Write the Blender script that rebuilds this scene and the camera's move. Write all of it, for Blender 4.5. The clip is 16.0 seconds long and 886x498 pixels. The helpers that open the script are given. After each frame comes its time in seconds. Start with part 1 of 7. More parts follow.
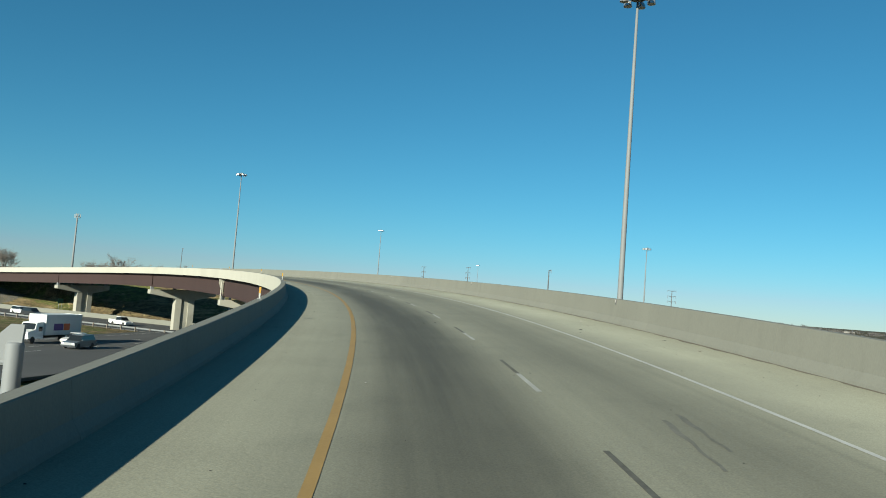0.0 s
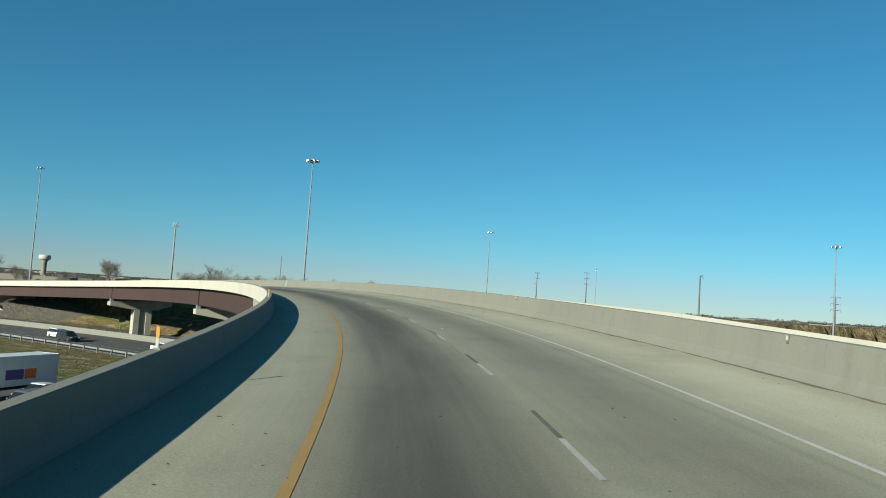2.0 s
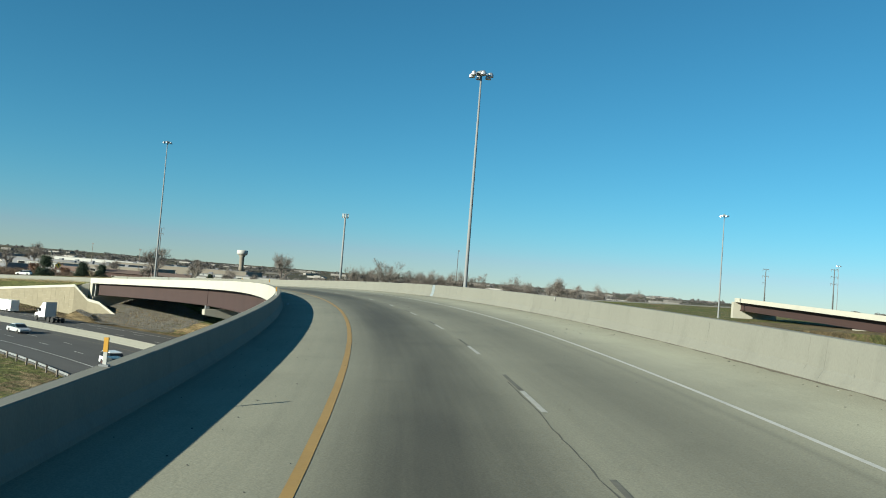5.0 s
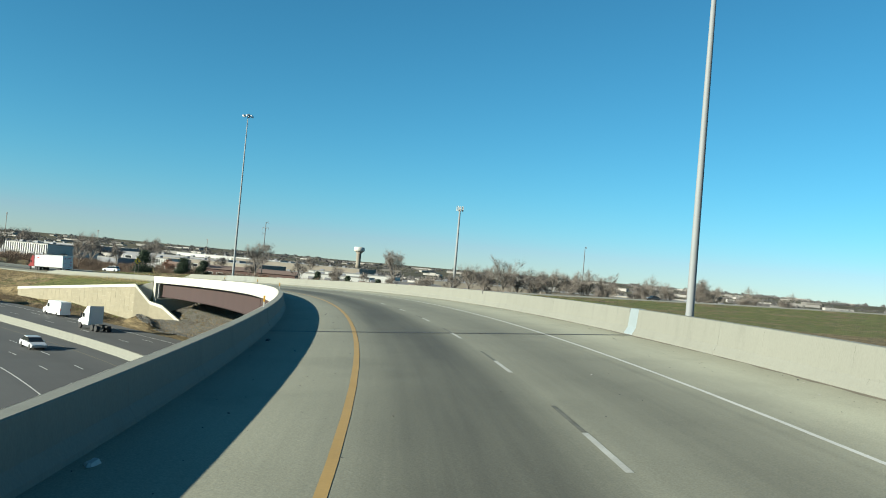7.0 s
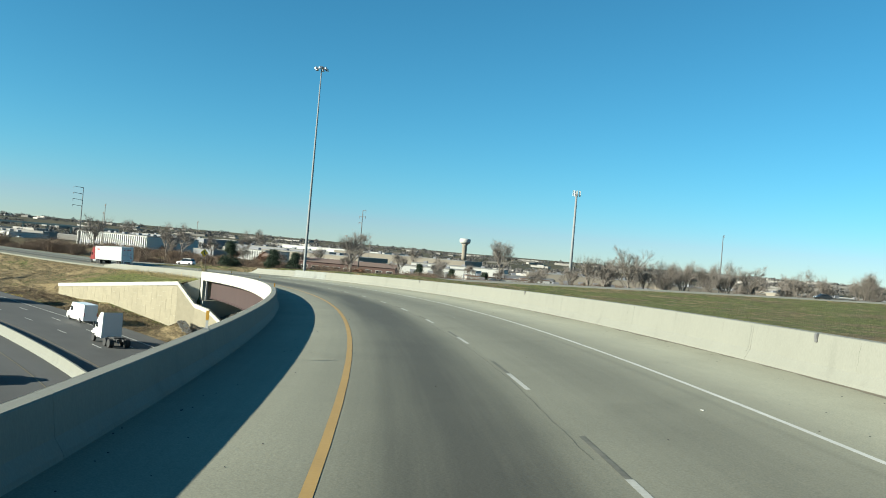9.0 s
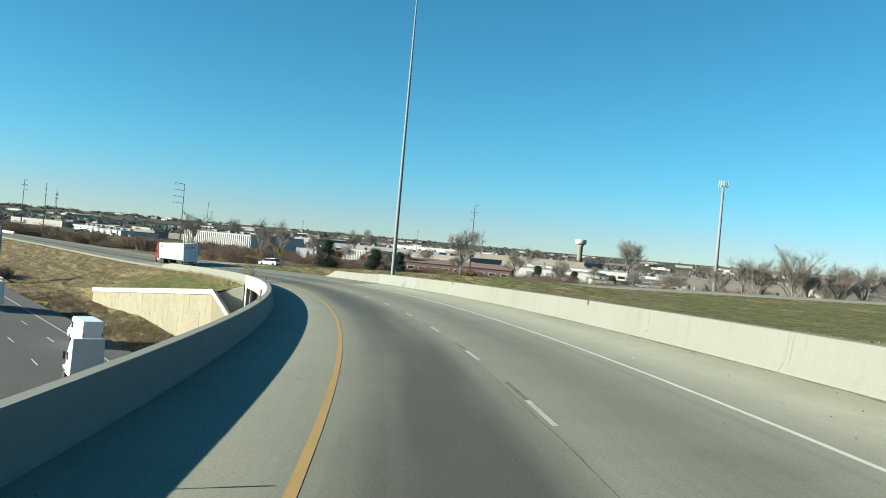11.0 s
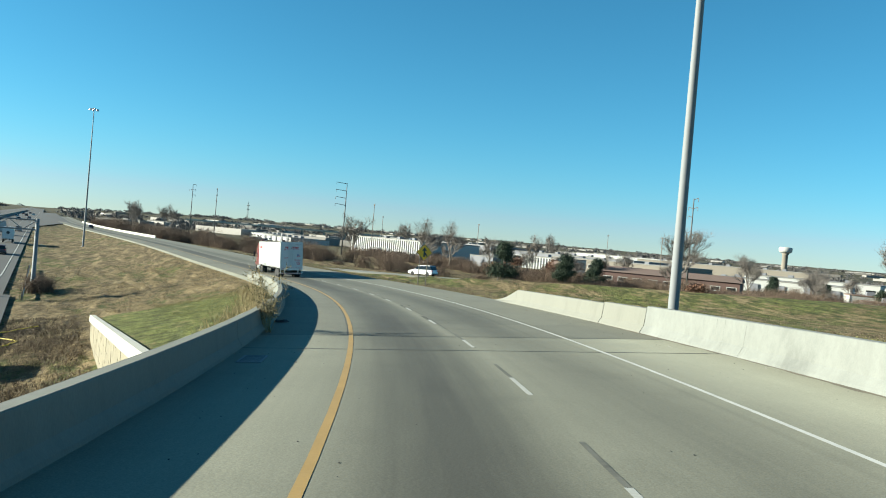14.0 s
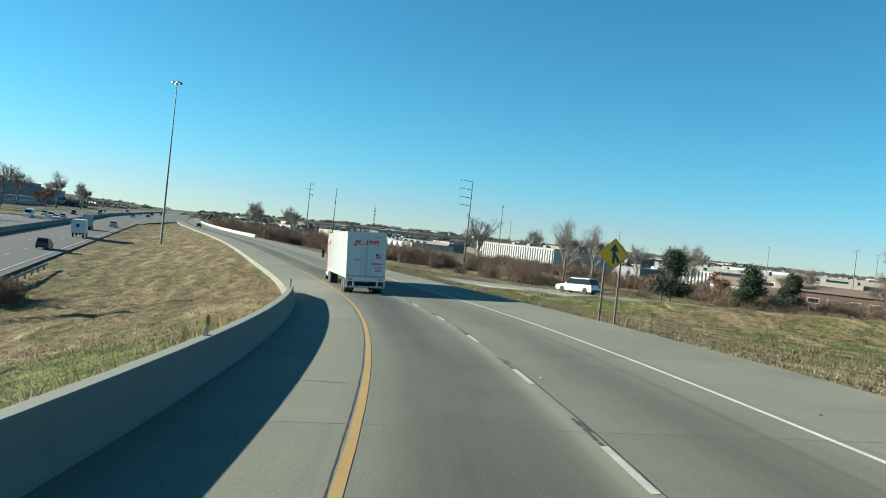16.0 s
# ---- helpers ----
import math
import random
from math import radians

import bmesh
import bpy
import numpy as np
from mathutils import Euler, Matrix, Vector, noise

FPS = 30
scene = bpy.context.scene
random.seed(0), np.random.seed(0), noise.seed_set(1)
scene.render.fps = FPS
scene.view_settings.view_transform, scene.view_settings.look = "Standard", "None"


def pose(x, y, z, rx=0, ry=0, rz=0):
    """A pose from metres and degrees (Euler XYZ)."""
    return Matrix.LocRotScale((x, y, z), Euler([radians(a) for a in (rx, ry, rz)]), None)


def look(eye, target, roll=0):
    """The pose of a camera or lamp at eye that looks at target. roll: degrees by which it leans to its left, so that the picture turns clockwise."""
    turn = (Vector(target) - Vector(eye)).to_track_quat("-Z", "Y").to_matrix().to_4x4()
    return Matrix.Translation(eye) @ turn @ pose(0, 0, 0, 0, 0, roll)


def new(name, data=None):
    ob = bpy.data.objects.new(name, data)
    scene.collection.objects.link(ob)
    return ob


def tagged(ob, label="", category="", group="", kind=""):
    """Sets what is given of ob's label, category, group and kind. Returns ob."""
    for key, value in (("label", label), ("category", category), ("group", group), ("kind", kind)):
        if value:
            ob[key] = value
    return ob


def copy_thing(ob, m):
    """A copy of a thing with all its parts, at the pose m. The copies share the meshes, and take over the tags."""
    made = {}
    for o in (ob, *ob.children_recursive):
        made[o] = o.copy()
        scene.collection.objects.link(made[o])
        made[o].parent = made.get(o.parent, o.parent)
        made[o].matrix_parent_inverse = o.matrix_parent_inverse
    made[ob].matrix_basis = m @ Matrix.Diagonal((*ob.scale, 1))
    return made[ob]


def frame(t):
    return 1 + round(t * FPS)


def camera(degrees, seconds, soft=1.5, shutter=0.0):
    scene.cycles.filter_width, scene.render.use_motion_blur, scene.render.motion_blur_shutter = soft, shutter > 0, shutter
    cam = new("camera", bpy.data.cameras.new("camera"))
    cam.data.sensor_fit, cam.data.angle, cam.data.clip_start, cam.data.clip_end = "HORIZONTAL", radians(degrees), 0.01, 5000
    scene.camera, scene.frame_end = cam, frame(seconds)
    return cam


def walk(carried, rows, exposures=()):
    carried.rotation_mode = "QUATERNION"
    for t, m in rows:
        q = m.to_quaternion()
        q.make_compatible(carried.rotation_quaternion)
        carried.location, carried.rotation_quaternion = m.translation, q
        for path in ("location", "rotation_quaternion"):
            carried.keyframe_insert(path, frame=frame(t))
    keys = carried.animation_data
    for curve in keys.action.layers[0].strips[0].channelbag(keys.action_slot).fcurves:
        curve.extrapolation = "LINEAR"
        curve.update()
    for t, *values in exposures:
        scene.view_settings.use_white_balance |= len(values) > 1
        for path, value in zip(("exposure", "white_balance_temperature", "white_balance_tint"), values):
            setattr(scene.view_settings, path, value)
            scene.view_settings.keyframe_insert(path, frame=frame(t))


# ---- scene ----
cam = camera(58.2, 16.0, soft=1.0)
PATH = [
    (0.0, (-11.96, -0.60, -3.59), (-25.04, 47.53, -0.03), 4.37),
    (0.5, (-15.06, 9.27, -2.95), (-29.73, 56.92, 0.84), 3.99),
    (1.0, (-18.45, 19.00, -2.37), (-35.01, 66.02, 1.44), 4.01),
    (1.5, (-22.14, 28.56, -1.84), (-40.12, 75.08, 1.70), 4.08),
    (2.0, (-26.15, 37.93, -1.36), (-45.63, 83.85, 2.05), 3.91),
    (2.5, (-30.48, 47.09, -0.93), (-51.52, 92.35, 2.09), 3.78),
    (3.0, (-35.14, 56.02, -0.54), (-58.09, 100.35, 2.32), 4.01),
    (3.5, (-40.13, 64.71, -0.19), (-64.82, 108.10, 2.51), 4.07),
    (4.0, (-45.42, 73.14, 0.13), (-71.81, 115.53, 2.73), 4.13),
    (4.5, (-50.98, 81.33, 0.42), (-78.89, 122.74, 2.86), 4.31),
    (5.0, (-56.82, 89.25, 0.68), (-86.18, 129.65, 2.96), 4.49),
    (5.5, (-62.90, 96.91, 0.92), (-93.68, 136.25, 3.04), 4.67),
    (6.0, (-69.22, 104.31, 1.12), (-101.39, 142.53, 3.08), 4.85),
    (6.5, (-75.78, 111.43, 1.29), (-109.28, 148.50, 3.09), 5.03),
    (7.0, (-82.56, 118.28, 1.42), (-117.47, 154.04, 2.95), 4.99),
    (7.5, (-89.54, 124.87, 1.51), (-125.64, 159.44, 2.75), 5.04),
    (8.0, (-96.71, 131.20, 1.55), (-133.89, 164.61, 2.47), 5.24),
    (8.5, (-104.07, 137.28, 1.55), (-142.29, 169.50, 2.67), 5.20),
    (9.0, (-111.59, 143.11, 1.50), (-150.91, 174.00, 1.95), 4.90),
    (9.5, (-119.30, 148.70, 1.40), (-159.59, 178.30, 1.73), 4.94),
    (10.0, (-127.20, 154.00, 1.27), (-168.50, 182.19, 1.45), 4.98),
    (10.5, (-135.31, 159.02, 1.09), (-177.61, 185.67, 1.14), 5.02),
    (11.0, (-143.62, 163.73, 0.87), (-186.87, 188.81, 0.79), 5.06),
    (11.5, (-152.13, 168.13, 0.63), (-196.25, 191.67, 0.41), 5.10),
    (12.0, (-160.84, 172.25, 0.35), (-205.75, 194.23, -0.11), 5.18),
    (12.5, (-169.74, 176.09, 0.06), (-215.50, 196.23, -0.32), 5.01),
    (13.0, (-178.84, 179.66, -0.24), (-225.29, 198.15, -0.78), 4.97),
    (13.5, (-188.14, 182.92, -0.56), (-235.28, 199.57, -0.98), 4.85),
    (14.0, (-197.66, 185.86, -0.88), (-245.40, 200.72, -1.35), 4.91),
    (14.5, (-207.41, 188.45, -1.22), (-255.71, 201.38, -1.64), 4.90),
    (15.0, (-217.39, 190.67, -1.57), (-266.14, 201.78, -2.04), 4.90),
    (15.5, (-227.61, 192.53, -1.93), (-276.75, 201.75, -2.57), 5.58),
    (16.0, (-238.07, 194.00, -2.32), (-287.54, 201.18, -2.98), 6.10),
]
walk(cam, [(t, look(eye, target, roll)) for t, eye, target, roll in PATH], [(0.0, 0.92, 6250, 2), (1.0, 0.80, 6250, 2), (2.0, 0.92, 6250, 2), (4.0, 1.02, 6250, 2), (7.0, 1.40, 6250, 2), (9.0, 1.52, 6250, 2), (12.5, 1.64, 6250, 2), (16.0, 1.64, 6250, 2)])

# ==== light ====
SUN_AZ, SUN_EL = 163.0, 18.5
world = bpy.data.worlds.new("world")
scene.world = world
world.use_nodes = True
wn = world.node_tree
sky = wn.nodes.new("ShaderNodeTexSky")
sky.sky_type, sky.sun_disc = "NISHITA", False
sky.sun_elevation, sky.sun_rotation = radians(SUN_EL), radians(-SUN_AZ)
sky.altitude, sky.air_density, sky.dust_density, sky.ozone_density = 300, 0.9, 0.0, 4.0
wn.nodes["Background"].inputs["Strength"].default_value = 0.05
hue = wn.nodes.new("ShaderNodeMix")
hue.data_type, hue.blend_type = "RGBA", "MULTIPLY"
hue.inputs["Factor"].default_value = 1.0
parts = wn.nodes.new("ShaderNodeSeparateColor")
ratio = wn.nodes.new("ShaderNodeMath")
ratio.operation = "DIVIDE"
pale = wn.nodes.new("ShaderNodeMapRange")
pale.inputs["From Min"].default_value, pale.inputs["From Max"].default_value = 0.26, 0.75
cast = wn.nodes.new("ShaderNodeMix")
cast.data_type = "RGBA"
cast.inputs["A"].default_value, cast.inputs["B"].default_value = (0.49, 1.03, 1.0, 1), (0.70, 0.82, 0.95, 1)
wn.links.new(sky.outputs[0], parts.inputs[0])
wn.links.new(parts.outputs[0], ratio.inputs[0])
wn.links.new(parts.outputs[2], ratio.inputs[1])
wn.links.new(ratio.outputs[0], pale.inputs["Value"])
wn.links.new(pale.outputs[0], cast.inputs["Factor"])
wn.links.new(cast.outputs["Result"], hue.inputs["B"])
wn.links.new(sky.outputs[0], hue.inputs["A"])
wn.links.new(hue.outputs["Result"], wn.nodes["Background"].inputs["Color"])
sun = new("sun", bpy.data.lights.new("sun", "SUN"))
sun.data.energy, sun.data.angle, sun.data.color = 5.0, radians(0.5), (1.0, 0.925, 0.775)
_sd = Vector((-math.sin(radians(SUN_AZ)) * math.cos(radians(SUN_EL)), math.cos(radians(SUN_AZ)) * math.cos(radians(SUN_EL)), math.sin(radians(SUN_EL))))
sun.matrix_world = look(_sd * 100, (0, 0, 0))


# ==== materials ====
def mat(name, base, rough=0.8, metal=0.0, var=0.12, scale=0.6, fine=14.0, bump=0.0, dark=None, stain=0.0, stain_scale=0.15, per_object=0.0, per_island=0.0, coat=0.0, stretch=(1, 1, 1), grain=0.0):
    """A plain surface with two scales of variation, optional stains and relief."""
    m = bpy.data.materials.new(name)
    m.use_nodes = True
    t = m.node_tree
    b = t.nodes["Principled BSDF"]
    b.inputs["Roughness"].default_value, b.inputs["Metallic"].default_value = rough, metal
    b.inputs["Coat Weight"].default_value = coat
    co = t.nodes.new("ShaderNodeNewGeometry").outputs["Position"]
    mp = t.nodes.new("ShaderNodeMapping")
    mp.inputs["Scale"].default_value = stretch
    t.links.new(co, mp.inputs["Vector"])

    def noise_of(s, detail=4.0):
        n = t.nodes.new("ShaderNodeTexNoise")
        n.inputs["Scale"].default_value, n.inputs["Detail"].default_value = s, detail
        t.links.new(mp.outputs[0], n.inputs["Vector"])
        return n.outputs["Fac"]

    def math_of(op, a, c):
        n = t.nodes.new("ShaderNodeMath")
        n.operation = op
        for i, v in enumerate((a, c)):
            if isinstance(v, (int, float)):
                n.inputs[i].default_value = v
            else:
                t.links.new(v, n.inputs[i])
        return n.outputs[0]

    big, small = noise_of(scale), noise_of(fine, 6.0)
    f = math_of("ADD", math_of("MULTIPLY", math_of("SUBTRACT", big, 0.5), 2.2 * var), math_of("MULTIPLY", math_of("SUBTRACT", small, 0.5), 1.6 * var))
    if grain:
        f = math_of("ADD", f, math_of("MULTIPLY", math_of("SUBTRACT", noise_of(38.0, 3.0), 0.5), grain))
    if per_object:
        f = math_of("ADD", f, math_of("MULTIPLY", math_of("SUBTRACT", t.nodes.new("ShaderNodeObjectInfo").outputs["Random"], 0.5), 2 * per_object))
    if per_island:
        f = math_of("ADD", f, math_of("MULTIPLY", math_of("SUBTRACT", t.nodes.new("ShaderNodeNewGeometry").outputs["Random Per Island"], 0.5), 2 * per_island))
    if stain:
        s = math_of("MULTIPLY", math_of("MAXIMUM", math_of("SUBTRACT", noise_of(stain_scale, 5.0), 0.55), 0.0), -6.0 * stain)
        f = math_of("ADD", f, s)
    f = math_of("MAXIMUM", math_of("ADD", f, 1.0), 0.15)
    mix = t.nodes.new("ShaderNodeMix")
    mix.data_type, mix.blend_type = "RGBA", "MULTIPLY"
    mix.inputs["Factor"].default_value = 1.0
    mix.inputs["A"].default_value = (*base, 1)
    if dark:
        two = t.nodes.new("ShaderNodeMix")
        two.data_type = "RGBA"
        ramp = t.nodes.new("ShaderNodeMapRange")
        ramp.inputs["From Min"].default_value, ramp.inputs["From Max"].default_value = 0.42, 0.6
        t.links.new(noise_of(scale * 0.45, 5.0), ramp.inputs["Value"])
        t.links.new(ramp.outputs[0], two.inputs["Factor"])
        two.inputs["A"].default_value, two.inputs["B"].default_value = (*base, 1), (*dark, 1)
        t.links.new(two.outputs["Result"], mix.inputs["A"])
    comb = t.nodes.new("ShaderNodeCombineColor")
    for i in range(3):
        t.links.new(f, comb.inputs[i])
    t.links.new(comb.outputs[0], mix.inputs["B"])
    t.links.new(mix.outputs["Result"], b.inputs["Base Color"])
    if bump:
        bp = t.nodes.new("ShaderNodeBump")
        bp.inputs["Strength"].default_value, bp.inputs["Distance"].default_value = 0.6, bump
        t.links.new(small, bp.inputs["Height"])
        t.links.new(bp.outputs[0], b.inputs["Normal"])
    return m


def meadow():
    """Winter grass: straw, dull green and bare brown in patches, clumped and streaked; the mesh says where it stays greener."""
    m = bpy.data.materials.new("dry_winter_grass")
    m.use_nodes = True
    t = m.node_tree
    b = t.nodes["Principled BSDF"]
    b.inputs["Roughness"].default_value = 0.95
    b.inputs["Specular IOR Level"].default_value = 0.15
    co = t.nodes.new("ShaderNodeNewGeometry").outputs["Position"]

    def noise_of(s, detail, stretch=(1, 1, 1), rough=0.6):
        mp = t.nodes.new("ShaderNodeMapping")
        mp.inputs["Scale"].default_value, mp.inputs["Rotation"].default_value = stretch, (0, 0, 0.25)
        n = t.nodes.new("ShaderNodeTexNoise")
        n.inputs["Scale"].default_value, n.inputs["Detail"].default_value, n.inputs["Roughness"].default_value = s, detail, rough
        t.links.new(co, mp.inputs["Vector"])
        t.links.new(mp.outputs[0], n.inputs["Vector"])
        return n.outputs["Fac"]

    def op(kind, a, c):
        k = t.nodes.new("ShaderNodeMath")
        k.operation = kind
        for i, v in enumerate((a, c)):
            if isinstance(v, (int, float)):
                k.inputs[i].default_value = v
            else:
                t.links.new(v, k.inputs[i])
        return k.outputs[0]

    def span(v, lo, hi):
        n = t.nodes.new("ShaderNodeMapRange")
        n.inputs["From Min"].default_value, n.inputs["From Max"].default_value = lo, hi
        t.links.new(v, n.inputs["Value"])
        return n.outputs[0]

    def blend(f, a, c):
        n = t.nodes.new("ShaderNodeMix")
        n.data_type = "RGBA"
        t.links.new(f, n.inputs["Factor"])
        for key, v in (("A", a), ("B", c)):
            if isinstance(v, tuple):
                n.inputs[key].default_value = (*v, 1)
            else:
                t.links.new(v, n.inputs[key])
        return n.outputs["Result"]

    lush = t.nodes.new("ShaderNodeAttribute")
    lush.attribute_name = "lush"
    clumps, fine, streak, broad = noise_of(0.55, 8, (1, 1.6, 1), 0.68), noise_of(5.0, 5), noise_of(0.35, 5, (0.35, 1.6, 1), 0.65), noise_of(0.07, 4)
    straw = blend(span(clumps, 0.4, 0.62), (0.066, 0.050, 0.028), (0.18, 0.136, 0.072))
    straw = blend(span(streak, 0.5, 0.66), straw, (0.25, 0.192, 0.104))
    green = blend(span(clumps, 0.4, 0.6), (0.060, 0.066, 0.024), (0.142, 0.152, 0.045))
    amount = op("ADD", op("ADD", lush.outputs["Fac"], op("MULTIPLY", op("SUBTRACT", broad, 0.5), 2.4)), op("ADD", op("MULTIPLY", op("SUBTRACT", streak, 0.5), -1.6), op("MULTIPLY", op("SUBTRACT", clumps, 0.5), -2.2)))
    tone = blend(span(amount, 0.3, 0.6), straw, green)
    tone = blend(span(fine, 0.62, 0.72), tone, (0.075, 0.058, 0.034))
    away = t.nodes.new("ShaderNodeVectorMath")
    away.operation = "DISTANCE"
    t.links.new(co, away.inputs[0])
    away.inputs[1].default_value = (-170, 150, -10)
    tone = blend(span(op("ADD", away.outputs["Value"], op("MULTIPLY", broad, 120.0)), 400.0, 640.0), tone, blend(span(noise_of(0.012, 5), 0.42, 0.6), (0.055, 0.053, 0.036), (0.105, 0.09, 0.055)))
    speck = noise_of(2.3, 7, (1, 1, 1), 0.72)
    shade = t.nodes.new("ShaderNodeMix")
    shade.data_type, shade.blend_type = "RGBA", "MULTIPLY"
    shade.inputs["Factor"].default_value = 1.0
    lum = op("ADD", op("MULTIPLY", span(speck, 0.3, 0.7), 1.1), 0.42)
    comb = t.nodes.new("ShaderNodeCombineColor")
    for i in range(3):
        t.links.new(lum, comb.inputs[i])
    t.links.new(tone, shade.inputs["A"])
    t.links.new(comb.outputs[0], shade.inputs["B"])
    t.links.new(shade.outputs["Result"], b.inputs["Base Color"])
    bp = t.nodes.new("ShaderNodeBump")
    bp.inputs["Strength"].default_value, bp.inputs["Distance"].default_value = 0.9, 0.45
    t.links.new(op("ADD", op("MULTIPLY", clumps, 1.6), op("MULTIPLY", fine, 0.35)), bp.inputs["Height"])
    t.links.new(bp.outputs[0], b.inputs["Normal"])
    return m


M = {
    "deck": mat("deck_concrete", (0.166, 0.163, 0.120), 0.85, var=0.14, scale=0.35, fine=16, bump=0.006, stain=0.10, stain_scale=0.5, grain=0.8),
    "barrier": mat("barrier_concrete", (0.150, 0.151, 0.127), 0.85, var=0.07, scale=0.5, fine=7, bump=0.006, grain=0.35, stain=0.10, stain_scale=1.4, per_object=0.03, stretch=(1, 1, 0.35)),
    "patched": mat("patched_barrier_concrete", (0.158, 0.165, 0.15), 0.85, var=0.2, scale=0.7, fine=6, bump=0.008, grain=0.3, stain=0.2, stain_scale=0.8, stretch=(1, 1, 0.6)),
    "fascia": mat("pale_concrete", (0.375, 0.365, 0.31), 0.8, var=0.07, scale=0.4, fine=5, stain=0.1, per_object=0.02),
    "pier": mat("pier_concrete", (0.31, 0.30, 0.25), 0.85, var=0.1, scale=0.5, fine=5, stain=0.2, stain_scale=0.4),
    "rust": mat("weathering_steel", (0.034, 0.0172, 0.0148), 0.75, var=0.16, scale=0.25, fine=4, stain=0.2, stain_scale=0.1),
    "asphalt": mat("worn_asphalt", (0.050, 0.050, 0.048), 0.9, var=0.12, scale=0.25, fine=6, bump=0.003, stain=0.12, stain_scale=0.1),
    "yellow": mat("yellow_road_paint", (0.27, 0.172, 0.054), 0.7, var=0.16, scale=1.2, fine=16),
    "faded": mat("faded_yellow_line", (0.12, 0.10, 0.06), 0.8, var=0.2, scale=0.8, fine=9),
    "white": mat("white_road_paint", (0.40, 0.40, 0.37), 0.75, var=0.2, scale=1.2, fine=16),
    "dash": mat("worn_white_dash_paint", (0.30, 0.30, 0.27), 0.8, var=0.3, scale=1.5, fine=18),
    "flake": mat("flaking_black_marking", (0.036, 0.035, 0.031), 0.85, var=0.4, scale=1.6, fine=9),
    "black": mat("black_road_marking", (0.088, 0.086, 0.070), 0.85, var=0.55, scale=1.6, fine=9),
    "grass": meadow(),
    "steel": mat("galvanised_steel", (0.165, 0.175, 0.18), 0.7, 0.0, var=0.06, scale=0.6, fine=5),
    "stone": mat("grey_riprap", (0.110, 0.105, 0.095), 0.9, var=0.15, scale=0.9, fine=5, per_island=0.3),
    "wall": mat("tan_wall_panel", (0.198, 0.176, 0.122), 0.9, var=0.16, scale=1.2, fine=9, bump=0.02, per_object=0.05),
}


def wear(m, bands, along_gain=None, slabs=None):
    """Dark oil and tyre wear along the lanes, by the distance across the road that the mesh carries."""
    t = m.node_tree
    b = t.nodes["Principled BSDF"]
    old = b.inputs["Base Color"].links[0].from_socket
    uv = t.nodes.new("ShaderNodeUVMap")
    uv.uv_map = "across"
    sep = t.nodes.new("ShaderNodeSeparateXYZ")
    t.links.new(uv.outputs[0], sep.inputs[0])
    n = t.nodes.new("ShaderNodeTexNoise")
    n.inputs["Scale"].default_value, n.inputs["Detail"].default_value = 0.16, 4.0
    mp = t.nodes.new("ShaderNodeMapping")
    mp.inputs["Scale"].default_value = (1.6, 0.22, 1.0)
    t.links.new(uv.outputs[0], mp.inputs[0])
    t.links.new(mp.outputs[0], n.inputs["Vector"])

    def op(kind, a, c):
        k = t.nodes.new("ShaderNodeMath")
        k.operation = kind
        for i, v in enumerate((a, c)):
            if isinstance(v, (int, float)):
                k.inputs[i].default_value = v
            else:
                t.links.new(v, k.inputs[i])
        return k.outputs[0]

    total = None
    for u, w, amount in bands:
        d = op("DIVIDE", op("SUBTRACT", sep.outputs[0], u), w)
        e = op("MULTIPLY", op("POWER", 2.718, op("MULTIPLY", op("MULTIPLY", d, d), -1.0)), amount)
        total = e if total is None else op("ADD", total, e)
    total = op("MULTIPLY", total, op("ADD", op("MULTIPLY", n.outputs["Fac"], 1.5), 0.25))
    n2 = t.nodes.new("ShaderNodeTexNoise")
    n2.inputs["Scale"].default_value, n2.inputs["Detail"].default_value, n2.inputs["Roughness"].default_value = 1.0, 6.0, 0.7
    mp2 = t.nodes.new("ShaderNodeMapping")
    mp2.inputs["Scale"].default_value = (3.5, 0.09, 1.0)
    t.links.new(uv.outputs[0], mp2.inputs[0])
    t.links.new(mp2.outputs[0], n2.inputs["Vector"])
    total = op("ADD", total, op("MULTIPLY", op("SUBTRACT", n2.outputs["Fac"], 0.5), 0.30))
    f = op("MAXIMUM", op("SUBTRACT", 1.0, total), 0.25)
    if slabs:
        lane = None
        for edge in slabs[2]:
            g = op("GREATER_THAN", sep.outputs[0], edge)
            lane = g if lane is None else op("ADD", lane, g)
        row = op("FLOOR", op("DIVIDE", op("SUBTRACT", sep.outputs[1], slabs[0]), slabs[1]), 0.0)
        cell = t.nodes.new("ShaderNodeCombineXYZ")
        t.links.new(lane, cell.inputs[0])
        t.links.new(row, cell.inputs[1])
        dice = t.nodes.new("ShaderNodeTexWhiteNoise")
        dice.noise_dimensions = "2D"
        t.links.new(cell.outputs[0], dice.inputs["Vector"])
        f = op("MULTIPLY", f, op("ADD", op("MULTIPLY", dice.outputs["Value"], 0.16), 0.92))
        second = op("MULTIPLY", op("GREATER_THAN", sep.outputs[0], slabs[2][1]), op("LESS_THAN", sep.outputs[0], slabs[2][2]))
        f = op("MULTIPLY", f, op("SUBTRACT", 1.0, op("MULTIPLY", second, 0.08)))
    # tone multiplied along the road: paler at the start, plain further on
    if along_gain:
        n3 = t.nodes.new("ShaderNodeMapRange")
        for key, v in zip(("From Min", "From Max", "To Min", "To Max"), along_gain):
            n3.inputs[key].default_value = v
        t.links.new(sep.outputs[1], n3.inputs["Value"])
        f = op("MULTIPLY", f, n3.outputs[0])
    mix = t.nodes.new("ShaderNodeMix")
    mix.data_type, mix.blend_type = "RGBA", "MULTIPLY"
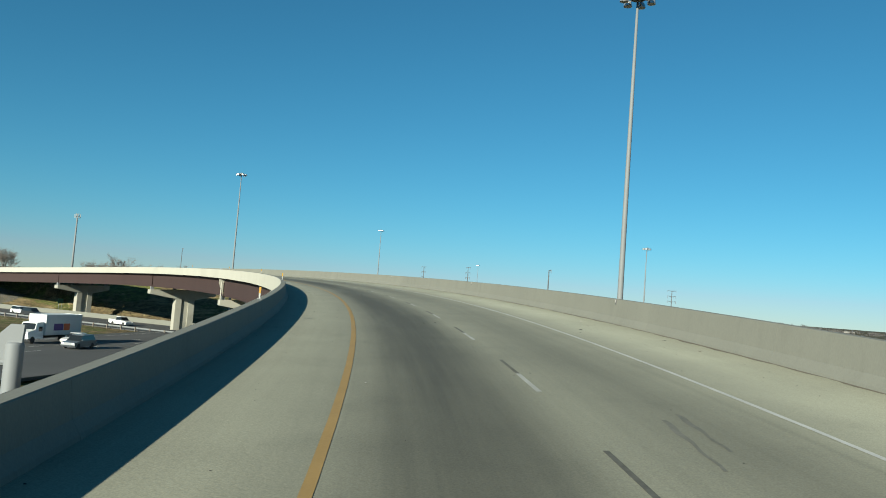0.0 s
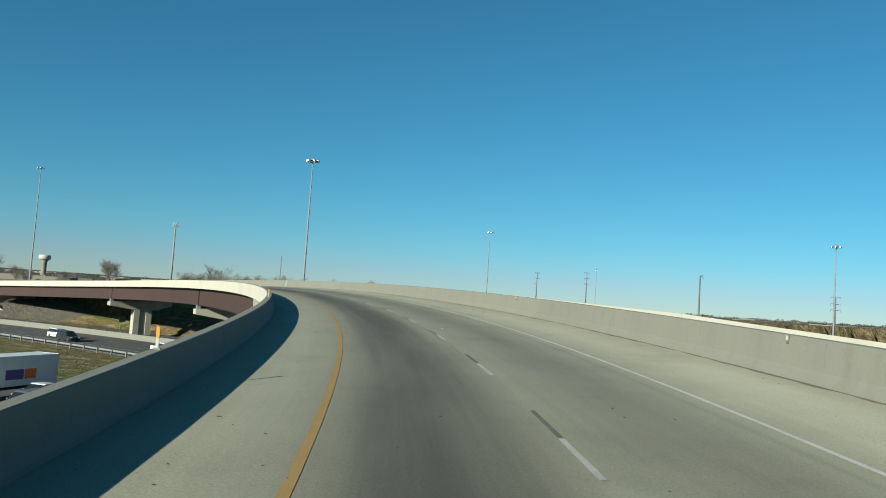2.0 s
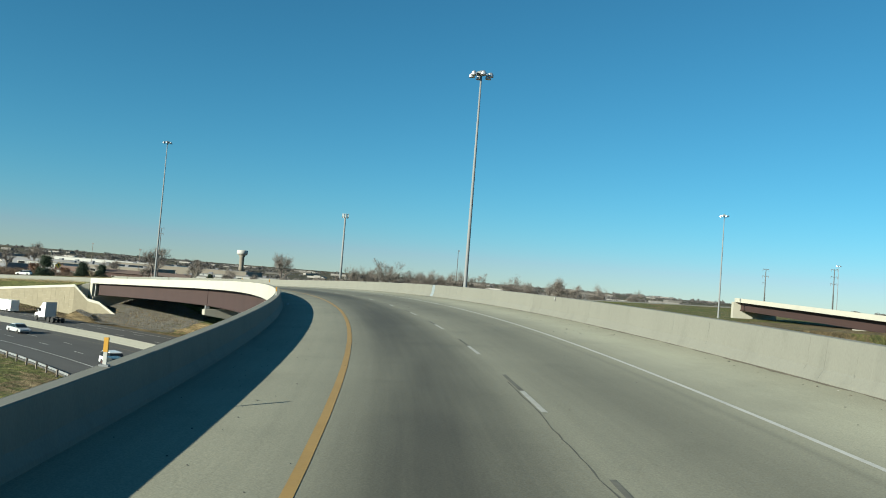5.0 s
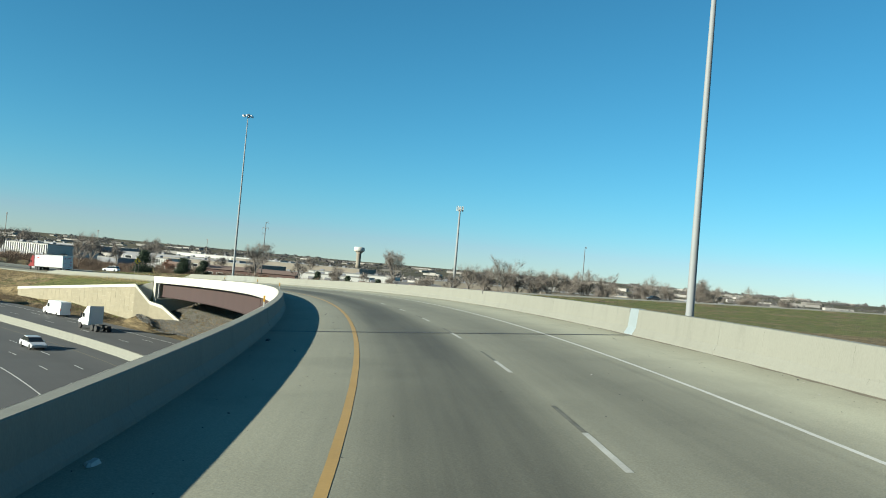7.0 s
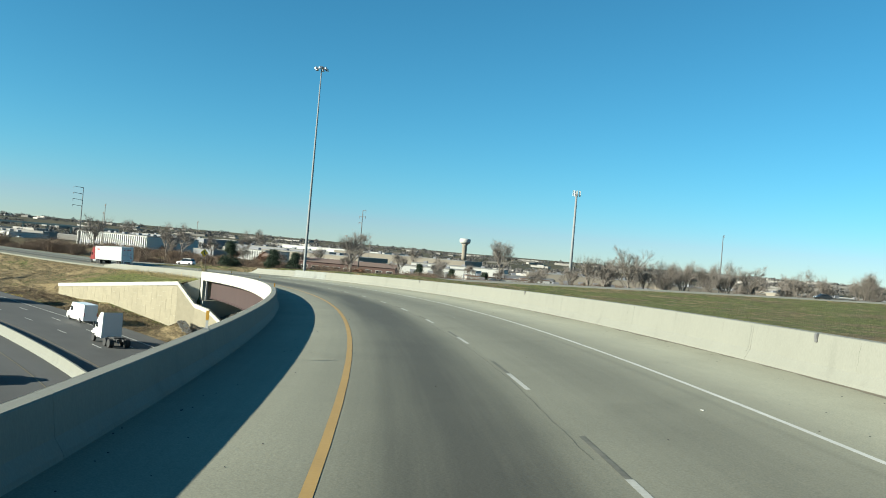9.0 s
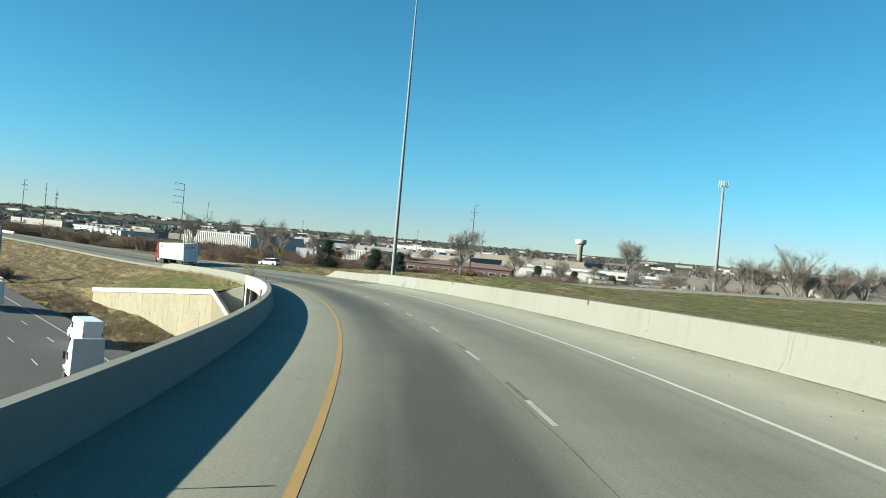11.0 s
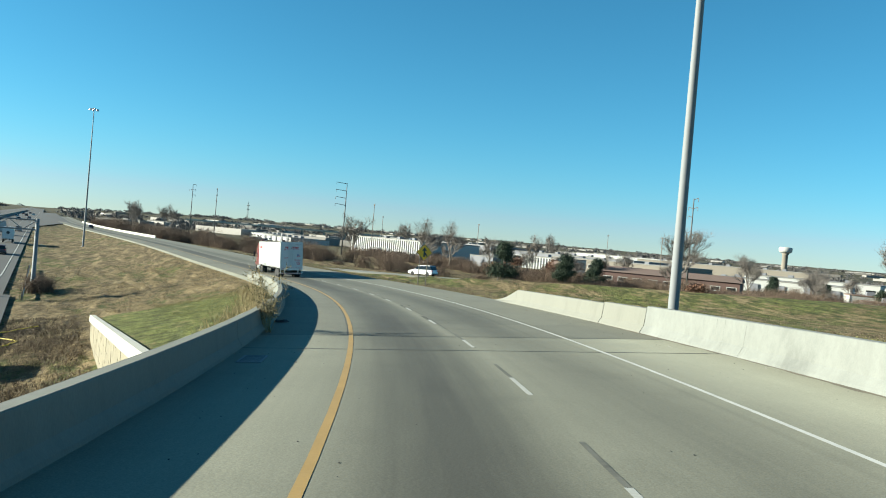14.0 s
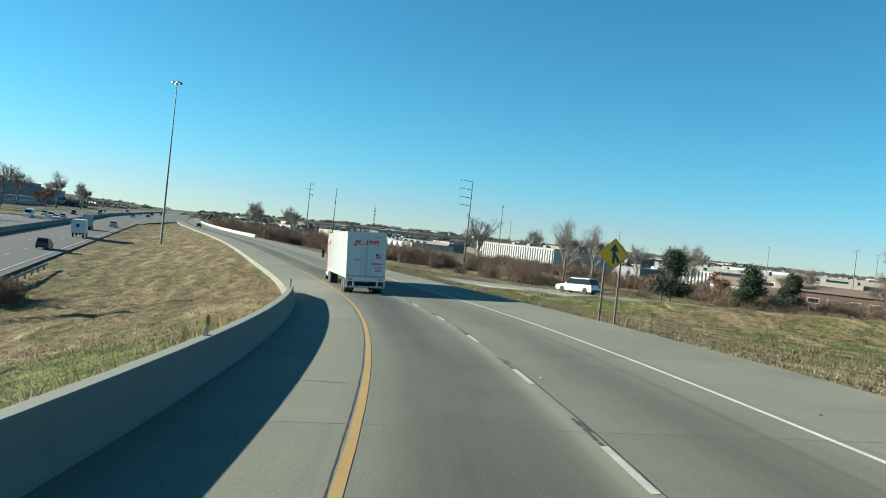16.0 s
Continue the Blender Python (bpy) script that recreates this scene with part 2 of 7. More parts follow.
    mix.inputs["Factor"].default_value = 1.0
    comb = t.nodes.new("ShaderNodeCombineColor")
    for i in range(3):
        t.links.new(f, comb.inputs[i])
    t.links.new(old, mix.inputs["A"])
    t.links.new(comb.outputs[0], mix.inputs["B"])
    t.links.new(mix.outputs["Result"], b.inputs["Base Color"])
    return m


wear(M["deck"], [(1.05, 1.55, 0.72), (4.8, 1.2, 0.31), (6.15, 0.10, 0.14), (0.1, 0.3, 0.08), (2.0, 0.3, 0.08), (8.6, 1.7, -0.62), (2.95, 0.3, -0.10), (-2.2, 0.8, -0.12)], (70.0, 170.0, 1.33, 1.0))
M["ramp"] = mat("ramp_concrete", (0.128, 0.126, 0.094), 0.85, var=0.16, scale=0.35, fine=16, bump=0.006, stain=0.14, stain_scale=0.5, grain=0.8)
wear(M["ramp"], [(1.0, 1.6, 0.68), (4.75, 1.1, 0.40), (5.6, 0.09, 0.14), (0.1, 0.3, 0.08), (2.0, 0.3, 0.08), (2.62, 0.24, -0.34)], None, (307.0, 10.36, (-1.03, 2.84, 6.85)))
M["side"] = mat("side_ramp_concrete", (0.165, 0.16, 0.132), 0.85, var=0.10, scale=0.35, fine=9)
wear(M["asphalt"], [(7.5, 1.1, 0.10), (-7.5, 1.1, 0.10), (3.0, 1.2, -0.18), (-3.0, 1.2, -0.18), (17.5, 2.0, -0.2), (-17.5, 2.0, -0.2)])


# ==== alignments ====
class Line:
    """A road's centre line: heading, grade and crossfall along its length."""

    def __init__(self, start, z0, heads, grades, banks, s0, s1):
        self.s = np.arange(s0, s1 + 0.01, 2.0)
        self.h = np.radians(np.interp(self.s, *zip(*heads)))
        g = np.interp(self.s, *zip(*grades))
        self.b = np.interp(self.s, *zip(*banks))
        i0 = int(np.argmin(abs(self.s)))

        def along(f):
            c = np.concatenate([[0], np.cumsum(f[1:] + f[:-1])])
            return c - c[i0]

        self.x, self.y, self.z = start[0] + along(-np.sin(self.h)), start[1] + along(np.cos(self.h)), z0 + along(g)

    def at(self, s, u=0.0, dz=0.0):
        h = np.interp(s, self.s, self.h)
        return (float(np.interp(s, self.s, self.x) + u * np.cos(h)), float(np.interp(s, self.s, self.y) + u * np.sin(h)), float(np.interp(s, self.s, self.z) + dz + u * np.interp(s, self.s, self.b)))

    def head(self, s):
        return math.degrees(np.interp(s, self.s, self.h))

    def near(self, px, py):
        """Along and across, for arrays of places."""
        best = np.full(px.shape, 1e12)
        k = np.zeros(px.shape, int)
        for i in range(len(self.s)):
            d = (px - self.x[i]) ** 2 + (py - self.y[i]) ** 2
            m = d < best
            best[m], k[m] = d[m], i
        dx, dy, c, n = px - self.x[k], py - self.y[k], np.cos(self.h[k]), np.sin(self.h[k])
        return self.s[k] + dy * c - dx * n, dx * c + dy * n


RAMP = Line((-12.0, -0.61), -6.08,
            [(-80, 3), (0, 17.12), (15, 19.61), (30, 22.3), (45, 25.33), (60, 28.56), (75, 31.8), (90, 34.88), (105, 37.83), (120, 40.83), (135, 44.15), (150, 47.69), (165, 51.0), (180, 53.95), (195, 56.9), (210, 60.23), (225, 63.69), (240, 66.85), (255, 69.75), (270, 72.78), (285, 75.93), (300, 79.05), (315, 82.18), (330, 85.35), (345, 88.63), (360, 91.97), (375, 95.2), (390, 98.0), (405, 99.4), (440, 99.8), (500, 102.0), (560, 103.4), (640, 102.8), (720, 101.5), (800, 99.6), (820, 99.4)],
            [(-60, 0.0639), (0, 0.0639), (30, 0.0493), (60, 0.0371), (90, 0.0285), (120, 0.02), (150, 0.0066), (180, -0.0089), (210, -0.0221), (240, -0.0304), (270, -0.0324), (300, -0.0347), (330, -0.0364), (360, -0.033), (390, -0.015), (420, -0.004), (640, -0.002), (660, 0.0)],
            [(0, 0.042), (90, 0.0485), (180, 0.0555), (270, 0.0593), (390, 0.057), (480, 0.02), (600, 0.0)], -80, 1400)
HWY = Line((-200.0, 162.5), -12.4, [(-320, 72), (-60, 79), (0, 92), (40, 99.4)], [(0, 0.0), (10, 0.011), (400, 0.011), (420, 0.001)], [(0, 0)], -320, 3000)
SIDE = Line((-304.0, 238.0), -6.0, [(-320, 141), (-30, 147), (0, 140), (35, 124), (75, 108), (130, 99.4)], [(-320, -0.01), (-200, -0.025), (-30, -0.033), (40, -0.03), (90, -0.012), (130, -0.004)], [(0, 0)], -320, 240)
LOOP = Line((-88.0, 100.0), -12.35, [(-180, 2), (0, 8), (60, 14)], [(0, 0)], [(0, 0)], -180, 60)


# ==== mesh helpers ====
def mesh_of(name, verts, faces, material, smooth=False):
    me = bpy.data.meshes.new(name)
    me.from_pydata([tuple(v) for v in verts], [], faces)
    me.materials.append(material)
    if smooth:
        me.polygons.foreach_set("use_smooth", [True] * len(me.polygons))
    me.update()
    return me


def part(name, me, parent=None, label="", m=None):
    """One mesh object, at top level or under a thing."""
    ob = new(name, me)
    if m is not None:
        ob.matrix_basis = m
    if parent is not None:
        ob.parent = parent
    if label:
        ob["label"] = label
    return ob


def thing(name, label, category, m=None, group="", kind=""):
    ob = new(name)
    ob.empty_display_size = 0.3
    if m is not None:
        ob.matrix_basis = m
    return tagged(ob, label, category, group, kind)


class Geo:
    """Gathers boxes, tubes and sweeps into one mesh."""

    def __init__(self):
        self.v, self.f = [], []

    def add(self, verts, faces):
        n = len(self.v)
        self.v += [tuple(p) for p in verts]
        self.f += [tuple(i + n for i in q) for q in faces]
        return self

    def box(self, x0, x1, y0, y1, z0, z1, bev=0.0, m=None):
        if bev <= 0:
            vs = [(x, y, z) for z in (z0, z1) for y in (y0, y1) for x in (x0, x1)]
            fs = [(0, 2, 3, 1), (4, 5, 7, 6), (0, 1, 5, 4), (2, 6, 7, 3), (0, 4, 6, 2), (1, 3, 7, 5)]
        else:
            b = bev
            ring = lambda i, z: [(x0 + i, y0 + b, z), (x0 + b, y0 + i, z), (x1 - b, y0 + i, z), (x1 - i, y0 + b, z), (x1 - i, y1 - b, z), (x1 - b, y1 - i, z), (x0 + b, y1 - i, z), (x0 + i, y1 - b, z)]
            vs = ring(b, z0) + ring(0, z0 + b) + ring(0, z1 - b) + ring(b, z1)
            fs = [tuple(range(7, -1, -1)), tuple(range(24, 32))]
            fs += [(8 * k + i, 8 * k + (i + 1) % 8, 8 * k + 8 + (i + 1) % 8, 8 * k + 8 + i) for k in range(3) for i in range(8)]
        if m is not None:
            vs = [m @ Vector(p) for p in vs]
        return self.add(vs, fs)

    def tube(self, a, b, r0, r1=None, n=10, caps=True):
        a, b = Vector(a), Vector(b)
        r1 = r0 if r1 is None else r1
        q = (b - a).to_track_quat("Z", "Y")
        vs = [p + q @ Vector((r * math.cos(2 * math.pi * i / n), r * math.sin(2 * math.pi * i / n), 0)) for p, r in ((a, r0), (b, r1)) for i in range(n)]
        fs = [(i, (i + 1) % n, n + (i + 1) % n, n + i) for i in range(n)]
        if caps:
            fs += [tuple(range(n - 1, -1, -1)), tuple(range(n, 2 * n))]
        return self.add(vs, fs)

    def lathe(self, prof, n=16, m=None):
        vs = [(r * math.cos(2 * math.pi * i / n), r * math.sin(2 * math.pi * i / n), z) for r, z in prof for i in range(n)]
        fs = [(k * n + i, k * n + (i + 1) % n, k * n + n + (i + 1) % n, k * n + n + i) for k in range(len(prof) - 1) for i in range(n)]
        fs += [tuple(range(n - 1, -1, -1)), tuple(range((len(prof) - 1) * n, len(prof) * n))]
        if m is not None:
            vs = [m @ Vector(p) for p in vs]
        return self.add(vs, fs)

    def prism(self, outline, y0, y1, m=None):
        """An outline in x and z, drawn through from y0 to y1."""
        n = len(outline)
        vs = [(x, y, z) for y in (y0, y1) for x, z in outline]
        fs = [(i, (i + 1) % n, n + (i + 1) % n, n + i) for i in range(n)] + [tuple(range(n - 1, -1, -1)), tuple(range(n, 2 * n))]
        if m is not None:
            vs = [m @ Vector(p) for p in vs]
        return self.add(vs, fs)

    def sweep(self, line, s0, s1, prof, step=3.0, closed=True, scale=None):
        """A profile of (across, up) carried along a line."""
        k = max(1, int(round((s1 - s0) / step)))
        n = len(prof)
        vs = []
        for i in range(k + 1):
            s = s0 + (s1 - s0) * i / k
            w = scale(s) if scale else 1.0
            vs += [line.at(s, u, dz * w) for u, dz in prof]
        e = n if closed else n - 1
        fs = [(i * n + j, i * n + n + j, i * n + n + (j + 1) % n, i * n + (j + 1) % n) for i in range(k) for j in range(e)]
        if closed:
            fs += [tuple(range(n)), tuple(range(k * n + n - 1, k * n - 1, -1))]
        return self.add(vs, fs)

    def mesh(self, name, material, smooth=False, line=None):
        me = mesh_of(name, self.v, self.f, material, smooth)
        if line is not None:
            v = np.array(self.v)
            along, across = line.near(v[:, 0], v[:, 1])
            uv = me.uv_layers.new(name="across")
            idx = np.empty(len(me.loops), int)
            me.loops.foreach_get("vertex_index", idx)
            uv.data.foreach_set("uv", np.stack([across[idx], along[idx]], -1).ravel().astype(np.float32))
        return me


# ==== ground ====
def terrain(px, py):
    sa, ua = RAMP.near(px, py)
    sh, uh = HWY.near(px, py)
    sb, ub = SIDE.near(px, py)
    za, ba = np.interp(sa, RAMP.s, RAMP.z), np.interp(sa, RAMP.s, RAMP.b)
    zh, zb = np.interp(sh, HWY.s, HWY.z), np.interp(sb, SIDE.s, SIDE.z)
    r = np.hypot(px + 250, py - 170)
    wave = 0.5 * np.sin(px * 0.021 + 1.3) * np.cos(py * 0.017) + 0.25 * np.sin(px * 0.09 + py * 0.05)
    far = np.clip((r - 900) / 3500, 0, 1) * np.clip(0.2 + abs(uh) / 900, 0, 1)
    south, north = -uh, uh
    land = np.where(north > 0, -10.2 - 0.8 * np.clip((px + 330) / 120, 0, 1), -12.6) + 0.25 * wave + far * (40 + 7 * np.sin(px * 0.0016) * np.cos(py * 0.0013))
    floor = zh - 0.3
    z = np.where(north > 0, np.minimum(land, floor + np.maximum(0, north - 19.5) * 0.4), np.where(south > 26, floor - 0.15, floor))
    z = np.where((r > 900) & (abs(uh) > 24), np.maximum(z, land), z)
    # banks that carry the two ramps
    low = zh - 0.3 + np.maximum(0, north - 20.0) * 0.55
    away, rest = np.maximum(0.0, -4.7 - ua), np.maximum(0.0, north - 17.0)
    w = away / np.maximum(away + rest, 0.1)
    rim, foot = za - 4.7 * ba - 0.32, zh - 0.3
    left = foot + (rim - foot) * (1 - w) ** 1.5 - 0.35 * np.sin(np.pi * w) * np.clip(rest / 6, 0, 1) + 0.12 * wave * np.clip(away / 5, 0, 1)
    ridges = np.sin(away * 1.9 + 1.6 * np.sin(px * 0.11) + 0.9 * np.sin(px * 0.29 + 1.0)) + 0.5 * np.sin(away * 4.1 + px * 0.37)
    left = left + 0.10 * ridges * np.clip(away / 5, 0, 1) * np.clip(rest / 5, 0, 1)
    behind = (py - 184.7) * 41.6 / 42.1 - (px + 226.4) * 6.4 / 42.1
    lip = np.interp(px, [-268.0, -225.6], [-9.3, -5.42]) - 0.4
    share = away / np.maximum(away + np.maximum(behind - 0.3, 0), 0.1)
    shelf = rim * (1 - share) + lip * share
    mixed = np.clip((px + 285) / 17, 0, 1)
    left = np.where((behind > 2.0) & (px < -222), left * (1 - mixed) + shelf * mixed, left)
    left = np.where(ua > -4.7, za + ua * ba - 0.32, left)
    bank_a = np.where(ua < 3, left, za + ua * ba - 0.25 - 0.10 * np.maximum(0, ua - 11.5) + 0.02 * wave)
    on_a = (sa > 301.5) & (abs(ua) < 90) & (sa < 1300)
    z = np.where(on_a, np.where((ua < 3) & (north > 17), bank_a, np.maximum(z, np.minimum(bank_a, low))), z)
    bank_b = zb - 0.25 - 0.22 * np.maximum(0, abs(ub) - 6.5)
    z = np.where((abs(ub) < 70) & (sb > -315) & (sb < 235), np.maximum(z, np.minimum(bank_b, low)), z)
    # the fill between the ramps, and the slope under the deck
    w = np.clip((ua - 11) / np.maximum(1, (ua - 11) + np.maximum(0, ub * -1 - 6)), 0, 1)
    fill = (za + 11 * ba - 0.9) * (1 - w) + (zb - 0.4) * w + 0.15 * wave
    fill = fill + (0.4 * np.clip((sa - 225) / 30, 0, 1) + 1.2 * np.clip((sa - 300) / 20, 0, 1) * np.clip((396 - sa) / 30, 0, 1)) * np.exp(-((w - 0.80) / 0.15) ** 2) * np.clip((sb + 62) / 26, 0, 1)
    between = (ua > 10.5) & (sa > 195) & (sa < 420) & (sb > -300) & (ub < 3)
    z = np.where(between, np.maximum(z, np.minimum(fill, low)), z)
    under = (abs(ua - 3) < 9.5) & (sa > 200) & (sa <= 301.5)
    slope = zh - 0.3 + np.maximum(0, north - 23.0) * 0.40
    z = np.where(under, np.maximum(zh - 0.3, np.minimum(slope, za - 4.0)), z)
    gap = (px > -226.4 + (py - 184.9) * 0.61) & (ua < -4.4) & (ua > -25) & (sa > 285) & (north > 20)
    z = np.where(gap, np.minimum(z, np.interp(px, [-227.2, -213.0], [-7.2, -12.8])), z)
    # cut in front of the retaining wall
    nx, ny = px + 226.4, py - 184.7
    wall_n = (ny * 41.6 - nx * 6.4) / 42.1
    front = (px > -268.5) & (px < -224.0) & (wall_n < 2.3) & (north > 14)
    lift = np.interp(px, [-268.5, -224.0], [-9.4, -12.3])
    base = zh - 0.25
    z = np.where(front, np.minimum(z, base + np.maximum(0, lift - base) * np.clip((wall_n + 6.5) / 6.0, 0, 1)), z)
    flat = (uh > -19.3) & (uh < np.where(sh < 100, 17.5, 16.8)) & (r < 2600)
    return np.where(flat, np.minimum(z, zh - 0.3), z)


def ground_grid():
    def axis(lo, hi, step, fine_lo, fine_hi, fine):
        a = np.concatenate([np.arange(lo, fine_lo, step), np.arange(fine_lo, fine_hi, fine), np.arange(fine_hi, hi + 0.1, step)])
        out = [step * 1.25**k for k in range(1, 40)]
        g = np.cumsum(out)
        g = g[g < 4300]
        return np.concatenate([(a[0] - g)[::-1], a, a[-1] + g])

    xs, ys = axis(-640, 100, 4.0, -350, -196, 0.9), axis(-120, 420, 4.0, 158, 215, 0.9)
    gx, gy = np.meshgrid(xs, ys)
    gz = terrain(gx.ravel(), gy.ravel())
    nx, ny = len(xs), len(ys)
    verts = np.stack([gx.ravel(), gy.ravel(), gz], -1)
    faces = [(j * nx + i, j * nx + i + 1, j * nx + nx + i + 1, j * nx + nx + i) for j in range(ny - 1) for i in range(nx - 1)]
    me = mesh_of("ground", verts.tolist(), faces, M["grass"], True)
    sa, ua = RAMP.near(gx.ravel(), gy.ravel())
    uh = HWY.near(gx.ravel(), gy.ravel())[1]
    lush = np.where((ua > 9) & (sa > 230) & (sa < 460), 0.62 - 0.004 * np.clip(sa - 300, 0, 40), 0.14)
    lush = np.where((ua < -4) & (ua > -14) & (ua > -9 - 0.25 * (sa - 302)) & (sa > 300) & (sa < 354), 0.70, lush)
    lush = np.where((ua > 10.5) & (ua < 19) & (sa > 228) & (sa < 262), 0.05 + 0.08 * np.clip(ua - 14, 0, 5), lush)
    lush = np.where(uh < -20, 0.52, lush)
    me.attributes.new("lush", "FLOAT", "POINT").data.foreach_set("value", lush)
    return me


tagged(part("ground", ground_grid()), "dry winter grass in tan and dull green", "ground", kind="structure")


def height(x, y):
    return float(terrain(np.array([float(x)]), np.array([float(y)]))[0])


# ==== carriageways ====
END = 301.5  # where the deck meets the bank
g = Geo().sweep(RAMP, -78, END, [(-4.25, 0), (10.72, 0), (10.72, -0.26), (-4.25, -0.26)])
deck = tagged(part("road_deck", g.mesh("road_deck", M["deck"], line=RAMP)), "grey concrete bridge deck with tyre-darkened lanes", "road", kind="structure")
g = Geo().sweep(RAMP, END + 0.03, 1100, [(-4.2, 0), (10.6, 0), (11.0, -0.3), (-4.5, -0.3)])
tagged(part("road_ramp", g.mesh("road_ramp", M["ramp"], line=RAMP)), "grey jointed concrete ramp pavement", "road", kind="structure")
g = Geo().sweep(HWY, -320, 2900, [(-20.5, -0.1), (-0.4, 0), (-0.4, -0.3), (-20.5, -0.4)], 10)
g.sweep(HWY, -320, 2900, [(0.4, 0), (16.4, -0.1), (16.4, -0.4), (0.4, -0.3)], 10)
g.sweep(HWY, -320, 100, [(16.4, -0.1), (17.2, -0.12), (17.2, -0.4), (16.4, -0.4)], 10)
g.sweep(HWY, 340, 2900, [(16.4, -0.1), (18.6, -0.12), (18.6, -0.4), (16.4, -0.4)], 10)
tagged(part("highway", g.mesh("highway", M["asphalt"], line=HWY)), "dark worn asphalt carriageways of a highway", "road", kind="structure")
g = Geo()
vs, fs = [], []
for k in range(74):
    s = 360.0 + 10 * k
    inner, x, y = float(np.interp(s, [360, 430], [19.0, 29.0])), *HWY.at(s)[:2]
    for u in (18.6, inner if s < 431 else 33.0):
        q = HWY.at(s, u)
        vs.append((q[0], q[1], q[2] - 0.13))
fs = [(2 * k, 2 * k + 1, 2 * k + 3, 2 * k + 2) for k in range(73)]
tagged(part("road_gore", mesh_of("road_gore", vs, fs, M["asphalt"])), "grey paved gore where the ramp joins the highway", "road", kind="structure")
g = Geo().sweep(SIDE, -320, 150, [(-3.9, 0), (3.9, 0), (4.3, -0.3), (-4.3, -0.3)])
tagged(part("road_side_ramp", g.mesh("road_side_ramp", M["side"])), "pale concrete merging ramp", "road", kind="structure")
g = Geo().sweep(LOOP, -180, 60, [(-9, 0), (19, 0), (19, -0.3), (-9, -0.3)])
tagged(part("road_below", g.mesh("road_below", M["asphalt"], line=LOOP)), "grey asphalt slip road below the bridge", "road", kind="structure")


# ==== markings ====
def stripes(name, label, line, u, width, spans, material, dz=0.006):
    g = Geo()
    for a, b in spans:
        g.sweep(line, a, b, [(u - width / 2, dz), (u + width / 2, dz)], 3.0, closed=False)
    return tagged(part(name, g.mesh(name, material)), label, "road marking", kind="structure")


DASH_S = [5.8, 14.9, 24.2, 32.9, 41.5, 50.5, 59.7, 68.9, 77.9, 86.9, 96.6, 105.6, 114.4, 123.1, 131.9, 140.6, 149.4, 158.4, 167.2, 176.0, 184.8, 193.6, 202.5, 211.1, 219.7, 228.3, 236.8, 245.4, 254.0, 263.2, 272.4, 281.0, 289.6, 298.1, 307.0, 315.6, 324.5, 332.5, 341.0, 349.5, 358.3, 367.3, 376.4, 385.5, 394.6, 403.7]
stripes("lane_line_yellow", "solid yellow edge line", RAMP, -0.78, 0.148, [(-60, 560)], M["yellow"])
stripes("lane_line_white", "solid white edge line", RAMP, 6.6, 0.11, [(-60, 420)], M["white"])
stripes("lane_dashes", "short white lane dashes", RAMP, 2.88, 0.108, [(s, s + 2.3) for s in DASH_S if s < 300], M["dash"])
stripes("lane_dashes_black", "black contrast dashes", RAMP, 2.88, 0.088, [(s + 2.32, s + 4.6) for s in DASH_S if s < 300], M["black"])
stripes("lane_dashes", "worn white lane dashes beside the seam", RAMP, 2.745, 0.125, [(s, s + 2.3) for s in DASH_S if s > 300], M["dash"])
rnd = random.Random(77)
for u, wide in ((2.785, 0.05), (2.735, 0.06), (2.69, 0.05)):
    flakes = []
    for s in DASH_S:
        a = s + 2.32
        while s > 300 and a < s + 4.5:
            b = min(a + rnd.uniform(0.15, 0.7), s + 4.6)
            if rnd.random() < 0.72:
                flakes.append((a, b))
            a = b + rnd.uniform(0.0, 0.12)
    stripes("lane_dashes_black", "flaking black contrast dashes", RAMP, u, wide, flakes, M["flake"])
for side in (1, -1):
    if side < 0:
        stripes("highway_line_white", "white highway edge line", HWY, -15.2, 0.16, [(-320, 1500)], M["white"], 0.02 - 0.075)
    stripes("highway_line_yellow", "faded yellow highway edge line", HWY, side * 3.4, 0.13, [(-320, 1500)], M["faded"], 0.02)
    for k in (1, 2):
        stripes("highway_dashes", "white highway lane dashes", HWY, side * (3.9 + 3.66 * k), 0.15, [(s, s + 3.05) for s in np.arange(-310, 900, 12.19)], M["white"], 0.02 - 0.05)
g = Geo()
for k in range(182):
    a, b = -320 + 10 * k, -310 + 10 * k
    ua, ub = (float(np.interp(q, [40, 130], [13.8, 15.2])) for q in (a, b))
    g.add([HWY.at(a, ua - 0.08, -0.055), HWY.at(a, ua + 0.08, -0.055), HWY.at(b, ub + 0.08, -0.055), HWY.at(b, ub - 0.08, -0.055)], [(0, 1, 2, 3)])
tagged(part("highway_line_white", g.mesh("highway_line_white", M["white"])), "white highway edge line", "road marking", kind="structure")
stripes("slip_road_line", "white slip road edge line", LOOP, -6.5, 0.15, [(-180, 58)], M["white"])
stripes("slip_road_dashes", "white slip road dashes", LOOP, 0.2, 0.15, [(s, s + 3.05) for s in np.arange(-178, 50, 12.19)], M["white"])
stripes("slip_road_dashes", "white slip road dashes", LOOP, 4.0, 0.15, [(s, s + 3.05) for s in np.arange(-172, 50, 12.19)], M["white"])
stripes("side_ramp_line", "white side ramp edge line", SIDE, 3.6, 0.15, [(-318, 145)], M["white"])

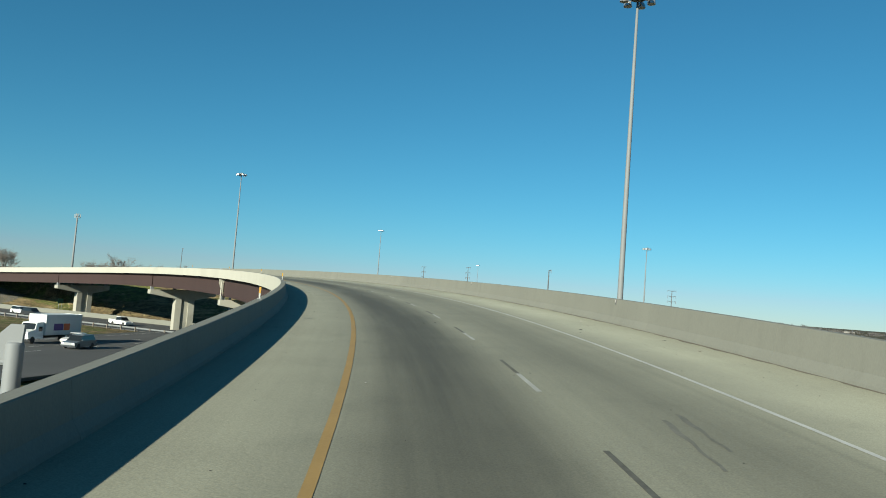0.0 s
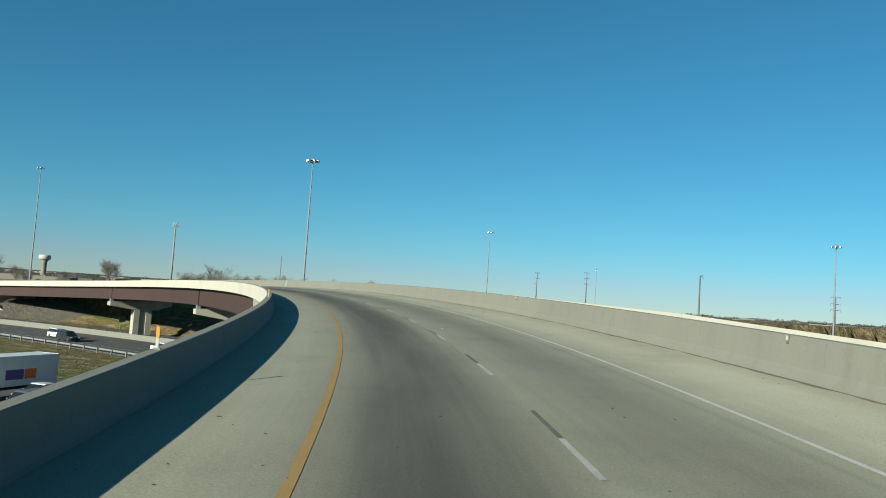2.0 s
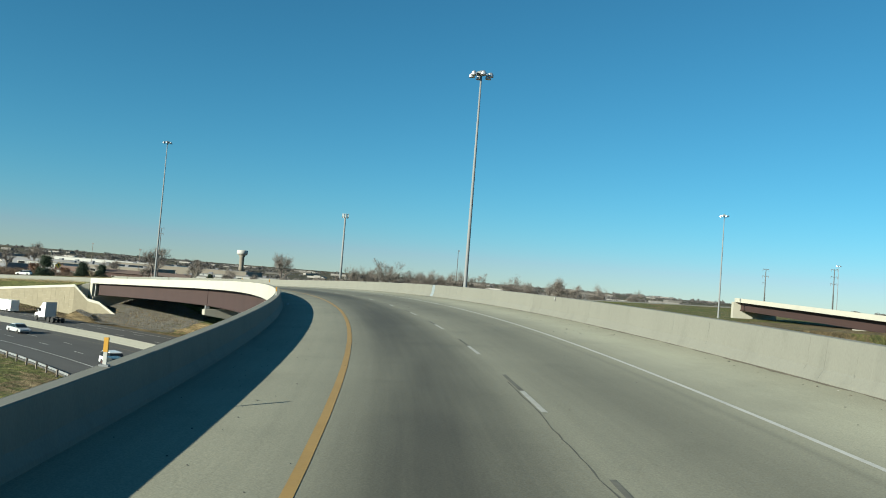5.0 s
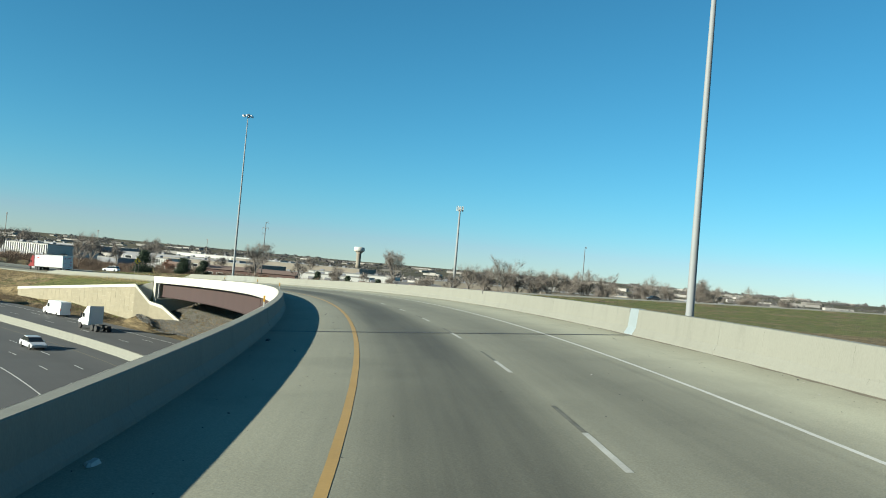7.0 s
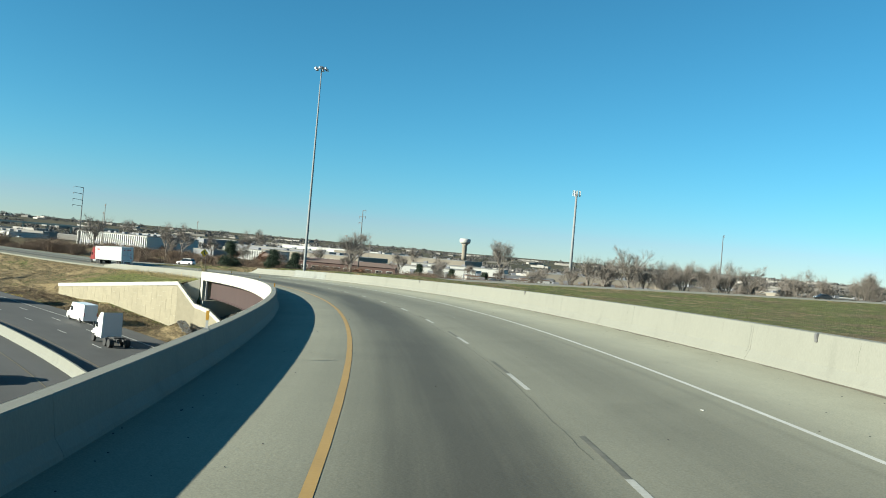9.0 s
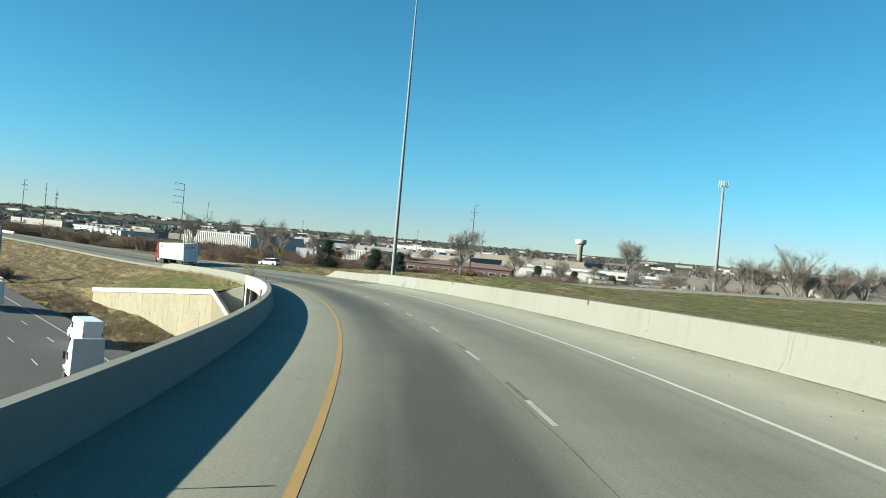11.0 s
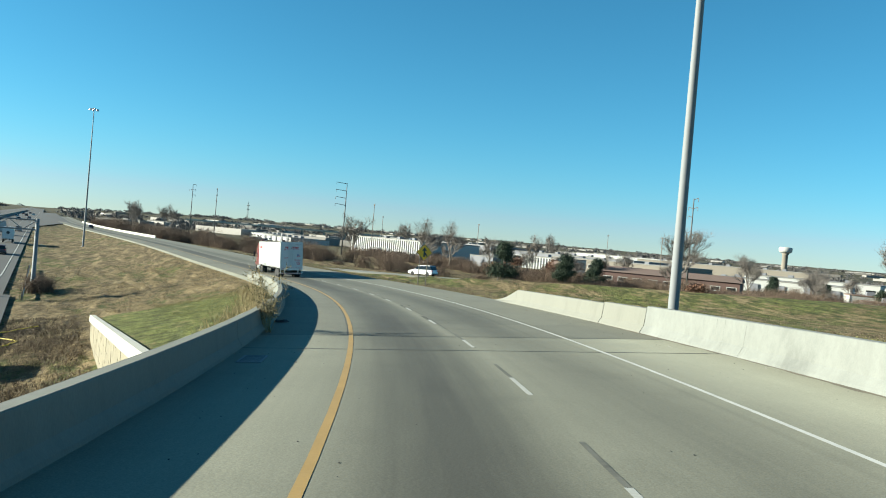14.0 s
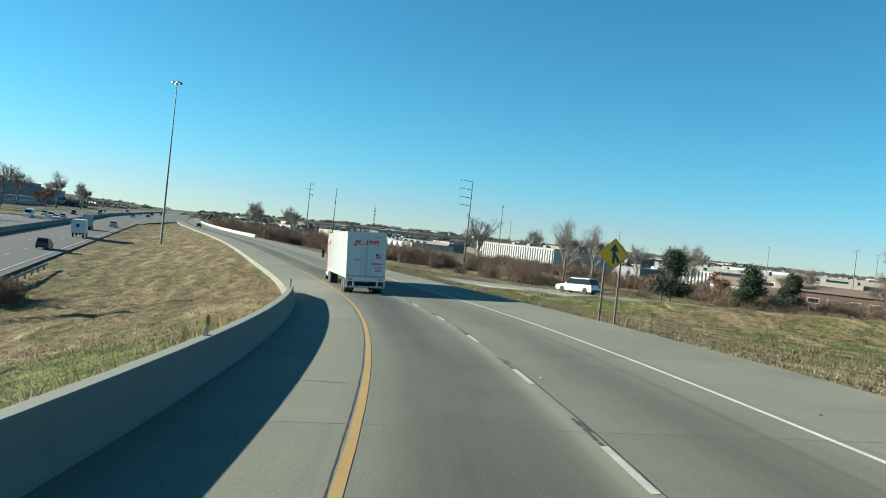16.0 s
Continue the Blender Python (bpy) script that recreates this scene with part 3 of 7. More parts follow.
# ==== barriers ====
LEFT_PROF = [(-3.79, 0.004), (-3.81, 0.08), (-3.92, 0.26), (-3.985, 0.76), (-4.005, 0.78), (-4.25, 0.78), (-4.27, 0.76), (-4.27, -0.45), (-4.21, -0.45), (-4.21, 0.004)]
RIGHT_PROF = [(10.25, 0.004), (10.68, 0.004), (10.68, -0.45), (10.74, -0.45), (10.74, 1.02), (10.72, 1.04), (10.49, 1.04), (10.47, 1.02), (10.40, 0.30), (10.27, 0.08)]


def barrier(name, label, line, prof, s0, s1, seg, material, scale=None):
    top = thing(name, label, "barrier", kind="structure")
    k = max(1, int(round((s1 - s0) / seg)))
    for i in range(k):
        a, b = s0 + (s1 - s0) * i / k, s0 + (s1 - s0) * (i + 1) / k
        part("barrier_segment", Geo().sweep(line, a + 0.005, b - 0.005, prof, 3.0, True, scale).mesh("barrier_segment", material), top)
    return top


outer = thing("bridge_fascia", "pale smooth concrete outer face of the bridge deck", "fascia", kind="structure")
for k in range(30):
    a, b = -78 + 12.5 * k, -78 + 12.5 * (k + 1)
    part("fascia_panel", Geo().sweep(RAMP, a + 0.006, min(b, 297.0) - 0.006, [(-4.273, 0.775), (-4.31, 0.76), (-4.31, -0.46), (-4.273, -0.46)], 3.0).mesh("fascia_panel", M["fascia"]), outer)
barrier("barrier_inner", "low concrete bridge barrier, shaded inside", RAMP, LEFT_PROF, 297.24, 368, 18.0, M["barrier"], lambda s: 1.0 if s < 362 else 1.0 - (s - 362) * 0.1)
barrier("barrier_inner", "low concrete bridge barrier, shaded inside", RAMP, LEFT_PROF, -78, 169.4, 18.0, M["barrier"])
barrier("barrier_inner", "low concrete bridge barrier, shaded inside", RAMP, LEFT_PROF, 169.44, 297.2, 18.0, M["barrier"])
barrier("barrier_outer", "tall sunlit concrete bridge barrier with toe", RAMP, RIGHT_PROF, -78, 288.8, 9.0, M["barrier"])
barrier("barrier_outer", "tall concrete barrier with paler patched faces", RAMP, RIGHT_PROF, 288.84, 303.9, 7.5, M["patched"])
barrier("barrier_outer_block", "short concrete barrier block at the bridge end", RAMP, RIGHT_PROF, 303.95, 308.6, 6.0, M["barrier"], lambda s: 0.92)
tapered = barrier("barrier_outer_end", "low concrete barrier with a tapered end", RAMP, RIGHT_PROF, 308.66, 322.9, 30.0, M["barrier"], lambda s: 0.86)
part("barrier_segment", Geo().sweep(RAMP, 322.92, 327.7, RIGHT_PROF, 0.24, True, lambda s: float(np.interp(s, [322.9, 324.1, 325.3, 326.5, 327.7], [0.86, 0.57, 0.31, 0.13, 0.02]))).mesh("barrier_segment", M["barrier"]), tapered)
barrier("barrier_far", "low white concrete barrier beside the merging ramp", RAMP, [(9.3, -0.2), (9.35, 0.3), (9.5, 0.8), (9.7, 0.8), (9.75, -0.2)], 545, 800, 15.0, M["fascia"])
barrier("barrier_median", "pale concrete highway median barrier", HWY, [(-0.38, -0.02), (-0.16, 0.35), (-0.10, 1.05), (0.10, 1.05), (0.16, 0.35), (0.38, -0.02)], -300, 1200, 25.0, M["barrier"])

# ==== bridge steel and piers ====
bridge = thing("bridge_girders", "rust-brown weathering steel bridge girders", "bridge", kind="structure")
for u in (-3.3, 1.2, 5.0, 8.8):
    for a, b in ((-78, 120.7), (121.0, 169.8), (170.3, 227.0), (227.3, 298.5)):
        g = Geo().sweep(RAMP, a, b, [(u - 0.02, -0.27), (u + 0.02, -0.27), (u + 0.02, -2.95), (u - 0.02, -2.95)], 4.0)
        g.sweep(RAMP, a, b, [(u - 0.25, -2.95), (u + 0.25, -2.95), (u + 0.25, -3.01), (u - 0.25, -3.01)], 4.0)
        g.sweep(RAMP, a, b, [(u - 0.22, -0.27), (u + 0.22, -0.27), (u + 0.22, -0.33), (u - 0.22, -0.33)], 4.0)
        part("girder", g.mesh("girder", M["rust"]), bridge)


def frame_at(line, s, u=0.0, dz=0.0):
    x, y, z = line.at(s, u, dz)
    return pose(x, y, z, 0, 0, line.head(s))


def pier(s):
    base = height(*RAMP.at(s, 3.2)[:2]) - 0.4
    z = RAMP.at(s, 3.2)[2]
    top = thing("bridge_pier", "hammerhead concrete bridge pier under the girders", "bridge pier", frame_at(RAMP, s, 3.2, 0), "bridge piers")
    cap = [(-7.0, -3.58 - 0.36), (6.2, -3.58 + 0.32), (6.2, -4.4), (2.3, -5.4), (-2.3, -5.4), (-7.0, -4.75)]
    part("cap", Geo().prism(cap, -0.9, 0.9).mesh("cap", M["pier"]), top)
    low = base - z
    part("column", Geo().box(-1.9, -0.7, -0.85, 0.85, low, -5.4).box(0.7, 1.9, -0.85, 0.85, low, -5.4).box(-0.7, 0.7, -0.6, 0.6, low, -5.4).mesh("column", M["pier"]), top)
    for u in (-6.5, -2.0, 1.8, 5.6):
        part("bearing", Geo().box(u - 0.3, u + 0.3, -0.3, 0.3, -3.86 + u * 0.05, -3.01 + u * 0.052).mesh("bearing", M["steel"]), top)


for s in (10, 65, 121, 170, 227):
    pier(s)
pipe = Geo().sweep(RAMP, 120.72, 120.98, [(-4.05, -0.48), (-3.35, -0.48), (-3.35, -3.0), (-4.05, -1.2)], 0.13)
part("end_diaphragm", pipe.mesh("end_diaphragm", M["pier"]), bridge, "pale bracket at the girder joint")
part("drain_pipe", Geo().tube(RAMP.at(120.4, -3.75, -1.0), RAMP.at(120.4, -3.75, -4.1), 0.1, n=8).mesh("drain_pipe", M["fascia"]), bridge, "white drain pipe at the girder joint")

# ==== more materials ====
M.update({
    "trailer": mat("white_trailer_skin", (0.55, 0.56, 0.555), 0.4, var=0.04, scale=0.8, fine=6, stain=0.06, stain_scale=1.5),
    "alloy": mat("dull_aluminium", (0.50, 0.51, 0.51), 0.38, 0.8, var=0.06, scale=2, fine=12),
    "tyre": mat("black_rubber", (0.022, 0.022, 0.022), 0.85, var=0.15, scale=3, fine=20),
    "dark": mat("dark_undercarriage", (0.03, 0.03, 0.03), 0.8, var=0.2, scale=2, fine=9),
    "red": mat("red_cab_paint", (0.17, 0.02, 0.022), 0.3, var=0.04, scale=1, fine=8, coat=0.5),
    "redmark": mat("red_vinyl", (0.50, 0.03, 0.035), 0.5, var=0.03, scale=2, fine=8),
    "redlight": mat("red_lamp_lens", (0.45, 0.01, 0.01), 0.2, var=0.03),
    "ink": mat("dark_lettering", (0.04, 0.04, 0.05), 0.6, var=0.03),
    "glass": mat("tinted_glass", (0.015, 0.018, 0.02), 0.06, var=0.02),
    "lamp": mat("clear_lamp_lens", (0.75, 0.75, 0.72), 0.15, var=0.02),
    "blueink": mat("blue_vinyl", (0.03, 0.06, 0.22), 0.5, var=0.02),
    "purple": mat("purple_vinyl", (0.08, 0.03, 0.17), 0.5, var=0.02),
    "orange": mat("orange_vinyl", (0.65, 0.12, 0.02), 0.5, var=0.02),
    "sign": mat("yellow_sign_sheet", (0.85, 0.47, 0.03), 0.45, var=0.04, scale=2),
    "amber": mat("dull_amber_reflector", (0.42, 0.22, 0.02), 0.5, var=0.06, scale=3),
    "polegrey": mat("dark_weathered_pole", (0.085, 0.085, 0.085), 0.7, var=0.1, scale=0.5, fine=4),
    "bpale": mat("pale_office_panels", (0.22, 0.24, 0.255), 0.7, var=0.08, scale=0.2, fine=2),
    "skid": mat("rubber_skid", (0.122, 0.120, 0.098), 0.85, var=0.35, scale=1.2, fine=12),
    "green": mat("green_sign_sheet", (0.015, 0.10, 0.06), 0.5, var=0.05, scale=2),
    "wood": mat("grey_pole_wood", (0.17, 0.14, 0.115), 0.9, var=0.15, scale=0.6, fine=5),
    "bark": mat("grey_brown_bark", (0.13, 0.11, 0.09), 0.95, var=0.2, scale=1.5, fine=8),
    "twig": mat("bare_twigs", (0.155, 0.135, 0.118), 0.95, var=0.2, scale=0.5, fine=3),
    "thicket": mat("brown_thicket_twigs", (0.115, 0.08, 0.056), 0.95, var=0.3, scale=0.12, fine=1.5, per_island=0.35),
    "russet": mat("russet_oak_leaves", (0.125, 0.064, 0.038), 0.9, var=0.25, scale=0.5, per_island=0.35),
    "pine": mat("dark_pine_needles", (0.024, 0.040, 0.022), 0.9, var=0.25, scale=0.4, per_island=0.4),
    "straw": mat("straw_grass_blades", (0.27, 0.21, 0.105), 0.9, var=0.2, scale=0.3, per_island=0.3),
    "dry_blades": mat("dry_grass_blades", (0.175, 0.14, 0.08), 0.95, var=0.3, scale=0.6, fine=3, per_island=0.25),
    "blade": mat("green_grass_blades", (0.18, 0.178, 0.06), 0.9, var=0.2, scale=0.3, per_island=0.3),
    "weed": mat("olive_weed_leaves", (0.10, 0.088, 0.04), 0.85, var=0.25, scale=2, per_island=0.4),
    "bwhite": mat("white_metal_siding", (0.36, 0.36, 0.34), 0.7, var=0.06, scale=0.2, fine=2),
    "btan": mat("tan_block_wall", (0.18, 0.16, 0.13), 0.9, var=0.08, scale=0.2, fine=3),
    "bgrey": mat("grey_panel_wall", (0.15, 0.155, 0.17), 0.8, var=0.08, scale=0.2, fine=3),
    "brick": mat("red_brown_brick", (0.10, 0.060, 0.052), 0.9, var=0.14, scale=0.4, fine=9),
    "broof": mat("pale_flat_roof", (0.18, 0.176, 0.162), 0.85, var=0.08, scale=0.1, fine=1),
    "shingle": mat("brown_shingle_roof", (0.14, 0.095, 0.075), 0.9, var=0.15, scale=0.5, fine=5),
    # bare woods tone, greyed and paled so the colour carries distance haze
    "woods": mat("far_bare_woods_hazed", (0.088, 0.083, 0.080), 0.95, var=0.2, scale=0.02, fine=0.3, per_island=0.15),
    "town": mat("far_pale_walls", (0.20, 0.19, 0.175), 0.9, var=0.1, scale=0.01, fine=0.1, per_island=0.55),
    "rope": mat("grey_litter", (0.32, 0.31, 0.29), 0.8, var=0.2, scale=5, fine=30),
    "grit": mat("brown_road_grit", (0.115, 0.10, 0.073), 0.95, var=0.35, scale=1.5, fine=14),
    "plate": mat("galvanised_cover_plate", (0.21, 0.245, 0.255), 0.55, 0.2, var=0.12, scale=1.5, fine=9),
    "sawn": mat("dirt_filled_sawn_joint", (0.07, 0.068, 0.058), 0.9, var=0.4, scale=1.5, fine=12),
    "deadweed": mat("dead_brown_weeds", (0.105, 0.078, 0.05), 0.95, var=0.35, scale=0.5, fine=3, per_island=0.4),
    "joint": mat("black_joint_seal", (0.022, 0.022, 0.022), 0.7, var=0.2, scale=3, fine=20),
    "sack": mat("yellow_hose", (0.6, 0.48, 0.05), 0.6, var=0.1, scale=3),
})


def lay(line, s, u=0.0, dz=0.0, turn=0.0):
    """A pose on a road, leaning with its grade and crossfall."""
    x, y, z = line.at(s, u, dz)
    g = math.degrees(math.atan((line.at(s + 2, u)[2] - line.at(s - 2, u)[2]) / 4.0))
    b = math.degrees(math.atan(np.interp(s, line.s, line.b)))
    return pose(x, y, z) @ pose(0, 0, 0, 0, 0, line.head(s)) @ pose(0, 0, 0, g, -b, 0) @ pose(0, 0, 0, 0, 0, turn)


def lettering(body, size, m, parent, material, name="lettering", label=""):
    cu = bpy.data.curves.new(name, "FONT")
    cu.body, cu.size, cu.extrude, cu.align_x, cu.align_y = body, size, 0.002, "CENTER", "CENTER"
    ob = bpy.data.objects.new(name, cu)
    me = bpy.data.meshes.new_from_object(ob)
    bpy.data.objects.remove(ob)
    me.materials.append(material)
    return part(name, me, parent, label, m)


def wheel(parent, x, y, r, w, tyre="tyre", rim="alloy", label=""):
    turn = pose(x, y, r, 0, 90, 0)
    prof = [(r * 0.62, -w / 2), (r * 0.93, -w / 2), (r, -w / 2 + 0.03), (r, w / 2 - 0.03), (r * 0.93, w / 2), (r * 0.62, w / 2)]
    t = part("wheel", Geo().lathe(prof, 18).mesh("tyre", M[tyre]), parent, "", turn)
    part("rim", Geo().lathe([(r * 0.2, -w / 2 + 0.02), (r * 0.58, -w / 2 + 0.05), (r * 0.6, 0), (r * 0.58, w / 2 - 0.05), (r * 0.2, w / 2 - 0.02)], 14).mesh("rim", M[rim]), t, "metal wheel rim")
    return t


# ==== the articulated lorry ====
def lorry(m):
    top = thing("semi_truck", "white dry-van semi trailer behind a red tractor", "truck", m)
    L, w, z0, z1 = 16.1, 1.3, 1.12, 4.1
    part("side_rail", Geo().box(-w, -w + 0.05, 0.05, L, z0 - 0.08, z0 + 0.12).box(w - 0.05, w, 0.05, L, z0 - 0.08, z0 + 0.12).mesh("side_rail", M["alloy"]), top)
    part("roof_rail", Geo().box(-w, -w + 0.05, 0.05, L, z1 - 0.1, z1).box(w - 0.05, w, 0.05, L, z1 - 0.1, z1).mesh("roof_rail", M["alloy"]), top)
    g = Geo().box(-w + 0.02, w - 0.02, 0.06, L, z0, z1 - 0.03, 0.02)
    for k in range(30):
        y = 0.5 + k * 0.53
        g.box(-w - 0.012, -w + 0.02, y, y + 0.05, z0 + 0.13, z1 - 0.11).box(w - 0.02, w + 0.012, y, y + 0.05, z0 + 0.13, z1 - 0.11)
    part("trailer_body", g.mesh("trailer_body", M["trailer"]), top)
    part("rear_frame", Geo().box(-w, -w + 0.09, 0, 0.1, z0 - 0.1, z1).box(w - 0.09, w, 0, 0.1, z0 - 0.1, z1).box(-w + 0.09, w - 0.09, 0, 0.1, z1 - 0.1, z1).box(-w, w, -0.02, 0.1, z0 - 0.28, z0).mesh("rear_frame", M["alloy"]), top)
    for side in (-1, 1):
        door = part("rear_door", Geo().box(side * 0.01 if side > 0 else -w + 0.1, w - 0.1 if side > 0 else -0.01, 0.02, 0.055, z0 + 0.01, z1 - 0.11, 0.01).mesh("rear_door", M["trailer"]), top)
        for k in range(5):
            z = z0 + 0.25 + k * 0.6
            part("hinge", Geo().box(side * (w - 0.26), side * (w - 0.07), -0.015, 0.03, z, z + 0.09) .mesh("hinge", M["alloy"]), door)
        for x in (0.09, 0.33):
            part("lock_rod", Geo().tube((side * x, -0.005, z0 + 0.03), (side * x, -0.005, z1 - 0.14), 0.022, n=8).mesh("lock_rod", M["alloy"]), door)
        part("door_handle", Geo().box(side * 0.1, side * 0.5, -0.03, -0.01, z0 + 0.3, z0 + 0.34).mesh("door_handle", M["alloy"]), door)
        for k in (0, 1):
            part("tail_lamp", Geo().lathe([(0.05, 0), (0.055, 0.03), (0.03, 0.045)], 10, pose(side * (w - 0.22 - 0.16 * k), -0.02, z0 - 0.14, 90, 0, 0)).mesh("tail_lamp", M["redlight"]), top)
        part("bumper_leg", Geo().prism([(side * 0.78 - 0.05, z0 - 0.28), (side * 0.78 + 0.05, z0 - 0.28), (side * 0.78 + 0.05, 0.5), (side * 0.78 - 0.05, 0.5)], 0.0, 0.12).mesh("bumper_leg", M["alloy"]), top)
        part("bumper_brace", Geo().tube((side * (w - 0.08), 0.05, z0 - 0.28), (side * (w - 0.02), 0.05, 0.5), 0.045, n=6).mesh("bumper_brace", M["alloy"]), top)
        part("mudflap", Geo().box(side * 0.62, side * 1.25, 1.0, 1.02, 0.25, 0.95) .mesh("mudflap", M["dark"]), top)
    bar = part("rear_bumper", Geo().box(-w + 0.02, w - 0.02, -0.02, 0.1, 0.42, 0.54, 0.015).mesh("rear_bumper", M["alloy"]), top)
    for k in range(9):
        x = -w + 0.1 + k * 0.28
        part("reflector_tape", Geo().box(x, x + 0.14, -0.027, -0.021, 0.45, 0.51).mesh("reflector_tape", M["redmark"]), bar, "red reflective tape")
        part("reflector_tape", Geo().box(x, x + 0.14, 0.008, 0.014, z0 + 0.05, z0 + 0.1).mesh("reflector_tape", M["redmark"]), top, "red reflective tape")
    # lettering and marks on the doors
    up = pose(0, 0, 0, 90, 0, 0)
    g = Geo()
    for k, (x, wd) in enumerate(((-0.78, 0.14), (-0.6, 0.14), (-0.05, 0.13), (0.13, 0.13), (0.3, 0.12), (0.46, 0.13), (0.63, 0.13))):
        g.prism([(x, 3.34), (x + wd, 3.34), (x + wd + 0.06, 3.56), (x + 0.06, 3.56)], 0.012, 0.02)
    g.box(-0.9, 0.86, 0.012, 0.02, 3.25, 3.29).prism([(-0.84, 3.12), (-0.76, 3.12), (-0.7, 3.25), (-0.78, 3.25)], 0.012, 0.02)
    part("logo_bars", g.mesh("logo_bars", M["redmark"]), top, "red logo strip")
    part("small_print", Geo().box(0.3, 1.08, 0.012, 0.02, 1.98, 2.06).mesh("small_print", M["redmark"]), top, "red lettering strip")
    for k in range(3):
        part("small_print", Geo().box(0.62, 1.0, 0.012, 0.02, 1.5 + k * 0.09, 1.54 + k * 0.09).mesh("small_print", M["redmark"]), top, "red lettering strip")
    lettering("CAUTION", 0.13, pose(0.78, 0.015, 1.8) @ up, top, M["redmark"], label="red painted word")
    lettering("202811", 0.2, pose(-0.55, 0.015, 2.25) @ up, top, M["redmark"], label="red painted number")
    lettering("W96402", 0.15, pose(0.75, 0.015, 3.78) @ up, top, M["ink"], label="dark painted number")
    flag = part("flag_decal", Geo().box(0.62, 1.02, 0.012, 0.018, 2.35, 2.68).mesh("flag_decal", M["trailer"]), top)
    for k in range(4):
        part("flag_stripe", Geo().box(0.63, 1.01, 0.005, 0.011, 2.37 + k * 0.08, 2.41 + k * 0.08).mesh("flag_stripe", M["redmark"]), flag, "red stripe")
    part("flag_field", Geo().box(0.63, 0.8, 0.001, 0.004, 2.52, 2.67).mesh("flag_field", M["blueink"]), flag, "blue field")
    g = Geo()
    for k in range(7):
        g.prism([(13.2 + k * 0.24, 3.2), (13.38 + k * 0.24, 3.2), (13.3 + k * 0.24, 3.55), (13.12 + k * 0.24, 3.55)], -w - 0.018, -w - 0.013, Matrix(((0, 1, 0, 0), (1, 0, 0, 0), (0, 0, 1, 0), (0, 0, 0, 1))))
    part("logo_bars", g.mesh("logo_bars", M["redmark"]), top, "red logo on the side")
    # running gear
    part("slider_frame", Geo().box(-0.5, -0.38, 0.4, 4.2, 0.72, 1.04).box(0.38, 0.5, 0.4, 4.2, 0.72, 1.04).box(-1.0, 1.0, 1.6, 1.75, 0.45, 0.6).box(-1.0, 1.0, 2.85, 3.0, 0.45, 0.6).mesh("slider_frame", M["dark"]), top)
    for y in (1.68, 2.92, 13.6, 14.9):
        for x in (-1.12, -0.78, 0.78, 1.12):
            wheel(top, x, y, 0.51, 0.28)
    for x in (-1.08, 1.08):
        wheel(top, x, 19.2, 0.51, 0.3)
    part("tractor_frame", Geo().box(-0.45, -0.3, 12.6, 20.2, 0.7, 1.0).box(0.3, 0.45, 12.6, 20.2, 0.7, 1.0).mesh("tractor_frame", M["dark"]), top)
    part("sleeper_cab", Geo().prism([(16.75, 0.95), (18.9, 0.95), (19.0, 2.3), (18.3, 3.2), (17.6, 3.85), (16.75, 3.9)], -1.2, 1.2, Matrix(((0, 1, 0, 0), (1, 0, 0, 0), (0, 0, 1, 0), (0, 0, 0, 1)))).mesh("sleeper_cab", M["red"]), top)
    part("bonnet", Geo().prism([(18.9, 0.6), (20.3, 0.6), (20.35, 1.5), (18.95, 2.1)], -0.85, 0.85, Matrix(((0, 1, 0, 0), (1, 0, 0, 0), (0, 0, 1, 0), (0, 0, 0, 1)))).mesh("bonnet", M["red"]), top)
    for side in (-1, 1):
        part("wing", Geo().box(side * 0.86, side * 1.22, 18.55, 19.9, 1.05, 1.35, 0.0).mesh("wing", M["red"]), top)
        part("fuel_tank", Geo().tube((side * 0.95, 15.9, 0.72), (side * 0.95, 17.9, 0.72), 0.32, n=14).mesh("fuel_tank", M["alloy"]), top)
        mir = part("door_mirror", Geo().box(side * 1.42, side * 1.6, 18.75, 18.9, 2.05, 2.75, 0.02).mesh("door_mirror", M["dark"]), top)
        part("mirror_arm", Geo().tube((side * 1.2, 18.7, 2.6), (side * 1.5, 18.8, 2.6), 0.025, n=6).mesh("mirror_arm", M["dark"]), mir)
        part("side_window", Geo().box(side * 1.19, side * 1.21, 18.0, 18.7, 1.95, 2.55).mesh("side_window", M["glass"]), top)
    return top


lorry(lay(RAMP, 368.4, 0.80, 0, 0.6))


# ==== other vehicles ====
SWAP = Matrix(((0, 1, 0, 0), (1, 0, 0, 0), (0, 0, 1, 0), (0, 0, 0, 1)))
PAINT = {}


def paint(rgb):
    if rgb not in PAINT:
        PAINT[rgb] = mat("car_paint", rgb, 0.32, var=0.03, scale=1, fine=6, coat=0.4)
    return PAINT[rgb]


def squeezed(outline, half, belt, lean):
    """A side outline drawn to both flanks, leaning inwards above the belt line."""
    g = Geo().prism(outline, -half, half, SWAP)
    g.v = [(x * (1 - lean * max(0.0, z - belt)), y, z) for x, y, z in g.v]
    return g


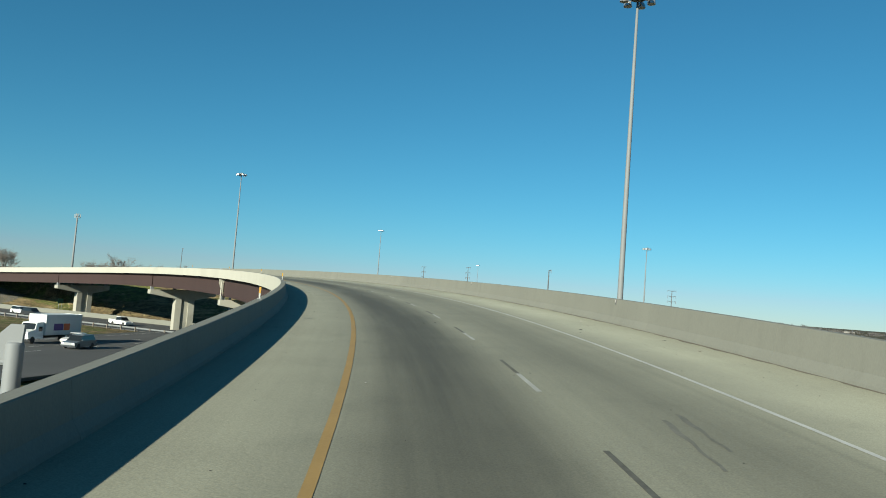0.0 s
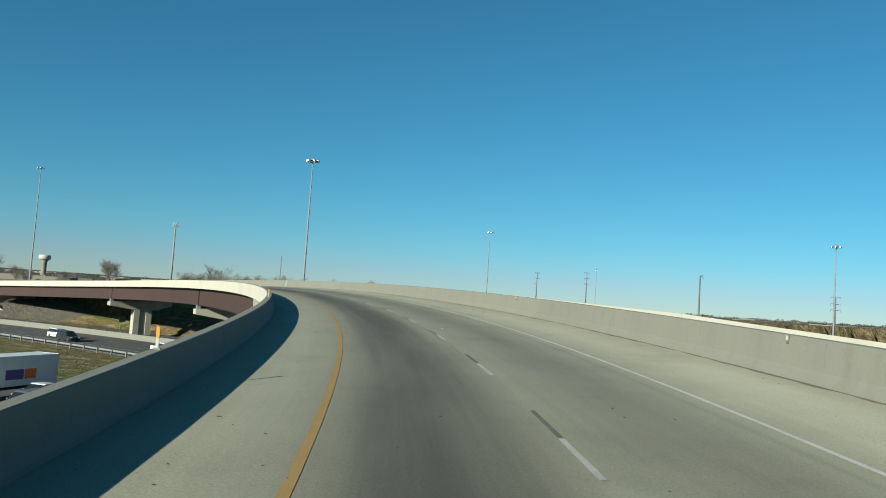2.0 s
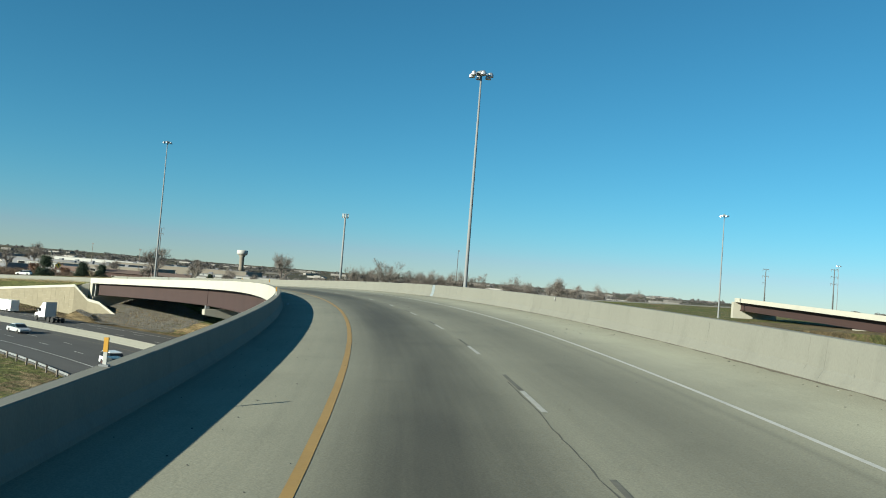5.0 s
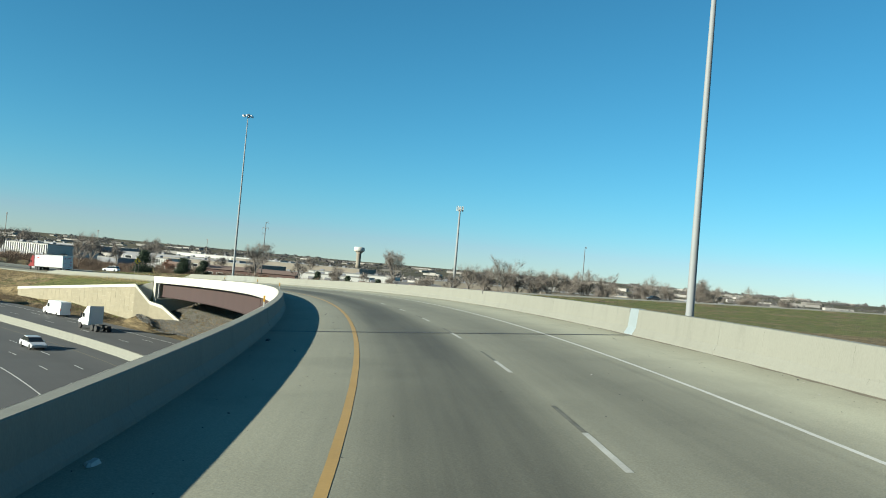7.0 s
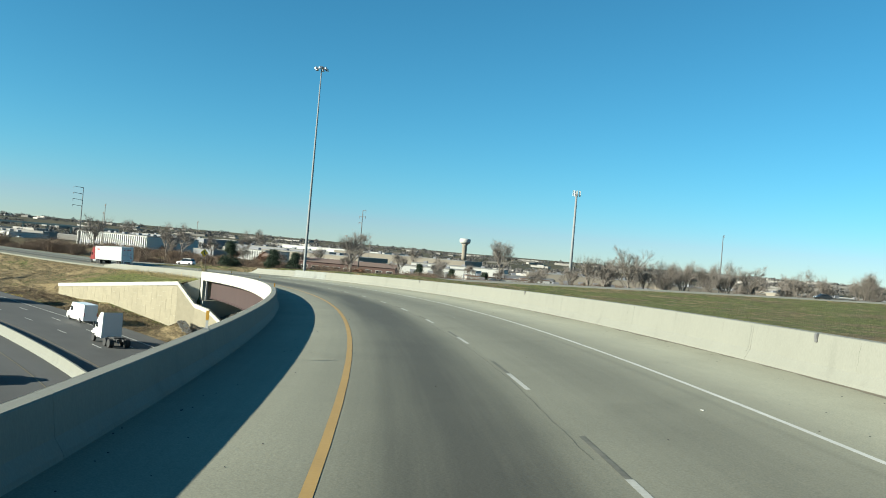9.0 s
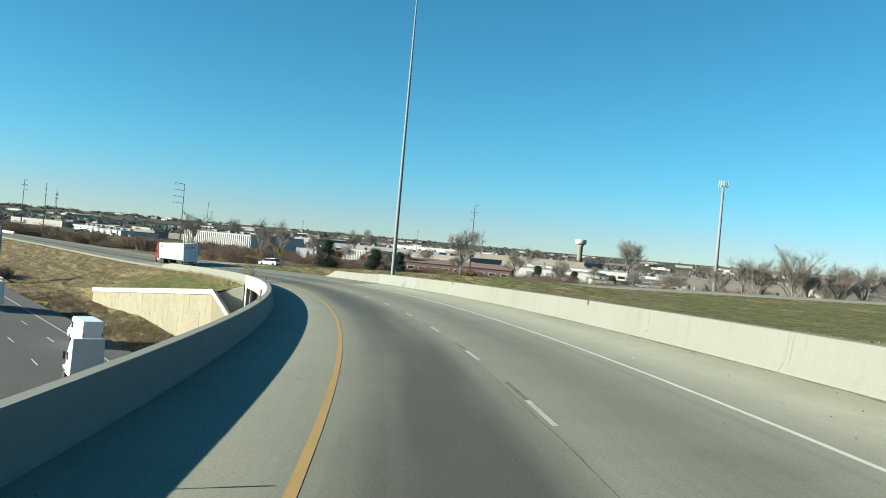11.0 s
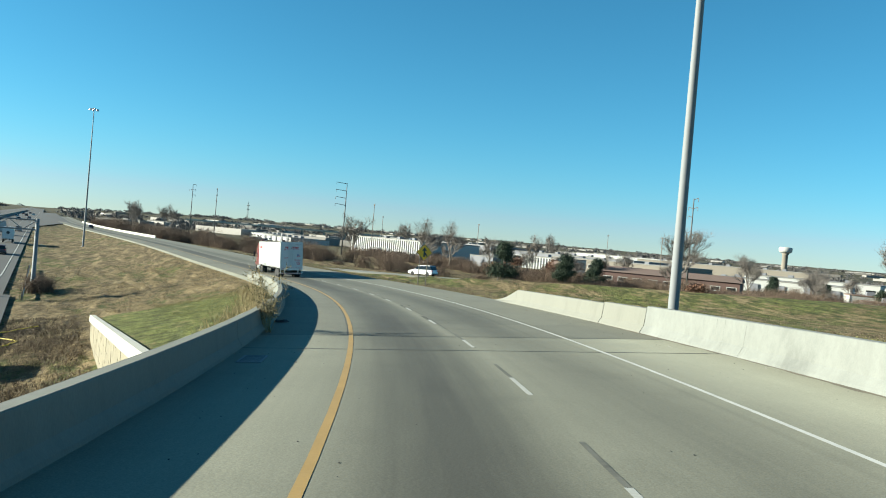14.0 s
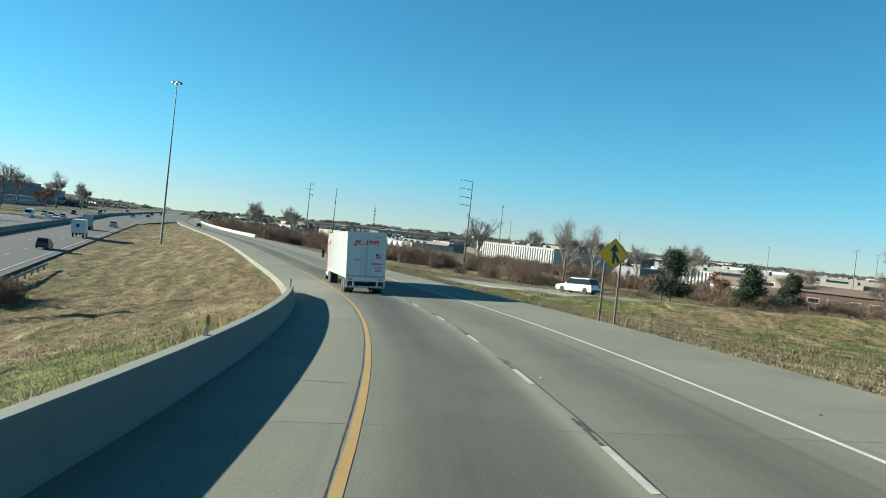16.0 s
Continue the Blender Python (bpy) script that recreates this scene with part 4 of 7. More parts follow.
def car(m, rgb, label, kind="sedan", name="car"):
    top = thing(name, label, "car" if kind != "pickup" else "pickup truck", m, "traffic")
    suv = kind in ("suv", "pickup")
    L, hw, h, belt, r = (4.75, 0.93, 1.72, 1.02, 0.36) if suv else (4.7, 0.9, 1.45, 0.9, 0.33)
    low = [(-L / 2, 0.42), (-L / 2 + 0.1, 0.28), (L / 2 - 0.15, 0.28), (L / 2, 0.5), (L / 2 - 0.1, belt - 0.22), (L / 2 - 1.25, belt), (-L / 2 + 0.1, belt + 0.02)]
    body = part("body", squeezed(low, hw, 0.6, 0.08).mesh("body", paint(rgb)), top)
    if kind == "pickup":
        cab = [(-0.75, belt), (L / 2 - 1.2, belt), (L / 2 - 1.9, h), (-0.6, h)]
        part("load_bed", Geo().box(-hw + 0.02, hw - 0.02, -L / 2 - 0.4, -0.8, 0.5, belt + 0.12, 0.03).mesh("load_bed", paint(rgb)), top)
    elif kind == "suv":
        cab = [(-L / 2 + 0.12, belt), (L / 2 - 1.15, belt), (L / 2 - 1.95, h - 0.04), (-L / 2 + 0.5, h)]
    else:
        cab = [(-L / 2 + 0.45, belt), (L / 2 - 1.2, belt), (L / 2 - 2.1, h), (-L / 2 + 1.35, h)]
    part("glazing", squeezed(cab, hw - 0.05, belt, 0.2).mesh("glazing", M["glass"]), top, "dark tinted windows")
    (ax, az), (bx, bz) = cab[3], cab[2]
    part("roof", squeezed([(ax - 0.12, az - 0.06), (bx + 0.12, bz - 0.06), (bx - 0.05, bz + 0.03), (ax + 0.05, az + 0.03)], hw - 0.04, belt, 0.2).mesh("roof", paint(rgb)), top)
    for s in (-1, 1):
        part("headlight", Geo().box(s * (hw - 0.4), s * (hw - 0.08), L / 2 - 0.16, L / 2 - 0.02, belt - 0.4, belt - 0.24).mesh("headlight", M["lamp"]), top)
        part("tail_light", Geo().box(s * (hw - 0.3), s * (hw - 0.06), -L / 2 - 0.02, -L / 2 + 0.1, belt - 0.2, belt - 0.02).mesh("tail_light", M["redlight"]), top)
        part("door_mirror", Geo().box(s * hw, s * (hw + 0.16), L / 2 - 1.55, L / 2 - 1.42, belt, belt + 0.14).mesh("door_mirror", paint(rgb)), top)
        for y in (-L / 2 + 0.85, L / 2 - 0.9):
            wheel(top, s * (hw - 0.1), y, r, 0.22)
    part("rear_bumper", Geo().box(-hw + 0.1, hw - 0.1, -L / 2 - 0.04, -L / 2 + 0.06, 0.32, 0.52, 0.02).mesh("rear_bumper", M["dark"]), top)
    return top


def van(m, label, L=6.0, h=2.6, rgb=(0.75, 0.75, 0.73)):
    top = thing("panel_van", label, "van", m, "traffic")
    side = [(-L / 2, 0.35), (L / 2 - 0.1, 0.35), (L / 2, 0.8), (L / 2 - 0.25, 1.15), (L / 2 - 1.0, 1.35), (L / 2 - 1.7, h), (-L / 2 + 0.05, h)]
    part("body", squeezed(side, 1.0, 1.2, 0.03).mesh("body", paint(rgb)), top)
    part("windscreen", squeezed([(L / 2 - 0.98, 1.4), (L / 2 - 0.93, 1.4), (L / 2 - 1.5, 2.25), (L / 2 - 1.55, 2.25)], 0.93, 1.2, 0.03).mesh("windscreen", M["glass"]), top)
    for s in (-1, 1):
        part("side_window", Geo().box(s * 0.97, s * 1.005, L / 2 - 2.2, L / 2 - 1.4, 1.4, 2.05).mesh("side_window", M["glass"]), top)
        part("tail_light", Geo().box(s * 0.85, s * 0.97, -L / 2 - 0.02, -L / 2 + 0.03, 1.0, 1.5).mesh("tail_light", M["redlight"]), top)
        for y in (-L / 2 + 1.1, L / 2 - 1.0):
            wheel(top, s * 0.9, y, 0.36, 0.24)
    part("rear_door", Geo().box(-0.9, 0.9, -L / 2 - 0.02, -L / 2 + 0.02, 0.5, h - 0.15, 0.008).mesh("rear_door", paint(rgb)), top)
    return top


def box_truck(m, label, L=7.0, rgb=(0.75, 0.75, 0.73), badge=None, conventional=False):
    top = thing("box_truck", label, "truck", m, "traffic")
    front = L / 2
    part("cargo_box", Geo().box(-1.25, 1.25, -L / 2, front, 1.0, 3.7, 0.03).mesh("cargo_box", M["trailer"]), top)
    part("rear_frame", Geo().box(-1.27, -1.15, -L / 2 - 0.03, -L / 2 + 0.1, 0.9, 3.72).box(1.15, 1.27, -L / 2 - 0.03, -L / 2 + 0.1, 0.9, 3.72).box(-1.15, 1.15, -L / 2 - 0.03, -L / 2 + 0.1, 3.58, 3.72).mesh("rear_frame", M["alloy"]), top)
    if conventional:
        cab = [(front + 0.15, 0.6), (front + 3.2, 0.6), (front + 3.3, 1.5), (front + 1.9, 1.75), (front + 1.5, 2.65), (front + 0.15, 2.75)]
    else:
        cab = [(front + 0.1, 0.5), (front + 2.2, 0.5), (front + 2.25, 1.2), (front + 1.5, 1.5), (front + 0.9, 2.3), (front + 0.1, 2.4)]
    part("cab", squeezed(cab, 1.1, 1.2, 0.06).mesh("cab", paint(rgb)), top)
    a = cab[3]
    part("windscreen", squeezed([(a[0] - 0.02, a[1] + 0.02), (a[0] + 0.03, a[1] + 0.02), (cab[4][0] + 0.06, cab[4][1] - 0.1), (cab[4][0] + 0.01, cab[4][1] - 0.1)], 1.0, 1.2, 0.06).mesh("windscreen", M["glass"]), top)
    part("chassis", Geo().box(-0.45, -0.33, -L / 2, front + 2, 0.6, 0.98).box(0.33, 0.45, -L / 2, front + 2, 0.6, 0.98).mesh("chassis", M["dark"]), top)
    for s in (-1, 1):
        part("side_window", Geo().box(s * 1.04, s * 1.09, front + 0.4, front + 1.1, 1.55, 2.15).mesh("side_window", M["glass"]), top)
        wheel(top, s * 1.0, -L / 2 + 1.4, 0.46, 0.3)
        wheel(top, s * 1.0, front + (2.3 if conventional else 1.5), 0.46, 0.3)
        if badge == "sides":
            part("logo_block", Geo().box(s * 1.252, s * 1.262, 0.2, 2.3, 1.6, 2.5).mesh("logo_block", M["purple"]), top, "purple logo block")
            part("logo_block", Geo().box(s * 1.252, s * 1.262, -1.3, 0.1, 1.6, 2.5).mesh("logo_block", M["orange"]), top, "orange logo block")
    if badge == "back":
        part("logo_block", Geo().lathe([(0.42, 0), (0.42, 0.012)], 6, pose(0, -L / 2 - 0.02, 2.5, 90, 0, 0)).mesh("logo_block", M["ink"]), top, "dark badge")
    return top


def tractor(m, label, rgb):
    top = thing("tractor_unit", label, "truck", m, "traffic")
    part("frame", Geo().box(-0.45, -0.32, -3.4, 3.2, 0.65, 0.95).box(0.32, 0.45, -3.4, 3.2, 0.65, 0.95).mesh("frame", M["dark"]), top)
    part("sleeper_cab", squeezed([(-0.3, 0.8), (1.9, 0.8), (2.0, 2.1), (1.3, 3.0), (0.6, 3.7), (-0.3, 3.8)], 1.2, 1.5, 0.02).mesh("sleeper_cab", paint(rgb)), top)
    part("bonnet", squeezed([(1.9, 0.55), (3.4, 0.55), (3.45, 1.4), (1.95, 1.9)], 0.95, 1.0, 0.05).mesh("bonnet", paint(rgb)), top)
    part("fifth_wheel", Geo().box(-0.5, 0.5, -2.6, -1.6, 0.98, 1.12, 0.02).mesh("fifth_wheel", M["dark"]), top)
    for s in (-1, 1):
        part("fender", Geo().box(s * 0.75, s * 1.2, 2.0, 3.1, 1.02, 1.25).mesh("fender", paint(rgb)), top)
        part("side_window", Geo().box(s * 1.17, s * 1.205, 1.1, 1.75, 1.9, 2.5).mesh("side_window", M["glass"]), top)
        part("door_mirror", Geo().box(s * 1.3, s * 1.48, 1.8, 1.95, 1.9, 2.5).mesh("door_mirror", M["dark"]), top)
        wheel(top, s * 1.05, 2.55, 0.5, 0.3)
        for y in (-1.5, -2.8):
            wheel(top, s * 0.95, y, 0.5, 0.55)
    return top


WHITE, SILVER, GREY, BLACK, MAROON, BLUE = (0.6, 0.6, 0.59), (0.36, 0.37, 0.38), (0.09, 0.10, 0.11), (0.02, 0.02, 0.022), (0.06, 0.01, 0.013), (0.05, 0.08, 0.15)
car(lay(SIDE, 25.5, 2.2), WHITE, "white compact SUV on the merging ramp", "suv")
car(lay(LOOP, -15.8, 4.4, 0, 180), GREY, "dark grey SUV on the slip road", "suv")
car(lay(LOOP, -9.8, 0.3, 0, 180), WHITE, "white hatchback on the slip road")
box_truck(lay(LOOP, -9.0, -3.4, 0, 180), "white delivery truck with coloured blocks on its sides", 8.0, badge="sides", conventional=True)
car(lay(HWY, -55, -12.5, -0.05, 180), WHITE, "white SUV on the highway below", "suv")
car(lay(HWY, -61.5, -14.6, -0.05, 180), BLACK, "black SUV on the highway below", "suv")
car(lay(HWY, -87, -13.0, -0.05, 180), WHITE, "white pickup on the highway below", "pickup", "pickup_truck")
car(lay(HWY, -11, -7.5, -0.02, 180), SILVER, "silver saloon on the highway")
van(lay(HWY, 31, 14.0, -0.06), "white tall panel van on the highway")
tractor(lay(HWY, 10, 9.6, -0.04), "white tractor unit without trailer", WHITE)
box_truck(lay(HWY, 58, 9.7, -0.06), "white box truck with a dark badge and pale cab", 4.6, badge="back")
car(lay(HWY, 172, 13.0, -0.06), MAROON, "dark maroon SUV on the highway", "suv")
box_truck(lay(HWY, 215, 12.6, -0.06), "white box truck with dark rear badge", 5.5, badge="back")
tractor(lay(HWY, 255, 9.4, -0.04), "grey tractor unit ahead of a box truck", SILVER)
car(lay(HWY, 287, 13.0, -0.06), SILVER, "silver pickup on the highway", "pickup", "pickup_truck")
van(lay(HWY, 300, -12.0, -0.06, 180), "white van on the far carriageway")
for s, u, c, k in ((318, -8.6, WHITE, "suv"), (308, -5.6, WHITE, "sedan"), (322, -5.7, GREY, "sedan"), (331, -12.6, SILVER, "suv"), (372, -8.8, BLACK, "suv"), (395, -12.4, WHITE, "sedan"), (432, -5.6, GREY, "sedan"), (470, -9.0, SILVER, "suv"), (520, -12.5, BLUE, "sedan"), (560, -5.6, WHITE, "suv"), (640, -9.0, BLACK, "sedan"), (700, -12.5, SILVER, "suv")):
    car(lay(HWY, s, u, -0.05, 180), c, "small distant car coming along the highway", k)
for s, u, c, k in ((420, 9.4, WHITE, "suv"), (480, 13.0, GREY, "sedan"), (540, 5.6, SILVER, "sedan"), (600, 9.4, BLACK, "suv"), (660, 13.0, WHITE, "suv"), (690, 5.6, MAROON, "sedan"), (760, 9.4, SILVER, "suv")):
    car(lay(HWY, s, u, -0.05), c, "small distant car driving away on the highway", k)


def parked_car(x, y, turn, rgb, tall):
    top = thing("parked_car", "small parked car in a distant sales lot", "car", pose(x, y, height(x, y) + 0.02, 0, 0, turn), "parked cars")
    h = 1.75 if tall else 1.45
    part("body", squeezed([(-2.3, 0.35), (2.25, 0.35), (2.3, 0.75), (1.2, 0.95), (-2.25, 0.98)], 0.92, 0.6, 0.08).mesh("body", paint(rgb)), top)
    part("glazing", squeezed([(-2.1 if tall else -1.5, 0.96), (1.1, 0.94), (0.4, h - 0.1), (-1.9 if tall else -1.0, h - 0.1)], 0.86, 0.9, 0.2).mesh("glazing", M["glass"]), top)
    part("roof", squeezed([(-1.9 if tall else -1.1, h - 0.12), (0.45, h - 0.12), (0.3, h), (-1.8 if tall else -0.9, h)], 0.8, 0.9, 0.15).mesh("roof", paint(rgb)), top)


for k in range(60):
    rnd = random.Random(900 + k)
    row, col = k % 4, k // 4
    if rnd.random() < 0.85:
        parked_car(-690 - 7.2 * col + rnd.uniform(-0.4, 0.4), 214 + 11 * row + 1.2 * col, 97 + 180 * (row % 2) + rnd.uniform(-3, 3), rnd.choice((WHITE, WHITE, SILVER, SILVER, GREY, BLACK, MAROON, BLUE)), rnd.random() < 0.6)
car(lay(RAMP, 640, 1.2), BLACK, "dark car far along the ramp")
car(lay(SIDE, -150, 0.5), BLACK, "dark car on the side ramp", "sedan")


# ==== masts, poles, towers ====
def high_mast(x, y, top_z, foot=None, label="tall galvanised high-mast light pole with lamp ring"):
    z = height(x, y) - 0.2 if foot is None else foot
    h = top_z - z
    top = thing("high_mast_light", label, "light pole", pose(x, y, z), "high masts")
    part("pole", Geo().lathe([(0.26, 0), (0.24, 0.3), (0.195, h * 0.33), (0.14, h * 0.7), (0.08, h)], 16).mesh("pole", M["steel"], True), top)
    part("base_plate", Geo().lathe([(0.5, 0.15), (0.5, 0.24)], 12).mesh("base_plate", M["steel"]), top)
    part("lamp_ring", Geo().lathe([(0.45, h - 0.25), (0.55, h - 0.2), (0.55, h - 0.05), (0.2, h + 0.15)], 12).mesh("lamp_ring", M["steel"]), top)
    for k in range(6):
        a = k * math.pi / 3 + 0.3
        px, py = math.cos(a), math.sin(a)
        lamp = part("floodlight", Geo().lathe([(0.15, -0.28), (0.3, -0.26), (0.26, 0.0), (0.12, 0.16)], 10, pose(px * 0.95, py * 0.95, h - 0.2)).mesh("floodlight", M["alloy"]), top)
        part("lamp_arm", Geo().tube((px * 0.4, py * 0.4, h - 0.15), (px * 0.8, py * 0.8, h - 0.15), 0.04, n=6).mesh("lamp_arm", M["steel"]), lamp)
    return top


high_mast(-99.9, 152.6, 21.6, label="tall high-mast light pole close behind the barrier")
high_mast(-14.3, 54.0, 18.6)
high_mast(-228.0, 206.1, 30.7)
high_mast(-411.7, 159.6, 24.4, label="high-mast light pole on the grass between highway and ramp")
high_mast(-15.2, 225.0, 16.5)
high_mast(-120.5, 301.8, 25.0)
high_mast(-131.4, 534.4, 26.4)


def cell_tower(x, y, top_z):
    z = height(x, y) - 0.2
    h = top_z - z
    top = thing("cell_tower", "slim grey cellular tower with panel antennas", "tower", pose(x, y, z))
    part("pole", Geo().lathe([(0.75, 0), (0.6, h * 0.4), (0.42, h)], 14).mesh("pole", M["steel"], True), top)
    part("platform", Geo().lathe([(1.3, h - 1.6), (1.5, h - 1.55), (1.5, h - 1.45), (0.4, h - 1.4)], 12).mesh("platform", M["steel"]), top)
    for k in range(9):
        a = k * 2 * math.pi / 9
        part("panel_antenna", Geo().box(-0.17, 0.17, -0.1, 0.1, h - 2.2, h + 0.3, 0.03, pose(1.6 * math.cos(a), 1.6 * math.sin(a), 0, 0, 0, math.degrees(a) + 90)).mesh("panel_antenna", M["bwhite"]), top)


cell_tower(-348.0, 399.6, 34.4)


def utility_pole(x, y, top_z, turn, arms, reach, steel=True, label="grey steel transmission pole with side arms"):
    z = height(x, y) - 0.3
    h = top_z - z
    top = thing("utility_pole", label, "utility pole", pose(x, y, z, 0, 0, turn), "utility poles")
    part("pole", Geo().lathe([(0.34 if steel else 0.2, 0), (0.14, h)], 10).mesh("pole", M["polegrey" if steel else "wood"], True), top)
    for k, (dz, sides) in enumerate(arms):
        for s in sides:
            arm = part("cross_arm", Geo().tube((0, 0, h - dz), (s * reach, 0, h - dz + 0.45), 0.14, 0.09, n=6).mesh("cross_arm", M["polegrey" if steel else "wood"]), top)
            part("insulator", Geo().lathe([(0.06, -1.0), (0.11, -0.8), (0.07, -0.5), (0.11, -0.3), (0.05, 0)], 8, pose(s * reach, 0, h - dz + 0.4)).mesh("insulator", M["bgrey"]), arm)
    return top


THREE = ((0.2, (-1,)), (3.3, (-1,)), (6.4, (-1,)), (9.4, (-1,)))
utility_pole(-536.6, 246.0, 20.4, 82, THREE, 4.4)
utility_pole(-648.0, 182.5, 18.4, 75, ((0.4, (1,)), (3.2, (1, -1)), (6.0, (1,))), 1.6)
utility_pole(-686.4, 196.0, 19.0, 10, ((0.4, (1, -1)), (4.2, (1, -1)), (7.4, (1, -1))), 1.5)
utility_pole(-402.0, 326.0, 18.2, 20, ((0.3, (1,)), (3.0, (-1, 1)), (5.6, (-1,))), 1.6)
utility_pole(-300.0, 438.0, 20.0, 40, ((0.3, (1,)),), 0.6)
utility_pole(-149.0, 463.0, 19.5, 20, ((0.6, (-1, 1)), (3.6, (-1, 1)), (6.6, (-1,))), 1.25)
utility_pole(-120.0, 457.0, 20.5, 20, ((0.6, (-1, 1)), (3.6, (-1, 1)), (6.6, (-1, 1))), 1.25)
utility_pole(-43.8, 241.0, 9.7, 30, ((0.3, (1,)),), 0.7)
utility_pole(-5.0, 390.0, 12.0, 20, ((0.6, (-1, 1)), (3.2, (-1, 1)), (5.6, (-1, 1))), 2.0)
for x, y, z in ((-566, 265, 16), (-470, 360, 10), (-600, 330, 12), (-540, 420, 12), (-700, 300, 14), (-640, 430, 14)):
    utility_pole(x, y, z - 2, 0, ((0.4, (-1, 1)),), 1.1, False, "weathered wooden utility pole in the business district")


def water_tower(x, y, top_z):
    z = height(x, y) - 0.5
    h = top_z - z
    top = thing("water_tower", "white and tan pedestal water tower", "water tower", pose(x, y, z))
    part("stem", Geo().lathe([(6.0, 0), (5.0, h * 0.2), (4.9, h * 0.66), (7.0, h * 0.76)], 24).mesh("stem", M["btan"], True), top)
    part("tank", Geo().lathe([(7.0, h * 0.75), (10.6, h * 0.8), (11.4, h * 0.85), (11.4, h * 0.95), (10.4, h * 0.985), (3, h)], 28).mesh("tank", M["bwhite"], True), top, "white steel tank")


water_tower(-1386.0, 1201.0, 42.0)

def lattice_mast(x, y, top_z):
    z = height(x, y) - 0.5
    h = top_z - z
    top = thing("lattice_mast", "thin steel radio mast with small platforms far off", "mast", pose(x, y, z))
    corner = [(2.2 * math.cos(a), 2.2 * math.sin(a)) for a in (0.5, 2.6, 4.7)]
    for cx, cy in corner:
        part("leg", Geo().tube((cx, cy, 0), (cx * 0.3, cy * 0.3, h), 0.3, 0.22, n=5).mesh("leg", M["polegrey"]), top)
    g = Geo()
    for k in range(14):
        f0, f1 = 1 - 0.7 * k / 14, 1 - 0.7 * (k + 1) / 14
        for i in range(3):
            (ax, ay), (bx, by) = corner[i], corner[(i + 1) % 3]
            g.tube((ax * f0, ay * f0, h * k / 14), (bx * f1, by * f1, h * (k + 1) / 14), 0.12, n=4)
    part("bracing", g.mesh("bracing", M["polegrey"]), top)
    for f in (0.72, 0.86):
        part("platform", Geo().lathe([(2.4, h * f), (2.6, h * f + 1.2), (0.6, h * f + 1.3)], 10).mesh("platform", M["polegrey"]), top)
    part("aerial", Geo().tube((0, 0, h), (0, 0, h + 7), 0.18, 0.1, n=5).mesh("aerial", M["polegrey"]), top)


lattice_mast(-1695.0, 273.4, 40.0)

# ==== road furniture ====
def delineator(line, s, u, dz, tall=True):
    x, y, z = line.at(s, u, dz)
    top = thing("delineator", "yellow reflector post on the concrete barrier", "delineator post", pose(x, y, z, 0, 0, line.head(s)), "delineators")
    h = 0.44 if tall else 0.2
    part("post", Geo().box(-0.028, 0.028, -0.012, 0.012, 0, h).mesh("post", M["bwhite"]), top)
    part("reflector", Geo().box(-0.034, 0.034, -0.02, -0.012, h * 0.5, h).box(-0.034, 0.034, 0.012, 0.02, h * 0.5, h).mesh("reflector", M["amber"]), top)
    part("foot", Geo().box(-0.07, 0.07, -0.05, 0.05, 0, 0.03).mesh("foot", M["steel"]), top)


def top_reflector(s):
    x, y, z = RAMP.at(s, 10.47, 0.84)
    top = thing("barrier_reflector", "small white reflector bracket on the barrier", "reflector", pose(x, y, z, 0, 0, RAMP.head(s)), "barrier reflectors")
    part("bracket", Geo().box(-0.05, 0.02, -0.05, 0.05, -0.02, 0.2, 0.006).mesh("bracket", M["polegrey"]), top)
    part("lens", Geo().box(-0.06, -0.05, -0.045, 0.045, 0.06, 0.18).mesh("lens", M["bwhite" if s < 150 else "polegrey"]), top)


for s in (28.7, 56.9, 85.2, 113.3, 141.5, 169.4, 197.0, 224.3, 251.6, 278.9, 305.4, 332.4, 358.6):
    delineator(RAMP, s, -4.13, 0.78)
for k in (0, 1, 2, 3, 4, 6, 7, 8, 9):
    top_reflector(33.0 + 27.22 * k)


def post_sign(x, y, z, heading):
    foot = height(x, y) - 0.3
    top = thing("merge_sign", "yellow diamond merge warning sign on two posts", "road sign", pose(x, y, z, 0, 0, heading))
    d = 0.86
    part("panel", Geo().prism([(-d, 0), (0, -d), (d, 0), (0, d)], -0.004, 0.004).mesh("panel", M["sign"]), top)
    g = Geo()
    e = d - 0.06
    for a, b in (((-e, 0), (0, -e)), ((0, -e), (e, 0)), ((e, 0), (0, e)), ((0, e), (-e, 0))):
        g.tube((a[0], -0.008, a[1]), (b[0], -0.008, b[1]), 0.012, n=4)
    part("border", g.mesh("border", M["ink"]), top, "black border line")
    part("arrow", Geo().box(-0.075, 0.075, -0.012, -0.006, -0.5, 0.2).prism([(-0.25, 0.15), (0.25, 0.15), (0, 0.56)], -0.012, -0.006).prism([(0.24, -0.47), (0.38, -0.38), (0.075, 0.06), (0.075, -0.16)], -0.012, -0.006).mesh("arrow", M["ink"]), top, "black merge arrow")
    for dx in (-0.42, 0.42):
        part("post", Geo().box(dx - 0.045, dx + 0.045, 0.01, 0.08, foot - z, 0.5).mesh("post", M["wood"]), top)


post_sign(-278.5, 209.0, -2.19, 86)


